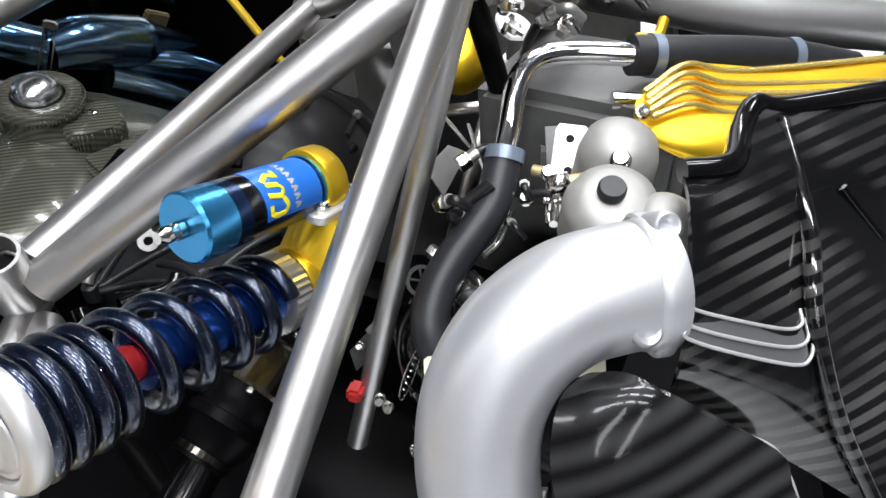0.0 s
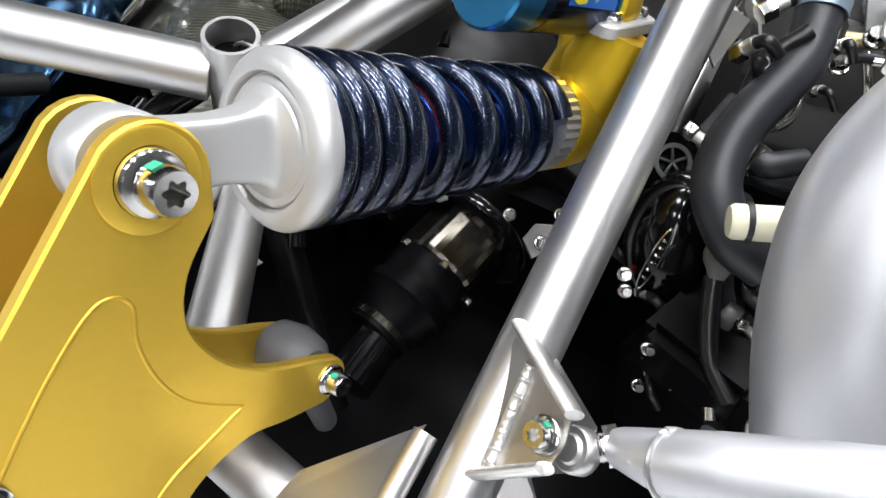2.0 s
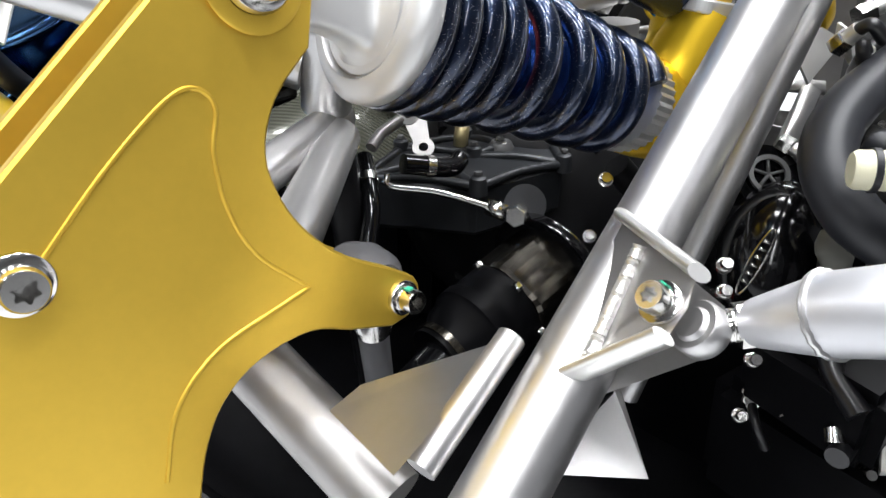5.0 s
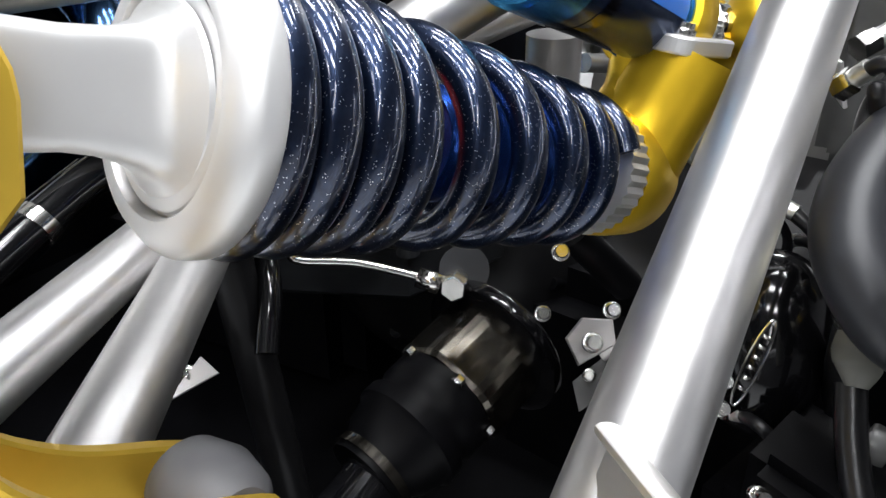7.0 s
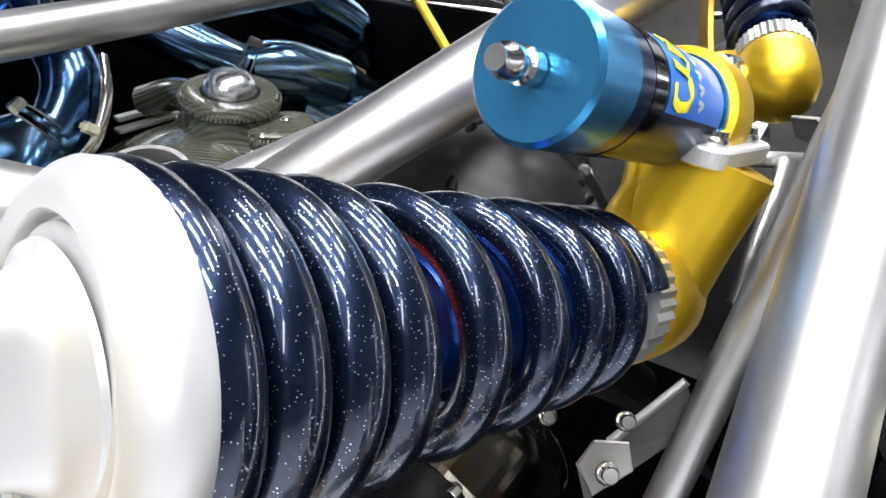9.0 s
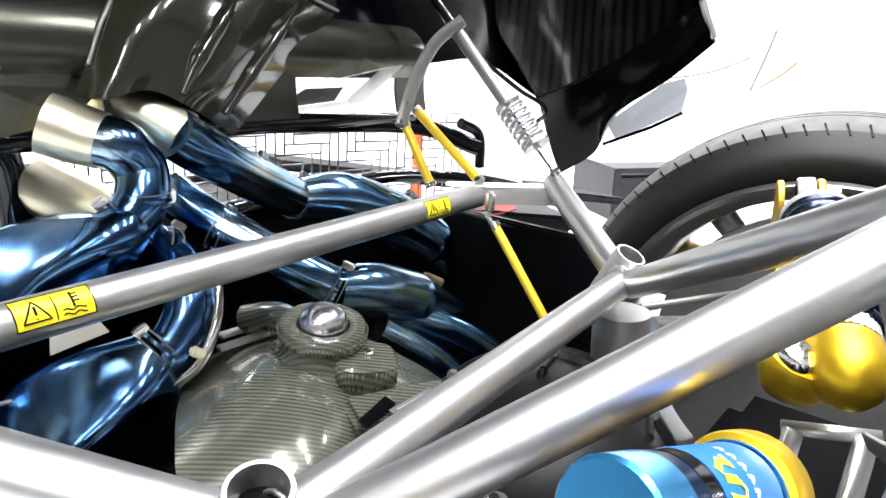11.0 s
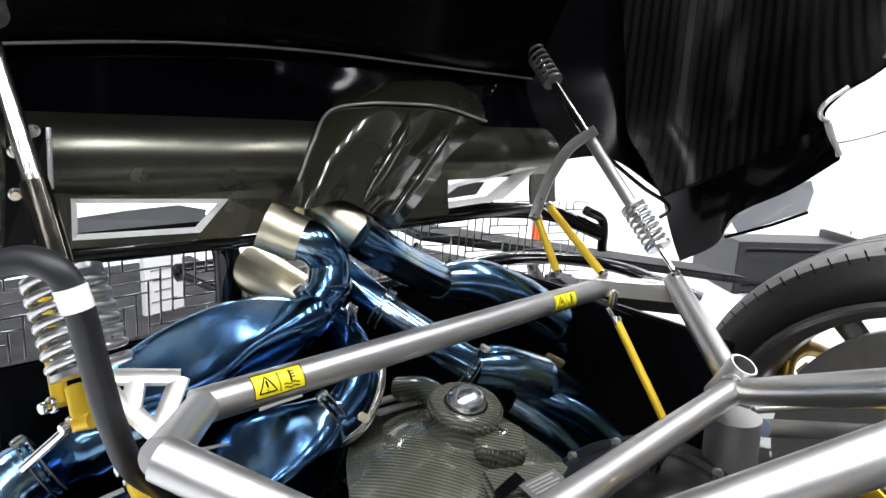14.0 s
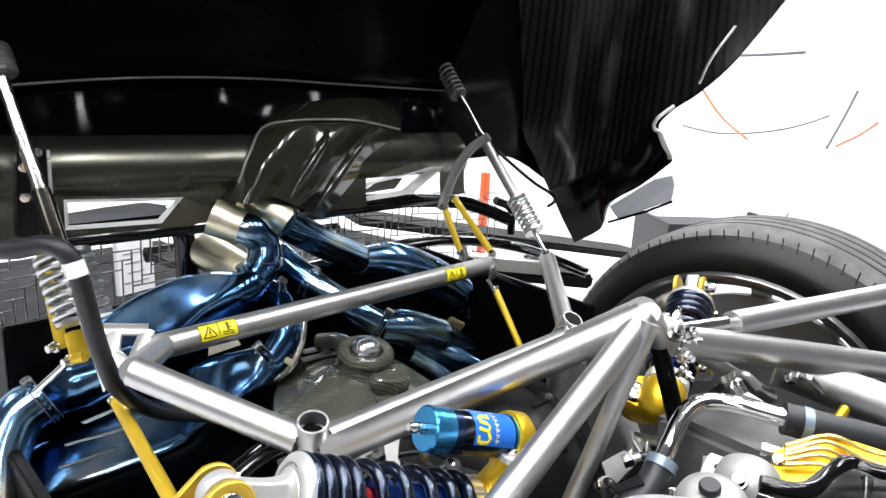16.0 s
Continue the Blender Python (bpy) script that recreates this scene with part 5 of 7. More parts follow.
for q, r in (((-0.059, -0.406, 0.605), 0.006), ((-0.080, -0.389, 0.587), 0.005), ((-0.050, -0.417, 0.612), 0.004), ((-0.123, -0.460, 0.673), 0.006)):
    bolt(eng, q, (-0.5, 0.1, 0.7), r, socket=False, h=0.01)
bm = B(); sweep(bm, curve([(-0.044, -0.389, 0.596), (-0.050, -0.411, 0.600), (-0.070, -0.439, 0.616)], 6), 0.006, 14); part("fitting", bm, M_BRASS, eng, "dull brass fitting")
for pth, r, mt in (([(-0.075, -0.374, 0.567), (-0.105, -0.370, 0.551), (-0.124, -0.360, 0.548)], 0.004, M_STEEL), ([(-0.057, -0.407, 0.592), (-0.098, -0.414, 0.577)], 0.004, M_STEEL), ([(-0.078, -0.389, 0.590), (-0.081, -0.401, 0.598), (-0.087, -0.417, 0.602)], 0.004, M_RUBBER)):
    bm = B(); sweep(bm, curve(pth, 5), r, 10); part("rod", bm, mt, eng)
covers = thing("cylinder_cover", "pale cast cylinder cover with a bracket", "engine cover")
mcv = axes((0.030, -0.420, 0.612), (-0.25, 0.05, 1), (0.3, -1, 0))
bm = B(); box(bm, (0.105, 0.125, 0.05), mcv, 0.012); part("cover", bm, M_CASTP, covers)
bm = B(); box(bm, (0.070, 0.020, 0.012), axes((-0.009, -0.418, 0.643), (-0.25, 0.05, 1), (0.07, -1, 0)), 0.004); part("flange", bm, M_CASTP, covers)
for u, v, r in ((-0.028, -0.035, 0.013), (0.030, -0.040, 0.010), (0.0, 0.030, 0.009), (0.034, 0.040, 0.008)):
    bm = B(); lathe(bm, [(0, 0.013), (r * 0.5, 0.013), (r * 0.55, 0.010), (r * 0.8, 0.011), (r, 0.008), (r * 1.1, -0.004), (0, -0.004)], mcv @ pose(u, v, 0.026), 28); part("boss", bm, M_CASTP, covers)
    bolt(covers, mcv @ Vector((u, v, 0.038)), (-0.25, 0.05, 1), r * 0.45, socket=False, h=0.005, washer=False)
for k in range(5):
    bm = B(); sweep(bm, [mcv @ Vector((-0.045 + 0.022 * k, -0.055, 0.026)), mcv @ Vector((-0.040 + 0.020 * k, 0.055, 0.026))], 0.0028, 10); part("rib", bm, M_CASTP, covers)
mbk = axes((-0.0760, -0.4105, 0.640), (-0.55, 0.0, 0.83), (0.97, 0.05, 0.6))
bm = B(); plate(bm, [(-0.028, -0.013), (-0.022, -0.015), (0.022, -0.015), (0.026, -0.010), (0.026, 0.012), (0.020, 0.015), (-0.024, 0.014), (-0.028, 0.010)], 0.004, mbk, 0.001); part("bracket", bm, M_WHITEALU, covers, "pale sheet bracket")
# The plate is uncut; black discs paint the shade of two bolt openings.
for u, v in ((0.012, 0.001), (-0.017, -0.001)):
    bm = B(); lathe(bm, [(0, 0.0046), (0.0036, 0.0046), (0.0036, 0.002), (0, 0.002)], mbk @ pose(u, v, 0), 20); part("hole_shade", bm, M_SATIN, covers, "black disc painted for the shade of a bolt opening")
bm = B(); sweep(bm, [(-0.1362, -0.4121, 0.655), (-0.130, -0.434, 0.657), (-0.1251, -0.4519, 0.660)], [0.0050, 0.0072, 0.0080], 20); part("stub_pipe", bm, M_BRASS, covers, "khaki stub pipe")
bm = B(); bar(bm, (-0.1400, -0.4010, 0.652), (-0.1350, -0.4160, 0.656), 0.0082, 6); part("union_nut", bm, M_STEEL, covers)
for a, b in (((-0.0979, -0.4058, 0.620), (-0.1479, -0.4099, 0.620)), ((-0.118, -0.398, 0.618), (-0.122, -0.424, 0.622))):
    bm = B(); sweep(bm, [V(a), V(b)], 0.0036, 12); part("link_rod", bm, M_STEEL, covers)
    bm = B(); bar(bm, V(a) * 0.55 + V(b) * 0.45, V(a) * 0.42 + V(b) * 0.58, 0.0062, 6); part("rod_nut", bm, M_STEEL, covers)
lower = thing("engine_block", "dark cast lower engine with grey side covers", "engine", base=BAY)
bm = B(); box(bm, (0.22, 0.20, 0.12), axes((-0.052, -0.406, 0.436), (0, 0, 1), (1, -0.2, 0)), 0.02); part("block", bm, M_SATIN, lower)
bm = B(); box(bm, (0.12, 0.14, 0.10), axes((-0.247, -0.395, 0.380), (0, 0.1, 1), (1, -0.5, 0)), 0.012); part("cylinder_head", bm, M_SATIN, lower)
for q4 in ([(-0.272, -0.343, 0.428), (-0.254, -0.372, 0.430), (-0.273, -0.380, 0.395), (-0.292, -0.351, 0.393)], [(-0.258, -0.376, 0.429), (-0.244, -0.398, 0.432), (-0.253, -0.409, 0.409), (-0.267, -0.388, 0.407)], [(-0.268, -0.406, 0.380), (-0.250, -0.428, 0.387), (-0.259, -0.438, 0.365), (-0.275, -0.411, 0.365)]):
    bm = B()
    f = bm.faces.new([bm.verts.new(p) for p in q4])
    bmesh.ops.solidify(bm, geom=[f], thickness=0.004)
    part("side_cover", bm, M_CASTG, lower, "grey cast side cover")
bm = B(); box(bm, (0.05, 0.08, 0.06), axes((-0.301, -0.363, 0.466), (-0.2, 0.1, 1), (1, -0.5, 0)), 0.008); part("cover", bm, M_SATIN, lower)
for pth, r in (([(-0.245, -0.341, 0.588), (-0.253, -0.351, 0.588), (-0.241, -0.369, 0.589)], 0.008), ([(-0.260, -0.343, 0.564), (-0.254, -0.347, 0.531), (-0.249, -0.354, 0.492), (-0.260, -0.369, 0.463)], 0.009), ([(-0.276, -0.366, 0.541), (-0.269, -0.375, 0.504), (-0.269, -0.390, 0.471)], 0.007), ([(-0.294, -0.368, 0.454), (-0.287, -0.395, 0.422), (-0.292, -0.421, 0.391)], 0.008), ([(-0.211, -0.340, 0.566), (-0.222, -0.357, 0.561), (-0.213, -0.377, 0.559)], 0.007), ([(-0.290, -0.369, 0.503), (-0.298, -0.395, 0.483), (-0.298, -0.444, 0.457)], 0.006)):
    h = thing("engine_hose", "black rubber engine hose", "hose", "black hoses", base=BAY)
    bm = B(); sweep(bm, curve(pth, 8), r, 16); part("hose", bm, M_RUBBER, h)
    clamp_on(h, pth, r)
for q in ((-0.301, -0.299, 0.502), (-0.309, -0.327, 0.427), (-0.309, -0.296, 0.523), (-0.315, -0.324, 0.473), (-0.310, -0.379, 0.438), (-0.303, -0.397, 0.415)):
    bolt(lower, q, (-0.7, -0.2, 0.6), 0.0032, socket=False, h=0.010)
cream = thing("cream_tube", "cream plastic tube with a black band", "plastic tube", base=SIDE)
t0_, t1_ = V((-0.302, -0.342, 0.583)), V((-0.238, -0.414, 0.510))
t1_ = t0_ + V(0.030, -0.115, 0.012)
bm = B(); sweep(bm, [t0_ + (t0_ - t1_) * 0.02, t0_, t1_], [0.0085, 0.0100, 0.0105], 28); part("tube", bm, M_CREAM, cream)
bm = B(); lathe(bm, [(0.0100, 0.006), (0.0112, 0.006), (0.0112, 0.009), (0.0100, 0.009)], axes(t0_, t1_ - t0_), 28, True); part("band", bm, M_RUBBER, cream)
hump = thing("belt_guard", "glossy black rounded guard with an oval badge", "engine cover", base=GUARD)
hc = V((-0.253, -0.322, 0.504))
mh = axes(hc, V(-0.742, -0.3, 0.507), (0.3, 0, 1))
bm = B(); lathe(bm, [(0, 0.028), (0.012, 0.027), (0.026, 0.020), (0.034, 0.008), (0.036, -0.01), (0.036, -0.05), (0, -0.05)], mh @ Matrix.Diagonal((1.35, 0.8, 1, 1)), 40); part("guard", bm, M_BLACK, hump)
b0, b1 = V((-0.279, -0.319, 0.533)), V((-0.306, -0.311, 0.501))
cb, db = (b0 + b1) / 2, (b0 - b1)
sb = db.cross(V(-0.742, -0.44, 0.507)).normalized()
bm = B(); sweep(bm, [cb + db * 0.5 * math.cos(2 * math.pi * i / 40) + sb * 0.0038 * math.sin(2 * math.pi * i / 40) for i in range(41)], 0.0006, 6); badge = part("badge_rim", bm, M_STEEL, hump, "thin bright oval badge outline")
for i in range(6):
    bm = B(); c_ = cb + db * (0.30 - 0.12 * i); bar(bm, c_ - sb * 0.0018, c_ + sb * 0.0018, 0.0011, 6); part("badge_bar", bm, M_STEEL, hump)
em = thing("pulley", "black pulley with a bright spoked ring", "pulley", base=GUARD)
bm = B(); lathe(bm, [(0.010, 0), (0.013, 0), (0.013, 0.002), (0.010, 0.002)], axes((-0.222, -0.305, 0.543), (-0.65, -0.35, 0.67)), 28, True); part("ring", bm, M_CASTD, em)
bm = B(); lathe(bm, [(0, -0.02), (0.021, -0.02), (0.021, -0.002), (0, -0.002)], axes((-0.222, -0.305, 0.543), (-0.65, -0.35, 0.67)), 32); part("wheel", bm, M_BLACK, em)
for i in range(5):
    a = axes((-0.222, -0.305, 0.543), (-0.65, -0.35, 0.67))
    bm = B(); bar(bm, a @ Vector((0, 0, 0)), a @ Vector((0.011 * math.cos(1.257 * i), 0.011 * math.sin(1.257 * i), 0)), 0.0012, 6); part("spoke", bm, M_CASTD, em)
wire = thing("cable_lug", "bright cable lug with an eye", "cable lug", base=GEARBOX)
bm = B(); lathe(bm, [(0.004, -0.0012), (0.0095, -0.0012), (0.0095, 0.0012), (0.004, 0.0012)], axes((-0.204, -0.013, 0.517), (-0.6, -0.4, 0.6)), 24, True); part("eye", bm, M_GREYM, wire)
bm = B(); sweep(bm, [(-0.208, -0.009, 0.513), (-0.229, -0.003, 0.505), (-0.245, -0.005, 0.498)], 0.005, 10); part("tang", bm, M_GREYM, wire)
frontbar = thing("front_brace", "wide satin silver brace behind the cabin", "car frame", base=TAIL)
bm = B(); sweep(bm, [(0.255, -0.376, 0.678), (0.304, -0.588, 0.650), (0.388, -0.877, 0.640)], 0.030, 24); part("tube", bm, M_TUBE, frontbar)
bm = B(); sweep(bm, curve([(0.150, -0.453, 0.667), (0.157, -0.474, 0.669), (0.181, -0.479, 0.679)], 5), 0.006, 12); part("gold_hook", bm, M_GOLDC, frontbar, "small gold bracket")


# small fittings round the engine
def fitting(p, axis, r, turn=0.03, material=None):
    """A pipe stub with a hexagon nut and a short bent tail."""
    ob = thing("pipe_fitting", "small bright pipe fitting with a hexagon nut", "pipe fitting", "pipe fittings", base=BAY if p[2] < 0.56 else TOP)
    m = axes(p, axis)
    bm = B(); lathe(bm, [(0, 0), (r, 0), (r, r * 1.3), (r * 0.9, r * 1.45), (0, r * 1.45)], m, 6); part("nut", bm, M_STEEL, ob)
    bm = B(); lathe(bm, [(r * 0.4, r * 1.4), (r * 0.72, r * 1.4), (r * 0.72, r * 2.6), (r * 0.4, r * 2.6)], m, 16, True); part("collar", bm, M_ALU, ob)
    e = m @ Vector((0, 0, r * 2.2))
    d = (m.to_3x3() @ Vector((0, 0, 1)))
    bm = B(); sweep(bm, curve([e, e + d * turn * 0.5 + V(0, 0, -turn * 0.15), e + d * turn * 0.8 + V(0.3 * turn, -0.2 * turn, -turn * 0.7)], 5), r * 0.6, 12); part("tail", bm, material or M_HOSE, ob)
    return ob


fitting((-0.120, -0.315, 0.596), (-0.4, -0.5, 0.7), 0.0080)
fitting((-0.078, -0.322, 0.612), (0.5, -0.6, 0.4), 0.0085)
fitting((-0.114, -0.339, 0.584), (-0.6, 0.2, 0.6), 0.0075, 0.04)
fitting((-0.182, -0.300, 0.558), (-0.3, -0.8, -0.2), 0.0065)
fitting((-0.182, -0.302, 0.536), (-0.8, -0.2, -0.4), 0.0070, 0.035)
fitting((-0.250, -0.382, 0.426), (-0.5, -0.5, -0.6), 0.0070, 0.05)
fitting((-0.234, -0.391, 0.481), (-0.7, -0.3, 0.5), 0.0075, 0.05)
fitting((-0.283, -0.328, 0.425), (-0.8, -0.3, 0.1), 0.0050)
fitting((-0.177, -0.315, 0.531), (-0.6, -0.4, 0.5), 0.0050)
fitting((-0.260, -0.308, 0.467), (-0.6, -0.4, 0.6), 0.0055, 0.04)
fitting((0.091, -0.392, 0.678), (-0.6, -0.1, 0.7), 0.0090, 0.04, M_STEEL)
fitting((0.133, -0.365, 0.670), (-0.3, -0.6, 0.6), 0.0100, 0.04, M_GREYM)
fitting((-0.071, -0.384, 0.598), (-0.7, -0.1, 0.5), 0.0060, 0.03)
fitting((-0.097, -0.377, 0.572), (-0.7, -0.3, 0.5), 0.0050, 0.03)
fitting((0.191, -0.429, 0.679), (-0.4, -0.7, 0.5), 0.0090, 0.04, M_STEEL)
fitting((0.213, -0.389, 0.686), (0.5, -0.7, 0.4), 0.0085, 0.04, M_GREYM)
for pth, r in (([(-0.106, -0.358, 0.619), (-0.121, -0.336, 0.596), (-0.152, -0.333, 0.573), (-0.182, -0.343, 0.560)], 0.006), ([(-0.239, -0.340, 0.401), (-0.251, -0.360, 0.385), (-0.283, -0.372, 0.368)], 0.008), ([(-0.237, -0.371, 0.415), (-0.252, -0.387, 0.400), (-0.253, -0.413, 0.396), (-0.246, -0.434, 0.407)], 0.007), ([(-0.342, -0.375, 0.450), (-0.307, -0.384, 0.450), (-0.272, -0.390, 0.451), (-0.238, -0.381, 0.459)], 0.006), ([(0.034, -0.371, 0.619), (0.084, -0.356, 0.641), (0.147, -0.359, 0.655), (0.201, -0.387, 0.658)], 0.006)):
    h = thing("engine_hose", "thin black rubber engine hose", "hose", "black hoses", base=BAY if pth[0][2] < 0.56 else TOP)
    bm = B(); sweep(bm, curve(pth, 8), r, 14); part("hose", bm, M_HOSE, h)
    clamp_on(h, pth, r, 0.7)


# side castings, wiring and pipes low beside the intake elbow
sidec = thing("side_casting", "grey cast engine side with a bent steel pipe", "engine")
for q4 in ([(-0.2324, -0.3420, 0.4427), (-0.2314, -0.3613, 0.4452), (-0.2670, -0.3796, 0.4148), (-0.2753, -0.3527, 0.4051)],
           [(-0.2394, -0.3751, 0.4390), (-0.2400, -0.3982, 0.4423), (-0.2566, -0.4086, 0.4289), (-0.2568, -0.3820, 0.4239)],
           [(-0.2816, -0.4053, 0.4202), (-0.2773, -0.4461, 0.4346), (-0.2899, -0.4461, 0.4241), (-0.2973, -0.4096, 0.4088)]):
    q = [V(p) for p in q4]
    mid = sum(q, V(0, 0, 0)) / 4
    mm = axes(mid, (-0.70, 0.12, 0.70), q[1] - q[0])
    inv_ = mm.inverted()
    outl = [((inv_ @ p).x, (inv_ @ p).y) for p in q]
    if sum(a[0] * b[1] - b[0] * a[1] for a, b in zip(outl, outl[1:] + outl[:1])) < 0:
        outl = outl[::-1]
    bm = B(); plate(bm, outl, 0.014, mm @ pose(0, 0, -0.010), 0.0018); part("cast_face", bm, M_CASTP, sidec, "pale grey cast face")
fp = [V(p) for p in ((-0.2491, -0.3756, 0.4720), (-0.2499, -0.3818, 0.4721), (-0.2533, -0.3888, 0.4699), (-0.2693, -0.4114, 0.4593), (-0.2840, -0.4332, 0.4519))]
bm = B(); sweep(bm, curve(fp[1:], 8), 0.0034, 14); part("pipe", bm, M_GREYM, sidec, "bent steel pipe")
bm = B(); lathe(bm, [(0.0050, -0.006), (0.0105, -0.006), (0.0115, -0.004), (0.0115, 0.004), (0.0105, 0.006), (0.0050, 0.006)], axes(fp[0] + V(0.006, 0.004, -0.004), fp[2] - fp[0]), 28, True); part("banjo", bm, M_CASTG, sidec)
bm = B(); bar(bm, fp[0], fp[1] + (fp[1] - fp[0]) * 0.4, 0.0058, 6); part("union_nut", bm, M_STEEL, sidec)
bm = B(); sweep(bm, curve([(-0.2212, -0.3759, 0.4877), (-0.2288, -0.3815, 0.4799), (-0.2363, -0.4064, 0.4769)], 6), 0.0046, 12); part("arm", bm, M_CASTD, sidec)
bm = B(); bar(bm, (-0.2895, -0.3812, 0.4225), (-0.2965, -0.3840, 0.4175), 0.0058, 20); part("pin", bm, M_STEEL, sidec)
plug_ = thing("wiring_plug", "grey plastic wiring plug with a black lead", "plug")
bm = B(); sweep(bm, curve([(-0.2287, -0.3463, 0.5223), (-0.2350, -0.3495, 0.5150), (-0.2394, -0.3521, 0.5096), (-0.2460, -0.3533, 0.5021)], 5), [0.0070, 0.0105, 0.0110, 0.0095, 0.0050], 20, squash=(0.7, (0.7, -0.1, -0.7))); part("shell", bm, M_PLUG, plug_)
bm = B(); sweep(bm, curve([(-0.2400, -0.3520, 0.4990), (-0.2578, -0.3582, 0.4781), (-0.2797, -0.3687, 0.4582), (-0.2983, -0.3885, 0.4452)], 8), 0.0072, 16); part("lead", bm, M_HOSE, plug_)

# ---- exhaust ----
exhaust = thing("exhaust_system", "heat-blued titanium exhaust pipes and mufflers", "exhaust", base=TAIL)


def pipe(pts, r, material=None, name="pipe", cap=True, squash=None, label=""):
    bm = B()
    sweep(bm, curve(pts, 8), r, 32, cap, squash)
    return part(name, bm, material or M_TI, exhaust, label)


def joint(p, axis, r):
    bm = B()
    lathe(bm, [(r, -0.0030), (r + 0.0022, -0.0022), (r + 0.0022, 0.0022), (r, 0.0030)], axes(p, axis), 48, True)
    part("joint_ring", bm, M_TI, exhaust)
    for h in (-0.0075, 0.0075):
        bm = B(); lathe(bm, [(r - 0.001, h - 0.0011), (r + 0.0009, h - 0.0008), (r + 0.0009, h + 0.0008), (r - 0.001, h + 0.0011)], axes(p, axis), 48, True)
        part("weld_line", bm, M_CASTD, exhaust, "dark weld line")
    bm = B()
    box(bm, (0.012, 0.010, 0.018), axes(V(p) + axes(p, axis) @ Vector((r + 0.006, 0, 0)) - V(p), axis), 0.002)
    part("joint_lug", bm, M_STEEL, exhaust)


J1, J2, J3, J4 = V(0.241, 0.551, 0.596), V(-0.115, 0.486, 0.608), V(0.154, 0.374, 0.505), V(-0.107, 0.41, 0.485)
pipe([(-0.005, 0.516, 0.725), (0.041, 0.517, 0.697), (0.136, 0.535, 0.646), J1], 0.0345)
joint((0.144, 0.540, 0.642), J1 - V((0.060, 0.540, 0.691)), 0.034)
joint(J1, J1 - V((0.142, 0.543, 0.644)), 0.035)
pipe([(-0.092, 0.534, 0.720), (-0.074, 0.515, 0.711), (-0.056, 0.510, 0.681), (-0.069, 0.493, 0.648), (-0.090, 0.490, 0.624), J2], 0.0330)
joint((-0.067, 0.494, 0.651), (0.05, 0.05, 1), 0.0328)
joint((-0.093, 0.490, 0.621), V((-0.090, 0.490, 0.624)) - V((-0.108, 0.496, 0.609)), 0.034)
pipe([(0.025, 0.587, 0.634), (0.047, 0.539, 0.601), (0.077, 0.482, 0.569), (0.119, 0.419, 0.532), J3], 0.0315)
joint((0.060, 0.512, 0.582), J3 - V((0.047, 0.539, 0.601)), 0.032)
joint(J3, J3 - V((0.119, 0.419, 0.532)), 0.033)
pipe([(-0.059, 0.560, 0.599), (-0.044, 0.492, 0.572), (-0.053, 0.431, 0.543), (-0.069, 0.409, 0.514), (-0.094, 0.404, 0.486), J4], 0.0335)
joint((-0.043, 0.491, 0.576), (1, -0.3, -0.6), 0.0335)
joint(J4, (-1, 0.1, -0.6), 0.0345)
# mufflers


def shell_body(stations, n=72, power=8.0, name="muffler", label=""):
    """A lofted body: (centre, half width, half height, squareness 0..1) by station, its flat side facing up."""
    pts = [V(q[0]) for q in stations]
    bm = B()
    rings = []
    for i, (c_, w, h, k) in enumerate(stations):
        d = (pts[min(i + 1, len(pts) - 1)] - pts[max(i - 1, 0)]).normalized()
        up = V(-0.30, -0.42, 0.86)
        up = (up - d * up.dot(d)).normalized()
        sd = d.cross(up)
        ring = []
        for j in range(n):
            a = 2 * math.pi * j / n
            ca, sa = math.cos(a), math.sin(a)
            f = (abs(ca) ** (2 + power * k) + abs(sa) ** (2 + power * k)) ** (-1 / (2 + power * k))
            ring.append(bm.verts.new(V(c_) + sd * (w * f * ca) + up * (h * f * sa)))
        rings.append(ring)
    for a, b in zip(rings, rings[1:]):
        for j in range(n):
            bm.faces.new((a[j], a[(j + 1) % n], b[(j + 1) % n], b[j])).smooth = True
    bm.faces.new(rings[0][::-1])
    bm.faces.new(rings[-1])
    return part(name, bm, M_TI, exhaust, label)


def stations(rows, n=6):
    """Stations made smooth: each row is (x, y, z, half width, half height, squareness)."""
    a = curve([r[:3] for r in rows], n)
    b = curve([r[3:] for r in rows], n)
    return [(p, max(0.004, q.x), max(0.004, q.y), min(1.0, max(0.0, q.z))) for p, q in zip(a, b)]


shell_body(stations([(-0.095, 0.489, 0.621, 0.0335, 0.0335, 0.0), (*J2, 0.037, 0.036, 0.1), (-0.160, 0.545, 0.568, 0.060, 0.040, 0.7), (-0.217, 0.588, 0.530, 0.070, 0.038, 1.0), (-0.287, 0.622, 0.498, 0.058, 0.032, 1.0), (-0.368, 0.650, 0.470, 0.022, 0.016, 0.8)]), label="faceted heat-blued muffler with a flat top")
shell_body(stations([(*J4, 0.035, 0.035, 0.0), (-0.143, 0.421, 0.450, 0.056, 0.050, 0.4), (-0.189, 0.453, 0.403, 0.068, 0.060, 0.8), (-0.243, 0.502, 0.334, 0.070, 0.062, 0.8), (-0.457, 0.620, 0.245, 0.062, 0.056, 0.6)]), label="faceted heat-blued muffler")
pipe([J3, (0.208, 0.351, 0.496), (0.290, 0.328, 0.460), (0.383, 0.293, 0.423)], [0.033, 0.042, 0.046, 0.012], M_TI, "muffler", label="heat-blued muffler cone")
pipe([J1, (0.317, 0.520, 0.589), (0.411, 0.481, 0.545), (0.493, 0.437, 0.490), (0.519, 0.419, 0.429)], [0.036, 0.048, 0.053, 0.046, 0.010], M_TI, "muffler", label="heat-blued muffler")
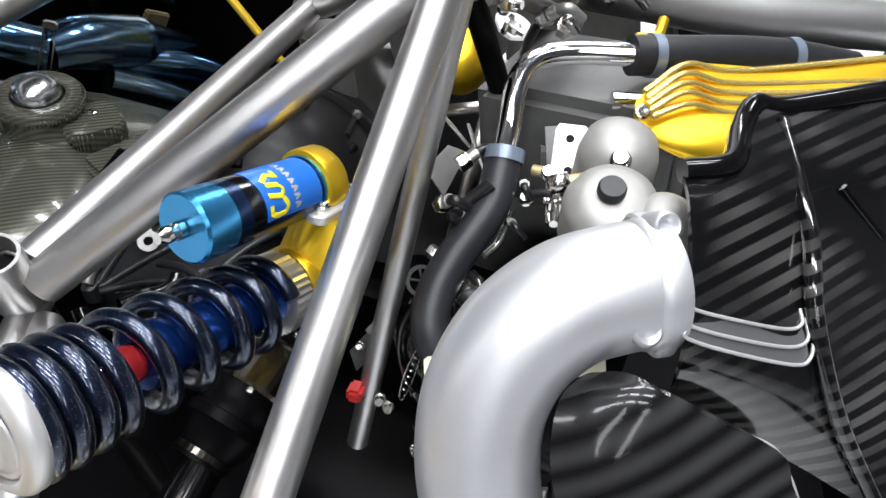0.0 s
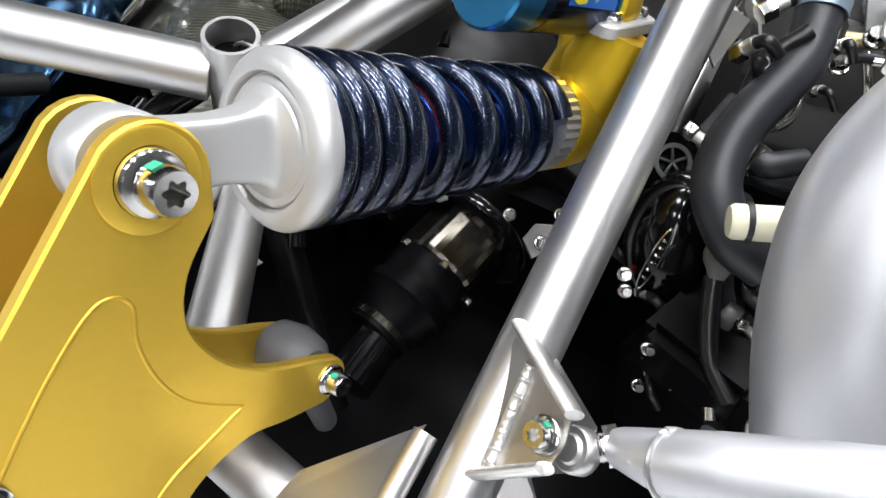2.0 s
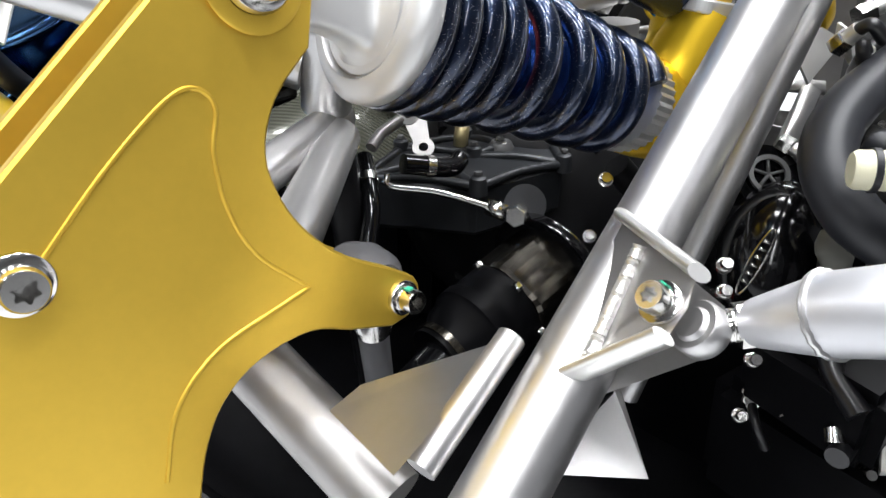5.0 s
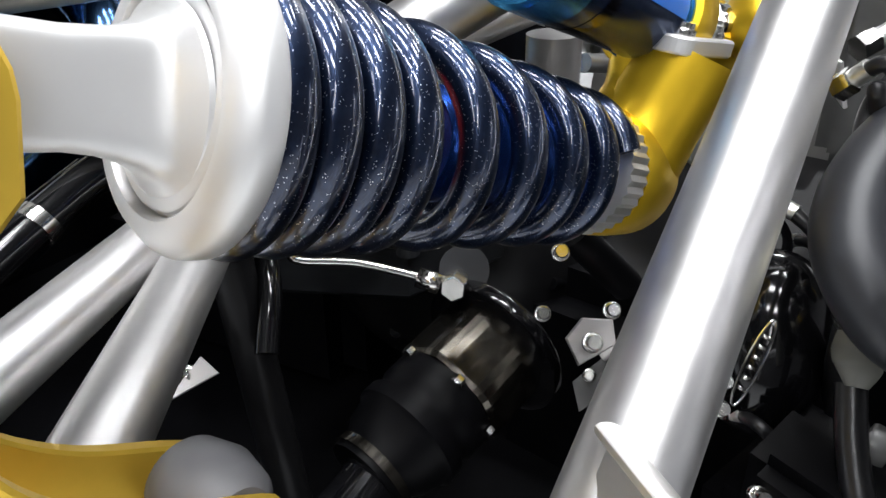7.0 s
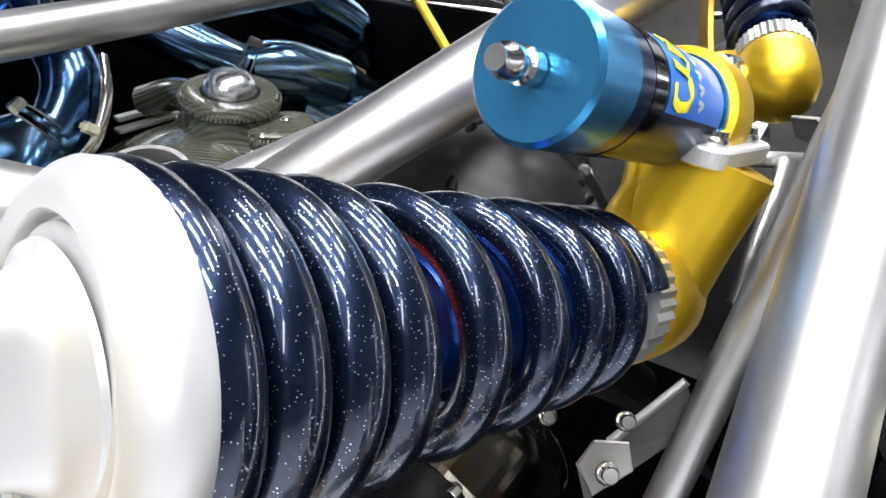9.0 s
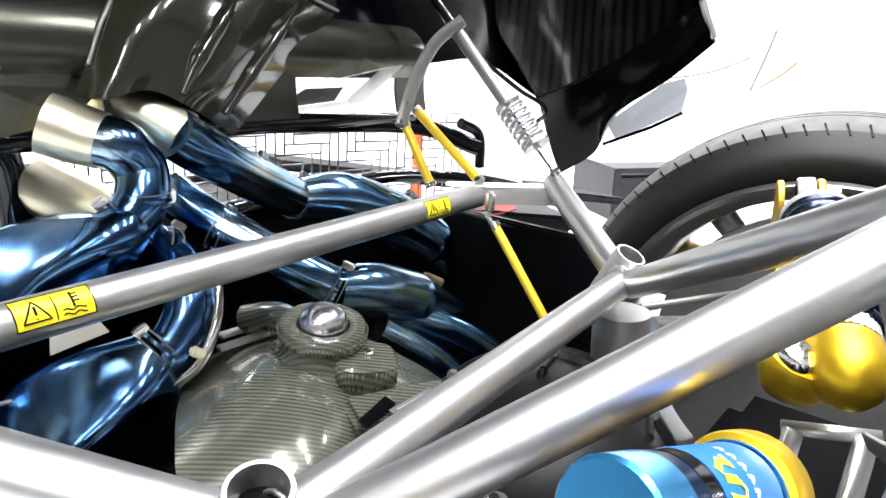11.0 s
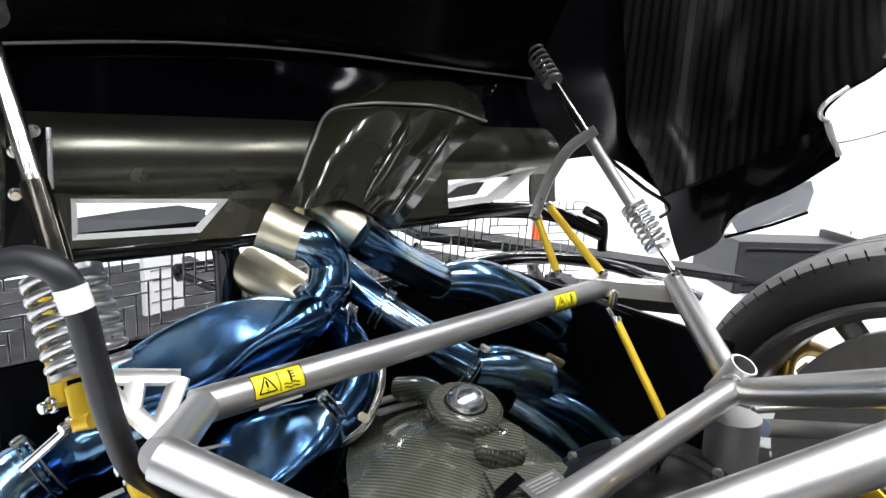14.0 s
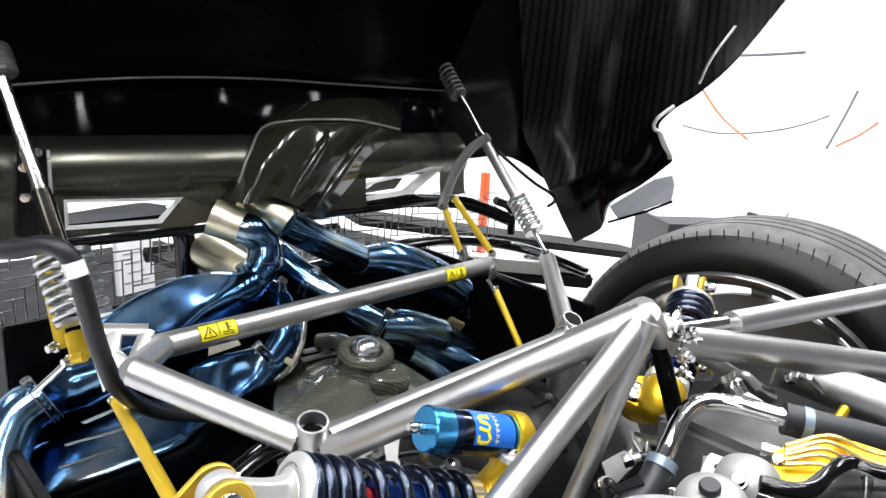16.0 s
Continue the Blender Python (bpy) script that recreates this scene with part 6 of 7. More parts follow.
bm = B(); box(bm, (0.05, 0.012, 0.03), axes((0.415, 0.384, 0.442), (0.3, -0.4, 0.8), (0.8, -0.5, 0.3)), 0.003); part("hanger", bm, M_BRASS, exhaust, "dull brass hanger bracket")
pipe([(0.253, 0.334, 0.450), (0.336, 0.261, 0.403), (0.398, 0.190, 0.339)], 0.026)
pipe([(0.207, 0.332, 0.435), (0.280, 0.264, 0.369), (0.332, 0.198, 0.288)], 0.026)
pipe([(-0.285, 0.548, 0.481), (-0.367, 0.619, 0.430), (-0.425, 0.640, 0.400)], [0.034, 0.050, 0.036], M_TI, "muffler")
pipe([(-0.426, 0.632, 0.415), (-0.474, 0.628, 0.388), (-0.513, 0.589, 0.338), (-0.537, 0.527, 0.272)], 0.045)
joint((-0.434, 0.625, 0.413), (-1, 0, -0.5), 0.046)
# tailpipes
pipe([(-0.132, 0.575, 0.737), (-0.110, 0.556, 0.727), (-0.088, 0.531, 0.718)], [0.0375, 0.0370, 0.0345], M_TIP, "tailpipe", label="straw-coloured titanium tailpipe")
pipe([(-0.047, 0.600, 0.773), (-0.015, 0.565, 0.745), (0.014, 0.522, 0.717)], [0.0395, 0.0385, 0.0355], M_TIP, "tailpipe", label="straw-coloured titanium tailpipe")
pipe([(-0.097, 0.687, 0.637), (-0.076, 0.629, 0.620), (-0.047, 0.562, 0.597)], [0.041, 0.039, 0.036], M_TIP, "tailpipe", cap=False, label="straw-coloured titanium tailpipe")
pipe([(0.029, 0.617, 0.646), (0.037, 0.589, 0.632)], 0.02, M_TIP, "tailpipe")
# oxygen sensor lead and heat guard by the lower pipe
bm = B(); sweep(bm, curve([(-0.115, 0.378, 0.452), (-0.089, 0.360, 0.479), (-0.063, 0.361, 0.522), (-0.043, 0.382, 0.558)], 8), 0.006, 10, squash=(0.4, (0.7, 0.7, 0))); part("heat_guard", bm, M_STEEL, exhaust)
bm = B(); box(bm, (0.02, 0.012, 0.012), axes((-0.091, 0.359, 0.496), (0.6, 0, 0.8)), 0.003); part("clip", bm, M_CREAM, exhaust)
bm = B(); plate(bm, [(0, 0), (0.06, 0), (0.05, 0.035), (0.012, 0.03)], 0.003, axes((-0.221, 0.421, 0.520), (-0.5, -0.7, 0.2), (0.8, -0.4, 0.3)), 0.0006); part("heat_plate", bm, M_ALU, exhaust)

# slotted shield low on the near side
shield = thing("slotted_shield", "bright slotted heat shield plate", "heat shield", base=TAIL)
for i in range(4):
    bm = B(); sweep(bm, [[(-0.457, 0.462, 0.369), (-0.440, 0.484, 0.394), (-0.410, 0.492, 0.421), (-0.325, 0.464, 0.470)][i], [(-0.376, 0.427, 0.391), (-0.347, 0.437, 0.418), (-0.338, 0.469, 0.445), (-0.256, 0.436, 0.476)][i]], 0.011, 8, squash=(0.2, (0.2, 0.4, 0.9))); part("slat", bm, M_ALU, shield)

# ---- gearbox cover ----
gear = thing("oil_tank_cover", "olive tinted carbon oil tank cover with a polished cap", "oil tank", base=TAIL)
rows = [[(-0.029, 0.457, 0.418), (0.047, 0.428, 0.438), (0.138, 0.351, 0.445), (0.193, 0.265, 0.408), (0.230, 0.205, 0.368)],
        [(-0.124, 0.348, 0.444), (-0.049, 0.331, 0.479), (0.023, 0.281, 0.484), (0.100, 0.214, 0.437), (0.171, 0.178, 0.396)],
        [(-0.186, 0.260, 0.459), (-0.125, 0.237, 0.481), (-0.065, 0.201, 0.477), (0.002, 0.178, 0.448), (0.092, 0.151, 0.405)],
        [(-0.218, 0.208, 0.447), (-0.168, 0.175, 0.458), (-0.112, 0.144, 0.453), (-0.043, 0.138, 0.424), (0.055, 0.123, 0.392)],
        [(-0.227, 0.173, 0.399), (-0.191, 0.141, 0.404), (-0.136, 0.112, 0.400), (-0.065, 0.108, 0.381), (0.029, 0.102, 0.354)]]
bm = B(); grid_sheet(bm, finer(rows, 6), 0.004); part("shell", bm, M_OLIVE, gear)
mc = axes((0.014, 0.261, 0.527), (-0.05, -0.12, 1))
bm = B(); lathe(bm, [(0.031, -0.010), (0.032, 0.003), (0.036, 0.005), (0.050, 0.004), (0.053, 0.000), (0.054, -0.010), (0.051, -0.013), (0.052, -0.030), (0.060, -0.040), (0.075, -0.052), (0.08, -0.07)], mc, 64); neck = part("neck", bm, M_OLIVE, gear)
for k in range(72):
    bm = B(); sweep(bm, [mc @ Vector((0.0535 * math.cos(k * math.pi / 36), 0.0535 * math.sin(k * math.pi / 36), h)) for h in (-0.0015, -0.0095)], 0.0011, 6); part("rib", bm, M_OLIVE, neck)
bm = B(); lathe(bm, [(0, 0.026), (0.012, 0.0255), (0.020, 0.0220), (0.0262, 0.0150), (0.0285, 0.006), (0.0290, 0.003), (0.0290, -0.012), (0, -0.012)], mc, 48); part("cap", bm, M_CAP, gear, "polished domed cap")
# raised shoulder block with ribbed sides and a flat top
msh = axes((0.026, 0.203, 0.498), (-0.05, -0.12, 1), (0.77, -0.62, 0))
outl = [(0.037 * (1 if math.cos(a) > 0 else -1) * abs(math.cos(a)) ** 0.6, 0.030 * (1 if math.sin(a) > 0 else -1) * abs(math.sin(a)) ** 0.6) for a in [2 * math.pi * (i + 0.5) / 44 for i in range(44)]]
bm = B(); plate(bm, outl, 0.055, msh @ pose(0, 0, -0.050), 0.003, True); sho = part("shoulder", bm, M_OLIVE, gear)
for u, v in outl:
    bm = B(); sweep(bm, [msh @ Vector((u, v, 0.000)), msh @ Vector((u * 1.01, v * 1.01, -0.024))], 0.0012, 6); part("rib", bm, M_OLIVE, sho)
bolt(gear, msh @ Vector((0.004, 0.004, 0.005)), (-0.05, -0.12, 1), 0.007, socket=False, h=0.004, washer=False)
# lower deck with a black sheet painting the duct opening's shade, and a printed plate
bm = B(); box(bm, (0.135, 0.060, 0.055), axes((0.026, 0.146, 0.440), (-0.04, -0.16, 1), (0.9, -0.42, 0)), 0.007); part("deck", bm, M_OLIVE, gear)
bm = B(); f = bm.faces.new([bm.verts.new(V(p)) for p in ((-0.0453, 0.1505, 0.4705), (0.0112, 0.1593, 0.4725), (0.0075, 0.1400, 0.4715), (-0.0467, 0.1340, 0.4690))]); bmesh.ops.solidify(bm, geom=[f], thickness=0.003); part("duct_shade", bm, M_SATIN, gear, "black sheet standing in for the shaded duct opening")
mpl = axes((0.0225, 0.1200, 0.4700), (-0.04, -0.16, 1), (0.99, -0.10, 0))
bm = B(); plate(bm, [(-0.034, -0.014), (0.034, -0.014), (0.034, 0.014), (-0.034, 0.014)], 0.0016, mpl, 0.0004); npl = part("type_plate", bm, M_CASTD, gear, "small grey printed plate")
for k in range(4):
    bm = B(); box(bm, (0.052 - 0.008 * (k % 2), 0.0022, 0.0006), mpl @ pose(-0.003 * (k % 2), 0.0085 - 0.0056 * k, 0.0018)); part("print_bar", bm, M_GREYM, npl)
bm = B(); sweep(bm, curve([(0.021, 0.410, 0.487), (0.030, 0.361, 0.503), (0.030, 0.315, 0.496)], 6), 0.020, 20); part("duct", bm, M_OLIVE, gear)
for q, w in (((0.026, 0.405, 0.477), 0.10), ((0.012, 0.388, 0.470), 0.10)):
    bm = B(); box(bm, (w, 0.012, 0.006), axes(q, (0, 0, 1), (1, -0.1, 0)), 0.001); part("slat", bm, M_ALU, gear)

# ---- engine cover (clamshell) ----
clam = thing("engine_cover", "open glossy black rear engine cover seen from below", "car body panel", base=TAIL)
xs = (-0.75, -0.5, -0.25, 0.0, 0.25, 0.45, 0.62)


def clam_rows(prof, xs=xs, wave=0.0, droop=0.0):
    return [[(x, y + 0.04 * x * x + wave * min(1.0, max(0.0, (z - 0.797) / 0.06)) * (math.sin(11 * x + 9 * z) + 0.6 * math.sin(23 * x - 14 * z + 1)), z - droop * max(0.0, 0.05 - x) ** 2) for x in xs] for y, z in prof]


dense = [-0.75 + 1.37 * i / 26 for i in range(27)]
bm = B(); grid_sheet(bm, finer(clam_rows(((0.608, 0.885), (0.632, 0.915), (0.655, 0.950), (0.673, 0.983)), dense, 0.0085, 0.155), 3), 0.006); part("lower_skin", bm, M_CLAMG, clam, "clear coated wavy black skin")
# The upper rows are unseen; their overhang is shaped to hold back lamp light.
bm = B(); grid_sheet(bm, finer(clam_rows(((0.674, 0.982), (0.680, 1.003), (0.655, 1.010), (0.622, 1.10), (0.530, 1.28), (0.36, 1.46), (0.17, 1.60)), xs, 0.0, 0.155), 4), 0.006); part("inner_skin", bm, M_CLAM, clam)
bm = B(); sweep(bm, curve([(x, 0.662 + 0.04 * x * x, 1.003 - 0.155 * max(0.0, 0.05 - x) ** 2) for x in xs], 6), 0.0026, 10); part("edge_bead", bm, M_GREYM, clam, "thin pale edge bead")
# lower band, with an opening on either side
bm = B(); grid_sheet(bm, finer(clam_rows(((0.606, 0.888), (0.581, 0.872), (0.563, 0.848), (0.557, 0.822), (0.566, 0.795)), dense, 0.0022), 3), 0.005); part("band", bm, M_BAND, clam, "dark smoked heat band")
for x0, x1 in ((-0.75, -0.435), (-0.07, 0.25), (0.52, 0.62)):
    bm = B(); grid_sheet(bm, finer(clam_rows(((0.566, 0.797), (0.564, 0.765), (0.556, 0.728)), [x0 + (x1 - x0) * i / 3 for i in range(4)]), 4), 0.005); part("band_post", bm, M_BAND, clam)
bm = B(); sweep(bm, curve([(x, 0.580 + 0.04 * x * x, 0.712) for x in xs], 6), 0.009, 12, squash=(0.6, (0, 1, 0))); part("lower_lip", bm, M_BLACK, clam)
# framed vent on the near side: the surround, the white returns and an added grey sheet behind
VO = [V(p) for p in ((-0.3951, 0.5648, 0.7934), (-0.1935, 0.5651, 0.7819), (-0.2361, 0.5631, 0.7368), (-0.3964, 0.5627, 0.7422))]
VI = [V(p) for p in ((-0.3831, 0.5851, 0.7834), (-0.2005, 0.5853, 0.7721), (-0.2347, 0.5840, 0.7403), (-0.3843, 0.5836, 0.7442))]
for quad in ([(-0.0664, 0.5654, 0.7766), (-0.1064, 0.5638, 0.742), (-0.1812, 0.5628, 0.7248), VO[2], VO[1]],
             [(-0.4330, 0.5648, 0.8050), VO[0], VO[3], (-0.4368, 0.5626, 0.7424)],
             [(-0.4330, 0.5648, 0.8050), (-0.0664, 0.5660, 0.8050), (-0.0664, 0.5654, 0.7766), VO[1], VO[0]],
             [VO[3], VO[2], (-0.1812, 0.5628, 0.7248), (-0.4368, 0.5626, 0.7330), (-0.4368, 0.5626, 0.7424)]):
    bm = B(); f = bm.faces.new([bm.verts.new(V(p)) for p in quad]); bmesh.ops.solidify(bm, geom=[f], thickness=0.004); part("vent_surround", bm, M_BAND, clam)
for i in range(4):
    a, b, ib, ia = VO[i], VO[(i + 1) % 4], VI[(i + 1) % 4], VI[i]
    bm = B(); f = bm.faces.new([bm.verts.new(p) for p in (a, b, ib, ia)]); bmesh.ops.solidify(bm, geom=[f], thickness=0.003); part("vent_return", bm, M_WHITEG, clam, "white gloss vent return")
bm = B(); f = bm.faces.new([bm.verts.new(V(p)) for p in ((-0.387, 0.60, 0.742), (-0.215, 0.60, 0.744), (-0.205, 0.612, 0.758), (-0.245, 0.616, 0.7665), (-0.315, 0.614, 0.7640), (-0.387, 0.608, 0.7590))]); bmesh.ops.solidify(bm, geom=[f], thickness=0.004); part("vent_sheet", bm, M_GREYP, clam, "grey sheet added behind the vent opening")
for quad, w in (([(0.279, 0.563, 0.780), (0.467, 0.514, 0.821), (0.383, 0.534, 0.753), (0.204, 0.580, 0.730)], 0.12),):
    q = [V(p) for p in quad]
    c_ = sum(q, V(0, 0, 0)) / 4
    bm = B()
    away = (q[1] - q[0]).cross(q[3] - q[0]).normalized()
    away = away if away.y > 0 else -away
    for i in range(4):
        a, b = q[i], q[(i + 1) % 4]
        ia, ib = a + (c_ - a) * w + away * 0.05, b + (c_ - b) * w + away * 0.05
        f = bm.faces.new([bm.verts.new(p) for p in (a, b, ib, ia)])
        bmesh.ops.solidify(bm, geom=[f], thickness=0.006)
    part("vent_frame", bm, M_WHITEG, clam, "white gloss vent frame")
    # Added grey sheet stands in for the background beyond the far vent.
    lo0, lo1 = q[3] + away * 0.10, q[2] + away * 0.10
    up0, up1, up2 = q[3] * 0.72 + q[0] * 0.28 + away * 0.12, (q[0] + q[1] + q[2] + q[3]) * 0.25 * 1.0 + (q[0] - q[3]) * 0.08 + away * 0.12, q[2] * 0.62 + q[1] * 0.38 + away * 0.12
    bm = B(); f = bm.faces.new([bm.verts.new(p) for p in (lo0, lo1, up2, up1, up0)]); bmesh.ops.solidify(bm, geom=[f], thickness=0.004); part("vent_sheet", bm, M_GREYM, clam, "grey sheet added behind the vent opening")
# carbon duct over the tailpipes
rows = [[(-0.107, 0.553, 0.772), (-0.087, 0.517, 0.770), (-0.032, 0.517, 0.779), (0.024, 0.513, 0.755), (0.118, 0.553, 0.709)],
        [(-0.088, 0.556, 0.806), (-0.061, 0.520, 0.809), (-0.001, 0.520, 0.810), (0.070, 0.516, 0.793), (0.192, 0.556, 0.777)],
        [(-0.058, 0.566, 0.864), (-0.020, 0.530, 0.868), (0.047, 0.530, 0.869), (0.132, 0.526, 0.863), (0.275, 0.566, 0.848)],
        [(-0.008, 0.600, 0.909), (0.036, 0.564, 0.924), (0.122, 0.564, 0.927), (0.222, 0.560, 0.925), (0.377, 0.600, 0.903)],
        [(0.073, 0.648, 0.946), (0.120, 0.628, 0.961), (0.206, 0.628, 0.971), (0.302, 0.626, 0.975), (0.411, 0.648, 0.953)]]
bm = B(); grid_sheet(bm, finer(rows, 6), 0.004); part("exhaust_duct", bm, M_DUCT, clam, "olive tinted carbon exhaust duct")
bm = B(); sweep(bm, curve([(-0.088, 0.551, 0.806), (-0.058, 0.561, 0.864), (-0.008, 0.594, 0.909), (0.036, 0.561, 0.926), (0.122, 0.560, 0.930), (0.222, 0.556, 0.928), (0.377, 0.594, 0.905)], 8), 0.0026, 10); part("duct_rim", bm, M_GREYM, clam, "bright rim of the duct")
for pth in ([(0.010, 0.512, 0.775), (0.040, 0.513, 0.822), (0.085, 0.522, 0.875), (0.125, 0.548, 0.915)], [(0.085, 0.527, 0.745), (0.135, 0.530, 0.800), (0.195, 0.538, 0.862), (0.250, 0.560, 0.905)]):
    bm = B(); sweep(bm, curve(pth, 8), [0.004, 0.011, 0.010, 0.004], 14); part("duct_fold", bm, M_DUCT, clam, "raised fold of the duct")
# side panel towards the far wheel
rows = [[(0.737, 0.364, 0.771), (0.815, 0.323, 0.804), (0.810, 0.227, 0.859), (0.767, 0.140, 0.909), (0.700, 0.062, 0.954)],
        [(0.754, 0.428, 0.839), (0.866, 0.382, 0.878), (0.886, 0.278, 0.940), (0.798, 0.162, 0.984), (0.686, 0.070, 0.980)],
        [(0.759, 0.488, 0.904), (0.888, 0.432, 0.963), (0.918, 0.306, 1.035), (0.820, 0.160, 1.048), (0.705, 0.049, 1.019)],
        [(0.785, 0.525, 1.009), (0.913, 0.465, 1.096), (0.951, 0.326, 1.157), (0.850, 0.153, 1.123), (0.730, 0.006, 1.062)],
        [(0.801, 0.581, 1.231), (0.945, 0.498, 1.299), (0.994, 0.333, 1.314), (0.902, 0.141, 1.251), (0.809, -0.035, 1.143)],
        [(0.823, 0.659, 1.584), (0.990, 0.534, 1.645), (1.051, 0.351, 1.642), (0.991, 0.136, 1.516), (0.948, -0.100, 1.338)]]
bm = B(); grid_sheet(bm, finer(rows, 5), 0.006); part("side_panel", bm, M_CARBONV, clam, "ribbed black carbon side panel")
rows = [[(0.731, 0.364, 0.775), (0.810, 0.322, 0.808), (0.805, 0.226, 0.862), (0.762, 0.139, 0.912), (0.694, 0.061, 0.955)],
        [(0.854, 0.391, 0.685), (0.880, 0.319, 0.730), (0.807, 0.210, 0.797), (0.746, 0.116, 0.861), (0.706, 0.046, 0.927)],
        [(0.979, 0.405, 0.584), (0.972, 0.316, 0.652), (0.833, 0.227, 0.750), (0.766, 0.116, 0.831), (0.725, 0.034, 0.902)]]
bm = B(); grid_sheet(bm, finer(rows, 5), 0.008); part("lower_flange", bm, M_CLAM, clam, "gloss black return flange")
for pth, r, mt in (([(0.727, 0.360, 0.774), (0.800, 0.317, 0.807), (0.800, 0.224, 0.861), (0.756, 0.138, 0.911), (0.688, 0.060, 0.954)], 0.0035, M_CLAM),
                   ([(0.639, 0.480, 0.860), (0.664, 0.444, 0.828), (0.700, 0.392, 0.786), (0.730, 0.353, 0.761), (0.743, 0.347, 0.741), (0.727, 0.358, 0.724)], 0.0045, M_BLACK)):
    bm = B(); sweep(bm, curve(pth, 6), r, 10); part("panel_crease", bm, mt, clam)
bm = B()
f = bm.faces.new([bm.verts.new(p) for p in ((0.948, 0.289, 0.720), (0.981, 0.183, 0.817), (1.018, 0.149, 0.831), (1.021, 0.139, 0.807), (1.050, 0.151, 0.757), (0.991, 0.276, 0.679))])
bmesh.ops.solidify(bm, geom=[f], thickness=0.006)
part("wing_edge", bm, M_GREYP, clam, "light grey outer skin edge")
bm = B(); sweep(bm, [(0.977, 0.301, 0.666), (1.021, 0.211, 0.713), (1.056, 0.151, 0.753)], 0.004, 8); part("wing_lip", bm, M_CLAM, clam)
# pale beads along the opening for the wheel, painting the skin's bright gloss edge
for pth, r in (([(0.685, 0.058, 0.962), (0.700, 0.048, 0.934), (0.717, 0.036, 0.906)], 0.006), ([(0.681, 0.055, 0.964), (0.673, 0.066, 0.969), (0.673, 0.070, 0.981), (0.677, 0.063, 0.998), (0.694, 0.040, 1.025)], 0.0042),
               ([(0.717, 0.002, 1.078), (0.700, -0.02, 1.13), (0.72, -0.05, 1.20)], 0.003)):
    bm = B(); sweep(bm, curve(pth, 4), r, 10); part("edge_glint", bm, M_ALU, clam, "pale bead painting the bright gloss edge")
rows = [[(0.542, 0.938, 1.631), (0.523, 0.852, 1.306), (0.549, 0.833, 1.059), (0.553, 0.788, 0.935), (0.559, 0.710, 0.806)],
        [(0.735, 0.808, 1.669), (0.697, 0.737, 1.332), (0.702, 0.707, 1.076), (0.676, 0.663, 0.947), (0.646, 0.595, 0.825)],
        [(0.956, 0.651, 1.709), (0.908, 0.587, 1.362), (0.883, 0.555, 1.095), (0.832, 0.524, 0.975), (0.735, 0.507, 0.839)],
        [(1.032, 0.606, 1.725), (0.993, 0.532, 1.375), (0.958, 0.479, 1.102), (0.930, 0.441, 0.946), (0.830, 0.414, 0.770)]]
bm = B(); grid_sheet(bm, finer(rows, 5), 0.006); part("corner_panel", bm, M_CLAM, clam)

# ---- rear grille ----
grille = thing("rear_grille", "dark metal herringbone grille across the tail", "grille", base=TAIL)


def gy(x):
    return 0.78 - 0.20 * (x / 0.85) ** 2 if x > 0 else 0.78 - 0.10 * (x / 0.85) ** 2


U, LB = 0.0205, 4
NX, NZ = 68, 11
GX, GZ = -0.58, 0.485


def brick_id(i, j):
    d = (i - j) % (2 * LB)
    return ("h", i - d, j) if d < LB else ("v", i, j + (d - LB))


def gbar(i0, j0, i1, j1):
    a, b = GX + i0 * U, GX + i1 * U
    bm = B()
    sweep(bm, [(a, gy(a), GZ + j0 * U), (b, gy(b), GZ + j1 * U)], 0.0019, 6)
    part("grille_bar", bm, M_GRILLE, grille)


for j in range(NZ + 1):
    run = None
    for i in range(NX + 1):
        on = i < NX and brick_id(i, j - 1) != brick_id(i, j)
        if on and run is None:
            run = i
        if not on and run is not None:
            gbar(run, j, i, j)
            run = None
for i in range(NX + 1):
    run = None
    for j in range(NZ + 1):
        on = j < NZ and brick_id(i - 1, j) != brick_id(i, j)
        if on and run is None:
            run = j
        if not on and run is not None:
            gbar(i, run, i, j)
            run = None
top = curve([(x, gy(x) - 0.012, 0.694 - 0.05 * max(0, (x - 0.45)) - 0.3 * max(0, x - 0.7)) for x in (-0.6, -0.3, 0.0, 0.3, 0.5, 0.7, 0.85)], 6)
bm = B(); sweep(bm, top, 0.020, 16, squash=(0.6, (0, 1, 0))); part("top_rail", bm, M_BLACK, grille)
bm = B(); sweep(bm, curve([(-0.174, 0.690, 0.701), (-0.149, 0.690, 0.695), (-0.135, 0.690, 0.665), (-0.130, 0.690, 0.604), (-0.129, 0.690, 0.548)], 6), 0.0225, 16); part("upright", bm, M_BLACK, grille)
bm = B(); sweep(bm, curve([(0.80, gy(0.8) - 0.01, 0.69), (0.86, gy(0.86), 0.66), (0.87, gy(0.87), 0.58)], 6), 0.013, 14); part("end_frame", bm, M_BLACK, grille)

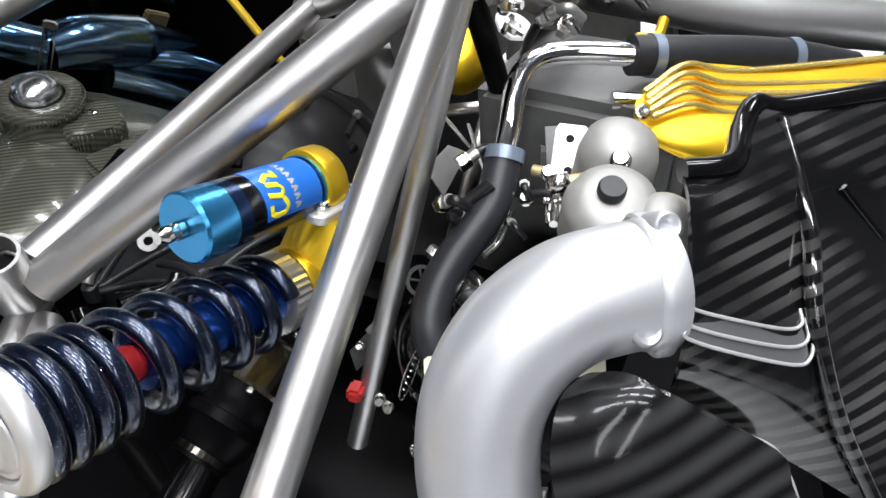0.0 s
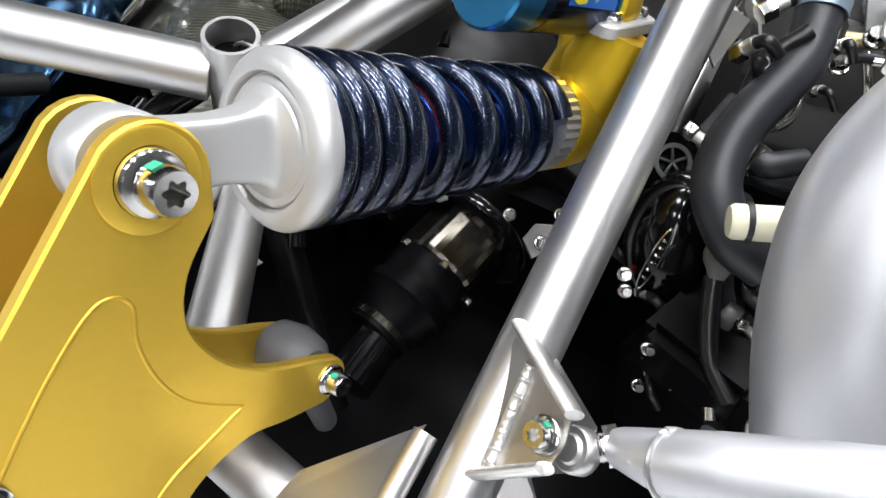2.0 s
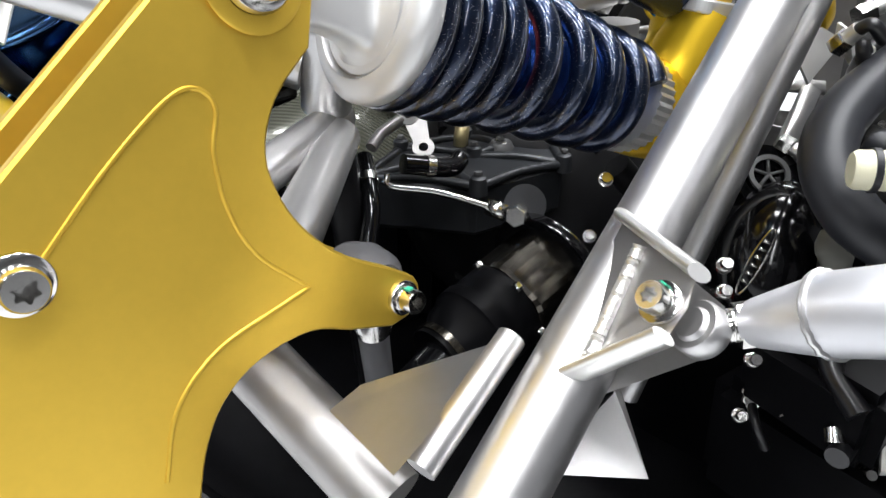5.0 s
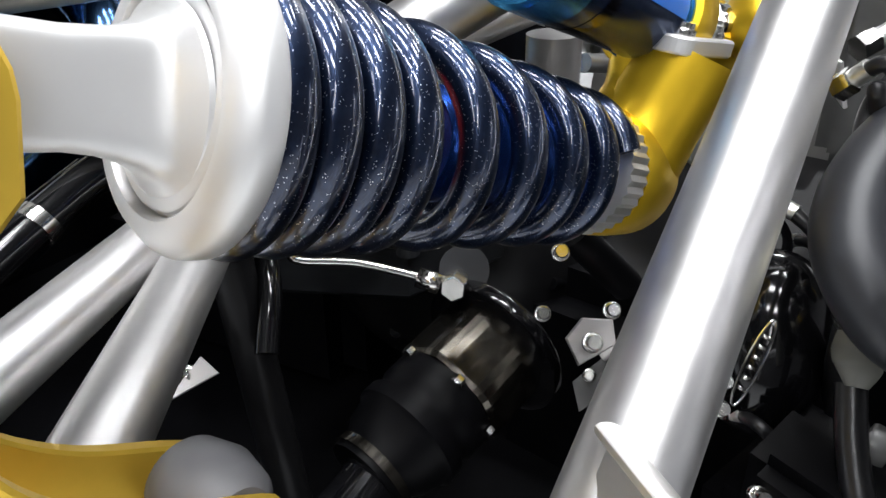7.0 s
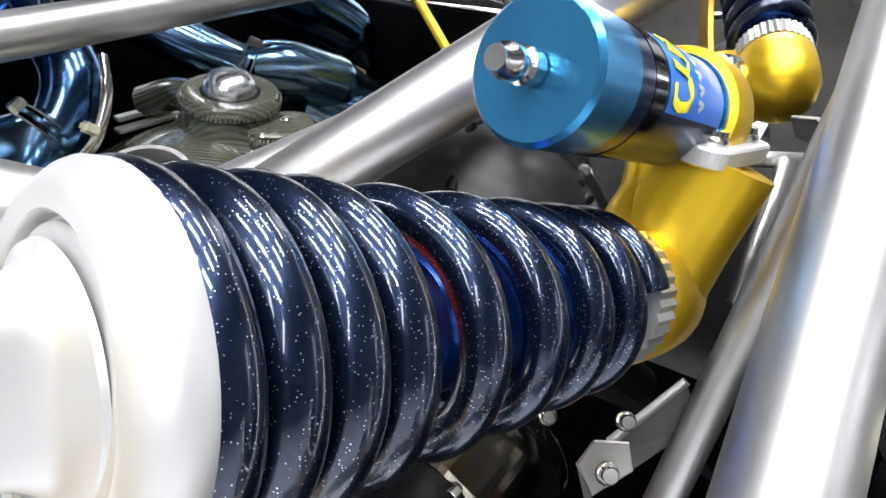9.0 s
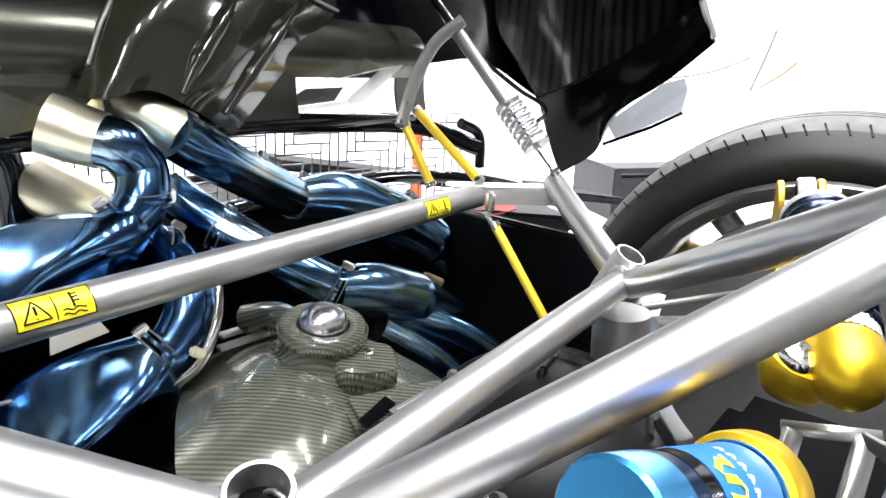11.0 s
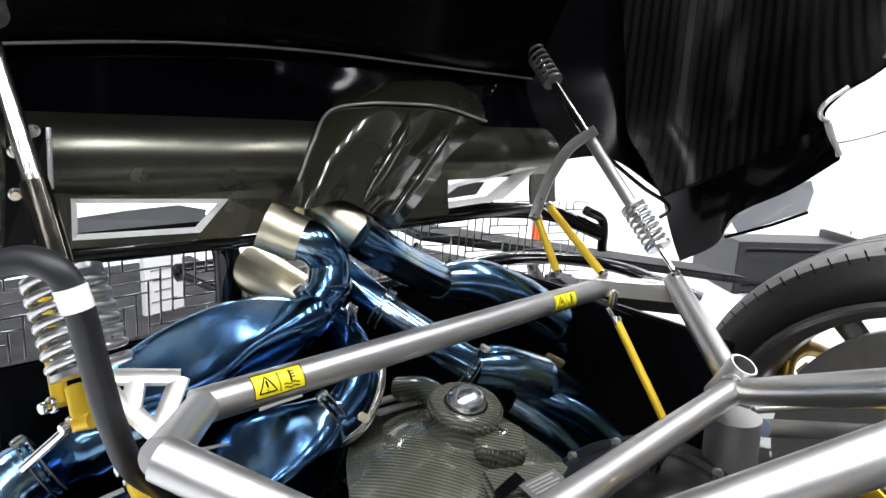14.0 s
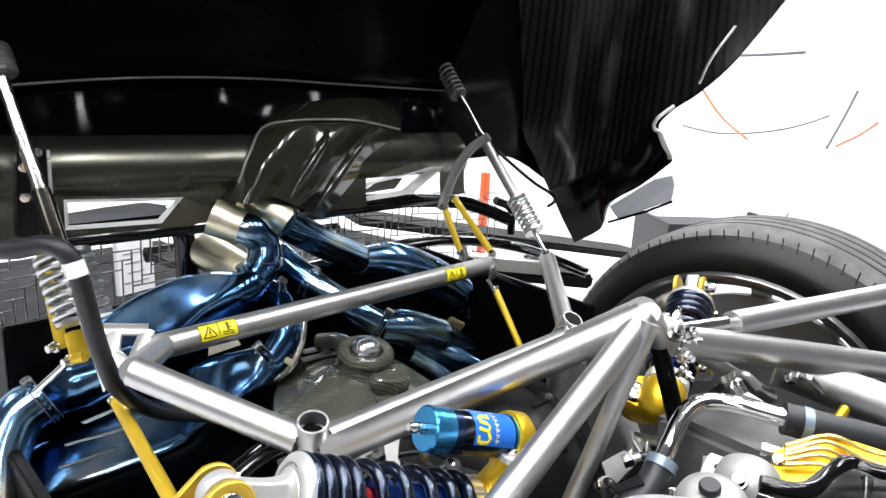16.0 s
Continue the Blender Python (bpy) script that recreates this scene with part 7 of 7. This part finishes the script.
# ---- stays, straps and rods ----
def stay(bot, top, label, u_sleeve, u_low, u_up, wide, wire, fat=1.0):
    ob = thing("gas_strut", label, "gas strut", "gas struts", base=TAIL)
    bot, top = V(bot), V(top)
    d = top - bot
    bm = B(); bar(bm, bot, top, 0.0052 * (1 + 0.35 * (fat > 1)), 16); part("rod", bm, M_CHROME, ob)
    bm = B(); bar(bm, bot + d * u_sleeve[0], bot + d * u_sleeve[1], 0.0125 * fat, 24); part("sleeve", bm, M_GREYM if fat == 1 else M_SMOKE, ob)
    bm = B(); bar(bm, bot + d * u_sleeve[1], bot + d * u_up[0], 0.0098, 24); part("cylinder", bm, M_STEEL, ob)
    for (a, b), r, mt in ((u_low, wide, M_SPRING), (u_up, 0.020, M_CASTG)):
        m = axes(bot + d * a, d)
        ln = d.length * (b - a)
        bm = B(); sweep(bm, [m @ Vector((r * math.cos(2 * math.pi * i / 28), r * math.sin(2 * math.pi * i / 28), ln * i / 196)) for i in range(197)], wire, 12); part("coil", bm, mt, ob)
        for h in (0, ln):
            bm = B(); lathe(bm, [(0, h - 0.003), (r + 0.003, h - 0.003), (r + 0.003, h + 0.003), (0, h + 0.003)], m, 24); part("seat", bm, mt, ob)
    bm = B(); lathe(bm, [(0, -0.008), (0.007, -0.006), (0.009, 0), (0.007, 0.006), (0, 0.008)], axes(bot, (1, 0, 0)), 20); part("ball_end", bm, M_STEEL, ob)
    return ob


stay((0.512, 0.208, 0.666), (0.594, 0.702, 1.103), "chrome gas strut with two coil springs", (0.232, 0.50), (0.09, 0.232), (0.762, 0.924), 0.022, 0.0036)
stay((-0.427, 0.322, 0.567), (-0.472, 0.591, 1.037), "chrome gas strut wrapped by a bright coil spring", (0.37, 0.56), (0.192, 0.372), (0.90, 0.97), 0.0350, 0.0046, 1.1)
tie = thing("lid_stay", "thin dark rod joining the gas strut to the engine cover", "support rod", base=TAIL)
bm = B(); sweep(bm, [(0.594, 0.702, 1.103), (0.466, 0.70, 1.156), (0.30, 0.69, 1.22)], 0.0045, 12); part("bar", bm, M_GREYM, tie)
bm = B(); sweep(bm, [(0.585, 0.700, 1.100), (0.457, 0.70, 1.012)], 0.0038, 12); part("brace", bm, M_GREYM, tie)
bm = B(); lathe(bm, [(0, -0.010), (0.011, -0.008), (0.013, 0), (0.011, 0.008), (0, 0.010)], axes((0.594, 0.700, 1.103), (0, -1, 0.2)), 20); part("pivot", bm, M_STEEL, tie)
hinge = thing("hinge_bracket", "dark folded hinge bracket bolted beside the gas strut", "bracket", base=TAIL)
bm = B()
f = bm.faces.new([bm.verts.new(p) for p in ((-0.456, 0.562, 0.873), (-0.423, 0.530, 0.881), (-0.427, 0.509, 0.815), (-0.450, 0.522, 0.746), (-0.467, 0.553, 0.743))])
bmesh.ops.solidify(bm, geom=[f], thickness=0.006)
part("plate", bm, M_CASEB, hinge)
bm = B(); sweep(bm, [(-0.424, 0.523, 0.881), (-0.427, 0.512, 0.852), (-0.430, 0.502, 0.818)], 0.0028, 10); part("folded_lip", bm, M_ALU, hinge, "bare metal folded lip")
for q in ((-0.437, 0.531, 0.877), (-0.441, 0.519, 0.833), (-0.453, 0.542, 0.853), (-0.457, 0.532, 0.808)):
    bolt(hinge, q, (-0.2, -0.9, -0.1), 0.0052, socket=False, h=0.008)
strap = thing("hinge_strap", "flat grey metal hinge strap with two rivets", "hinge", base=TAIL)
sp = curve([(0.539, 0.437, 0.907), (0.516, 0.477, 0.866), (0.499, 0.504, 0.805), (0.486, 0.515, 0.748), (0.472, 0.516, 0.709)], 6)
bm = B(); sweep(bm, sp, 0.0125, 14, squash=(0.25, (0.55, 0.75, 0.2))); part("bar", bm, M_GREYM, strap)
for q in ((0.475, 0.505, 0.752), (0.463, 0.507, 0.720)):
    bolt(strap, q, (-0.7, -0.65, 0.2), 0.0045, socket=False, h=0.004, washer=False)


def rod(p, q, r, label, name="yellow_stay"):
    ob = thing(name, label, "support rod", "yellow stays", base=TAIL)
    bm = B(); sweep(bm, [V(p), V(q)], r, 14); part("bar", bm, M_RODY, ob)
    for a in (p, q):
        bm = B(); lathe(bm, [(0, -0.004), (r * 1.3, -0.004), (r * 1.3, 0.004), (0, 0.004)], axes(a, V(q) - V(p)), 14); part("end_cap", bm, M_STEEL, ob)
    return ob


rod((0.506, 0.504, 0.737), (0.469, 0.332, 0.635), 0.0085, "yellow painted stay below the hinge strap")
rod((0.486, 0.517, 0.710), (0.489, 0.450, 0.605), 0.0085, "yellow painted stay below the hinge strap")
rod((0.365, 0.234, 0.593), (0.347, 0.026, 0.354), 0.0072, "yellow painted stay below the cross tube")
rod((-0.397, 0.374, 0.510), (-0.426, 0.082, 0.475), 0.0100, "yellow painted stay by the gas strut")
lug = thing("yellow_stay", "flat yellow stay bar with a bolted lug behind the coil", "support rod", "yellow stays", base=TAIL)
bm = B(); sweep(bm, [(-0.445, 0.523, 0.745), (-0.447, 0.482, 0.662), (-0.447, 0.445, 0.589)], 0.0088, 16, squash=(0.35, (0.3, 0.9, 0.2))); part("bar", bm, M_RODY, lug)
bm = B(); sweep(bm, [(-0.433, 0.425, 0.616), (-0.432, 0.408, 0.581)], 0.0150, 16, squash=(0.4, (0.3, 0.9, 0.2))); part("lug", bm, M_RODY, lug)
bm = B(); bar(bm, (-0.430, 0.399, 0.586), (-0.443, 0.415, 0.579), 0.0090, 20); part("boss", bm, M_RODY, lug)
bm = B(); sweep(bm, [(-0.444, 0.416, 0.579), (-0.485, 0.457, 0.519)], 0.0052, 14); part("link_rod", bm, M_CHROME, lug)
for q, n in (((-0.452, 0.526, 0.740), (-0.9, -0.3, 0.1)), ((-0.454, 0.449, 0.590), (-0.9, -0.3, 0.0)), ((-0.444, 0.415, 0.579), (-0.9, -0.3, -0.1))):
    bolt(lug, q, n, 0.0065, socket=False, h=0.014)
clev = thing("stay_clevis", "bright clevis under the cross tube", "clevis", base=TAIL)
bm = B(); box(bm, (0.013, 0.015, 0.034), axes((0.365, 0.246, 0.628), (0, 0, 1), (1, -0.5, 0)), 0.004); part("fork", bm, M_STEEL, clev)
bm = B(); bar(bm, (0.348, 0.244, 0.615), (0.360, 0.230, 0.588), 0.004, 12); part("pin", bm, M_STEEL, clev)
hoseL = thing("drain_hose", "thick black hose with a white band", "hose", base=TAIL)
hl = curve([(-0.554, 0.350, 0.785), (-0.525, 0.319, 0.789), (-0.500, 0.295, 0.798), (-0.484, 0.275, 0.792), (-0.473, 0.268, 0.766), (-0.460, 0.273, 0.701), (-0.446, 0.279, 0.638), (-0.419, 0.299, 0.570), (-0.348, 0.342, 0.489), (-0.252, 0.342, 0.446)], 8)
bm = B(); sweep(bm, hl, 0.0122, 24); part("hose", bm, M_RUBBER, hoseL)
bm = B(); sweep(bm, [(-0.479, 0.262, 0.781), (-0.475, 0.258, 0.763)], 0.0130, 24); part("band", bm, M_WHITEG, hoseL, "white band")
bm = B(); lathe(bm, [(0, 0), (0.02, 0), (0.02, 0.05), (0, 0.05)], axes((-0.546, 0.366, 0.772), (-1, 0.3, 0)), 20); part("cuff", bm, M_BLACK, hoseL)
lbox = thing("latch_box", "dark latch box on the engine cover", "latch", base=TAIL)
bm = B(); box(bm, (0.12, 0.03, 0.17), axes((-0.432, 0.766, 0.771), (0, 0.15, 1), (1, 0, 0)), 0.006); part("case", bm, M_CASTD, lbox)
bm = B(); box(bm, (0.03, 0.03, 0.12), axes((-0.391, 0.675, 0.810), (0, 0.15, 1), (1, 0, 0)), 0.004); part("catch", bm, M_BLACK, lbox)
bolt(lbox, (-0.405, 0.658, 0.809), (-0.5, -0.8, 0.2), 0.006, socket=False)

# warning labels on the cross tube
def warning(x, side, name="warning_label"):
    ob = thing(name, "yellow hot surface warning label on the cross tube", "label", "warning labels", base=TAIL)
    c_ = V(x, 0.33, 0.605 + 0.004 * (x + 0.35) / 0.82)
    r = 0.0205

    def at(u, v, lift=0.0):
        ang = v / r
        n = V(0, -0.80, 0.60) if x < 0 else V(0, -0.955, 0.296)
        t = V(0, n.z, -n.y)
        return c_ + V(u, 0, 0) + (n * math.cos(ang) + t * math.sin(ang)) * (r + lift)

    def quad(u0, u1, v0, v1, lift, k=8):
        b2 = B()
        vs = [[b2.verts.new(at(u, v0 + (v1 - v0) * i / k, lift)) for i in range(k + 1)] for u in (u0, u1)]
        for i in range(k):
            b2.faces.new((vs[0][i], vs[0][i + 1], vs[1][i + 1], vs[1][i]))
        return b2

    w, h = 0.033, 0.0150
    part("ground", quad(-w, w, -h, h, 0.0003), M_YELLOW, ob)
    for q in ((-w, w, h - 0.0012, h), (-w, w, -h, -h + 0.0012), (-w, -w + 0.0012, -h, h), (w - 0.0012, w, -h, h), (-0.0008, 0.0004, -h * 0.8, h * 0.8)):
        part("border", quad(*q, 0.0005), M_SATIN, ob)

    def stroke(pts, rr=0.0008):
        b2 = B()
        fine = [(p[0] + (q[0] - p[0]) * i / 6, p[1] + (q[1] - p[1]) * i / 6) for p, q in zip(pts, pts[1:]) for i in range(6)] + [pts[-1]]
        sweep(b2, [at(u, v, 0.0005) for u, v in fine], rr, 6)
        part("symbol", b2, M_SATIN, ob)

    stroke([(-0.027, -0.009), (-0.016, 0.0095), (-0.005, -0.009), (-0.027, -0.009)])
    stroke([(-0.016, 0.004), (-0.016, -0.0035)], 0.0011)
    stroke([(-0.016, -0.0062), (-0.016, -0.0070)], 0.0011)
    stroke([(0.015, 0.010), (0.015, -0.004)], 0.0011)
    for v in (0.008, 0.0045, 0.001):
        stroke([(0.015, v), (0.0205, v)], 0.0007)
    for v in (-0.0055, -0.0095):
        stroke([(0.005 + 0.0022 * i, v + 0.0011 * math.sin(i * 1.3)) for i in range(10)], 0.0007)
    return ob


warning(-0.257, 0)
warning(0.318, 1)

# ---- wheel ----
wheel = thing("car_wheel", "wide black tyre on a dark silver spoked rim", "car wheel", base=TAIL)
WC = V(0.62, -0.225, 0.362)
mW = axes(WC, (1, 0, 0))
bm = B(); lathe(bm, [(0.338, 0.012), (0.350, -0.004), (0.372, -0.010), (0.388, -0.006), (0.3985, 0.004), (0.4100, 0.013), (0.4190, 0.0235)], mW, 128)
lathe(bm, [(0.4235, 0.31), (0.41, 0.335), (0.338, 0.32)], mW, 128)
tyre = part("tyre", bm, M_TYRE, wheel)
bm = B(); lathe(bm, [(0.4190, 0.0235), (0.4240, 0.0305), (0.4290, 0.042), (0.4350, 0.060), (0.4385, 0.080), (0.4390, 0.086), (0.426, 0.087), (0.426, 0.096), (0.4395, 0.097), (0.4410, 0.128), (0.428, 0.129), (0.428, 0.139), (0.4412, 0.140), (0.4420, 0.176), (0.429, 0.177), (0.429, 0.187), (0.4420, 0.188), (0.441, 0.228), (0.428, 0.229), (0.428, 0.238), (0.4405, 0.239), (0.437, 0.28), (0.4235, 0.31)], mW, 128)
tread = part("tread", bm, M_TREAD, tyre, "worn grey grooved tread, lightened where it faces up")
# Raised black bands paint the shade of the tread's circumferential cuts.
for z, r in ((0.0915, 0.4375), (0.134, 0.4395), (0.182, 0.4405), (0.2335, 0.4390)):
    bm = B(); lathe(bm, [(r - 0.004, z - 0.0062), (r + 0.0022, z - 0.0062), (r + 0.0022, z + 0.0062), (r - 0.004, z + 0.0062)], mW, 128, True); part("groove_shade", bm, M_SATIN, tyre, "dark raised band standing in for shade in the tread")
# Black boxes on the shoulder paint the shade of short cross cuts.
for k in range(92):
    m = mW @ Matrix.Rotation(2 * math.pi * k / 92, 4, "Z") @ pose(0.4205, 0, 0.0265) @ pose(0, 0, 0, 0, 37, 0) @ pose(0, 0, 0, 16, 0, 0)
    bm = B(); box(bm, (0.0030, 0.0026, 0.028), m)
    part("sipe_shade", bm, M_SATIN, tyre)
bm = B(); lathe(bm, [(0.345, -0.002), (0.338, -0.010), (0.330, -0.006), (0.326, 0.010), (0.312, 0.030), (0.306, 0.09), (0.304, 0.25), (0.33, 0.30)], mW, 128); rim = part("rim", bm, M_RIM, wheel)
for k in range(10):
    a = 2 * math.pi * (k + 0.3) / 10
    d = V(0, math.cos(a), math.sin(a))
    bm = B(); sweep(bm, [WC + V(0.235, 0, 0) + d * 0.05, WC + V(0.225, 0, 0) + d * 0.18, WC + V(0.20, 0, 0) + d * 0.31], [0.030, 0.020, 0.026], 10, squash=(0.5, (1, 0, 0))); part("spoke", bm, M_RIM, rim)
bm = B(); lathe(bm, [(0.06, 0.12), (0.272, 0.12), (0.272, 0.145), (0.06, 0.145)], mW, 72, True); disc = part("brake_disc", bm, M_GREYM, wheel, "grey brake disc")
cp_ = [V(p) for p in ((0.785, 0.055, 0.435), (0.810, 0.059, 0.483), (0.861, 0.040, 0.493), (0.963, -0.006, 0.454), (1.088, -0.064, 0.404))]
bm = B(); sweep(bm, curve(cp_, 6), 0.020, 12, squash=(0.6, (0.5, -0.6, 0.6))); cal = part("caliper", bm, M_GOLDD, wheel, "dark gold brake caliper")
bm = B(); box(bm, (0.05, 0.05, 0.05), axes((0.880, 0.027, 0.426), (0.3, -0.5, 0.8)), 0.010); part("bridge", bm, M_GOLDD, cal)
for q in ((0.787, 0.061, 0.483), (0.857, 0.020, 0.458)):
    bolt(cal, q, (-0.7, -0.6, 0.3), 0.007, socket=False, h=0.012, washer=False)

# ---- things in the room ----
crate = thing("flight_case", "charcoal flight case with a raised frame on the floor", "case")
q = pose(3.70, 0.92, Z0, 0, 0, -40)
bm = B(); box(bm, (0.86, 0.46, 0.27), q @ pose(0, 0.01, 0.137), 0.006); part("body", bm, M_CHAR, crate)
for sx in (-0.43, 0.43):
    bm = B(); box(bm, (0.05, 0.52, 0.315), q @ pose(sx, 0, 0.158), 0.006); part("post", bm, M_CHAR, crate)
for z in (0.03, 0.235, 0.30):
    bm = B(); box(bm, (0.86, 0.03, 0.035), q @ pose(0, -0.245, z), 0.005); part("rail", bm, M_CHAR, crate)
sill = thing("diffuser_panel", "speckled dark carbon diffuser panel behind the tail", "car body panel", base=TAIL)
bm = B(); box(bm, (1.5, 0.30, 0.03), pose(1.45, 0.98, 0.40, -4, 8, -22), 0.01); part("panel", bm, M_SPECK, sill)
bm = B(); box(bm, (0.42, 0.16, 0.05), pose(1.05, 0.60, 0.42, 0, 6, -30), 0.01); part("block", bm, M_SATIN, sill)
bm = B(); sweep(bm, [(0.66, 0.60, 0.44), (0.86, 0.72, 0.42), (1.05, 0.92, 0.42)], 0.018, 12); part("mount", bm, M_SATIN, sill)
tail = thing("tail_panel", "speckled black carbon tail panel behind the grille", "car body panel", base=TAIL)
bm = B(); box(bm, (0.68, 0.46, 0.02), pose(0.32, 0.95, 0.500, -5, 0, 0), 0.006); part("panel", bm, M_SPECK, tail)
bm = B(); sweep(bm, [(-0.02, 1.17, 0.485), (0.65, 1.17, 0.485)], 0.022, 14); part("edge", bm, M_BLACK, tail)
seat_red = thing("red_cloth", "crumpled red cloth lying on the sill", "cloth", base=TAIL)
rows = [[(0.80 + 0.08 * i + 0.01 * math.sin(3 * j), 0.60 + 0.04 * j - 0.02 * i, 0.455 + 0.012 * math.sin(i * 2 + j)) for i in range(4)] for j in range(4)]
bm = B(); grid_sheet(bm, finer(rows, 4), 0.004); part("cloth", bm, M_RED, seat_red)
pill = thing("orange_post", "bright orange post standing on the floor", "post")
px_, py_, pz_ = (2.194, 1.742, 0.302)
bm = B(); box(bm, (0.045, 0.045, 0.62), pose(px_, py_, Z0 + 0.31), 0.006); part("post", bm, M_ORANGE, pill)
bm = B(); box(bm, (0.34, 0.34, 0.04), pose(px_, py_, Z0 + 0.02), 0.01); part("foot", bm, M_ORANGE, pill)
tool = thing("orange_tool_bag", "orange tool bag on the floor", "bag")
bm = B(); box(bm, (0.26, 0.20, 0.16), pose(px_ - 0.3, py_ - 0.2, Z0 + 0.08, 0, 0, 20), 0.05); part("bag", bm, M_ORANGE, tool)
poster = thing("display_board", "small white printed board standing on the floor", "board")
bm = B(); box(bm, (0.20, 0.03, 0.28), pose(0.505, 2.62, Z0 + 0.145, 0, 0, 12), 0.004); part("board", bm, M_WHITE, poster)
for k in range(4):
    bm = B(); box(bm, (0.13 - 0.02 * (k % 3), 0.004, 0.005), pose(0.505, 2.602, Z0 + 0.22 - 0.05 * k, 0, 0, 12)); part("print_bar", bm, M_GREYM, poster)
# Added dark sheet; it darkens the floor behind the left grille.
fm = thing("floor_backdrop", "dark sheet added on the floor as a backdrop for the grille", "mat")
bm = B(); box(bm, (2.3, 1.9, 0.012), pose(-0.10, 2.62, Z0 + 0.006), 0.004); part("mat", bm, M_BACKDROP, fm)
# leads hanging on the far wall
for pts_, r, mt, lb in (([(5.767, 1.941, 1.436), (6.285, 1.388, 1.495), (6.756, 0.753, 1.606)], 0.014, M_GREYR, "grey hose strung along the white wall"),
                        ([(5.500, 1.970, 0.767), (5.770, 1.647, 0.712), (6.187, 1.214, 0.789), (6.468, 0.829, 0.996), (6.622, 0.608, 1.257)], 0.008, M_GREYR, "thin grey lead hanging in a loop"),
                        ([(6.574, 0.709, 1.377), (6.267, 0.745, 1.002), (5.954, 0.796, 0.647)], 0.012, M_GREYR, "dark grey hose hanging from a reel"),
                        ([(5.682, 1.919, 1.144), (5.773, 1.707, 0.868), (5.804, 1.437, 0.668)], 0.010, M_ORANGE, "orange lead hanging on the wall"),
                        ([(6.468, 0.491, 0.927), (6.188, 0.592, 0.788), (5.900, 0.714, 0.676)], 0.010, M_ORANGE, "orange lead hanging on the wall"),
                        ((V((10.127, 1.773, -0.062)), V((7.629, 1.328, -0.062)), V((6.203, 1.081, -0.062))), 0.008, M_GREYR, "grey lead lying on the floor")):
    ob = thing("wall_lead", lb, "cable", "wall leads")
    bm = B(); sweep(bm, curve(pts_, 8), r, 8); part("lead", bm, mt, ob)
reel = thing("hose_reel", "grey hose reel on the wall", "hose reel")
bm = B(); lathe(bm, [(0, -0.05), (0.10, -0.05), (0.10, 0.05), (0, 0.05)], axes((6.676, 0.662, 1.541), (1, 0, 0)), 28); part("drum", bm, M_GREYM, reel)
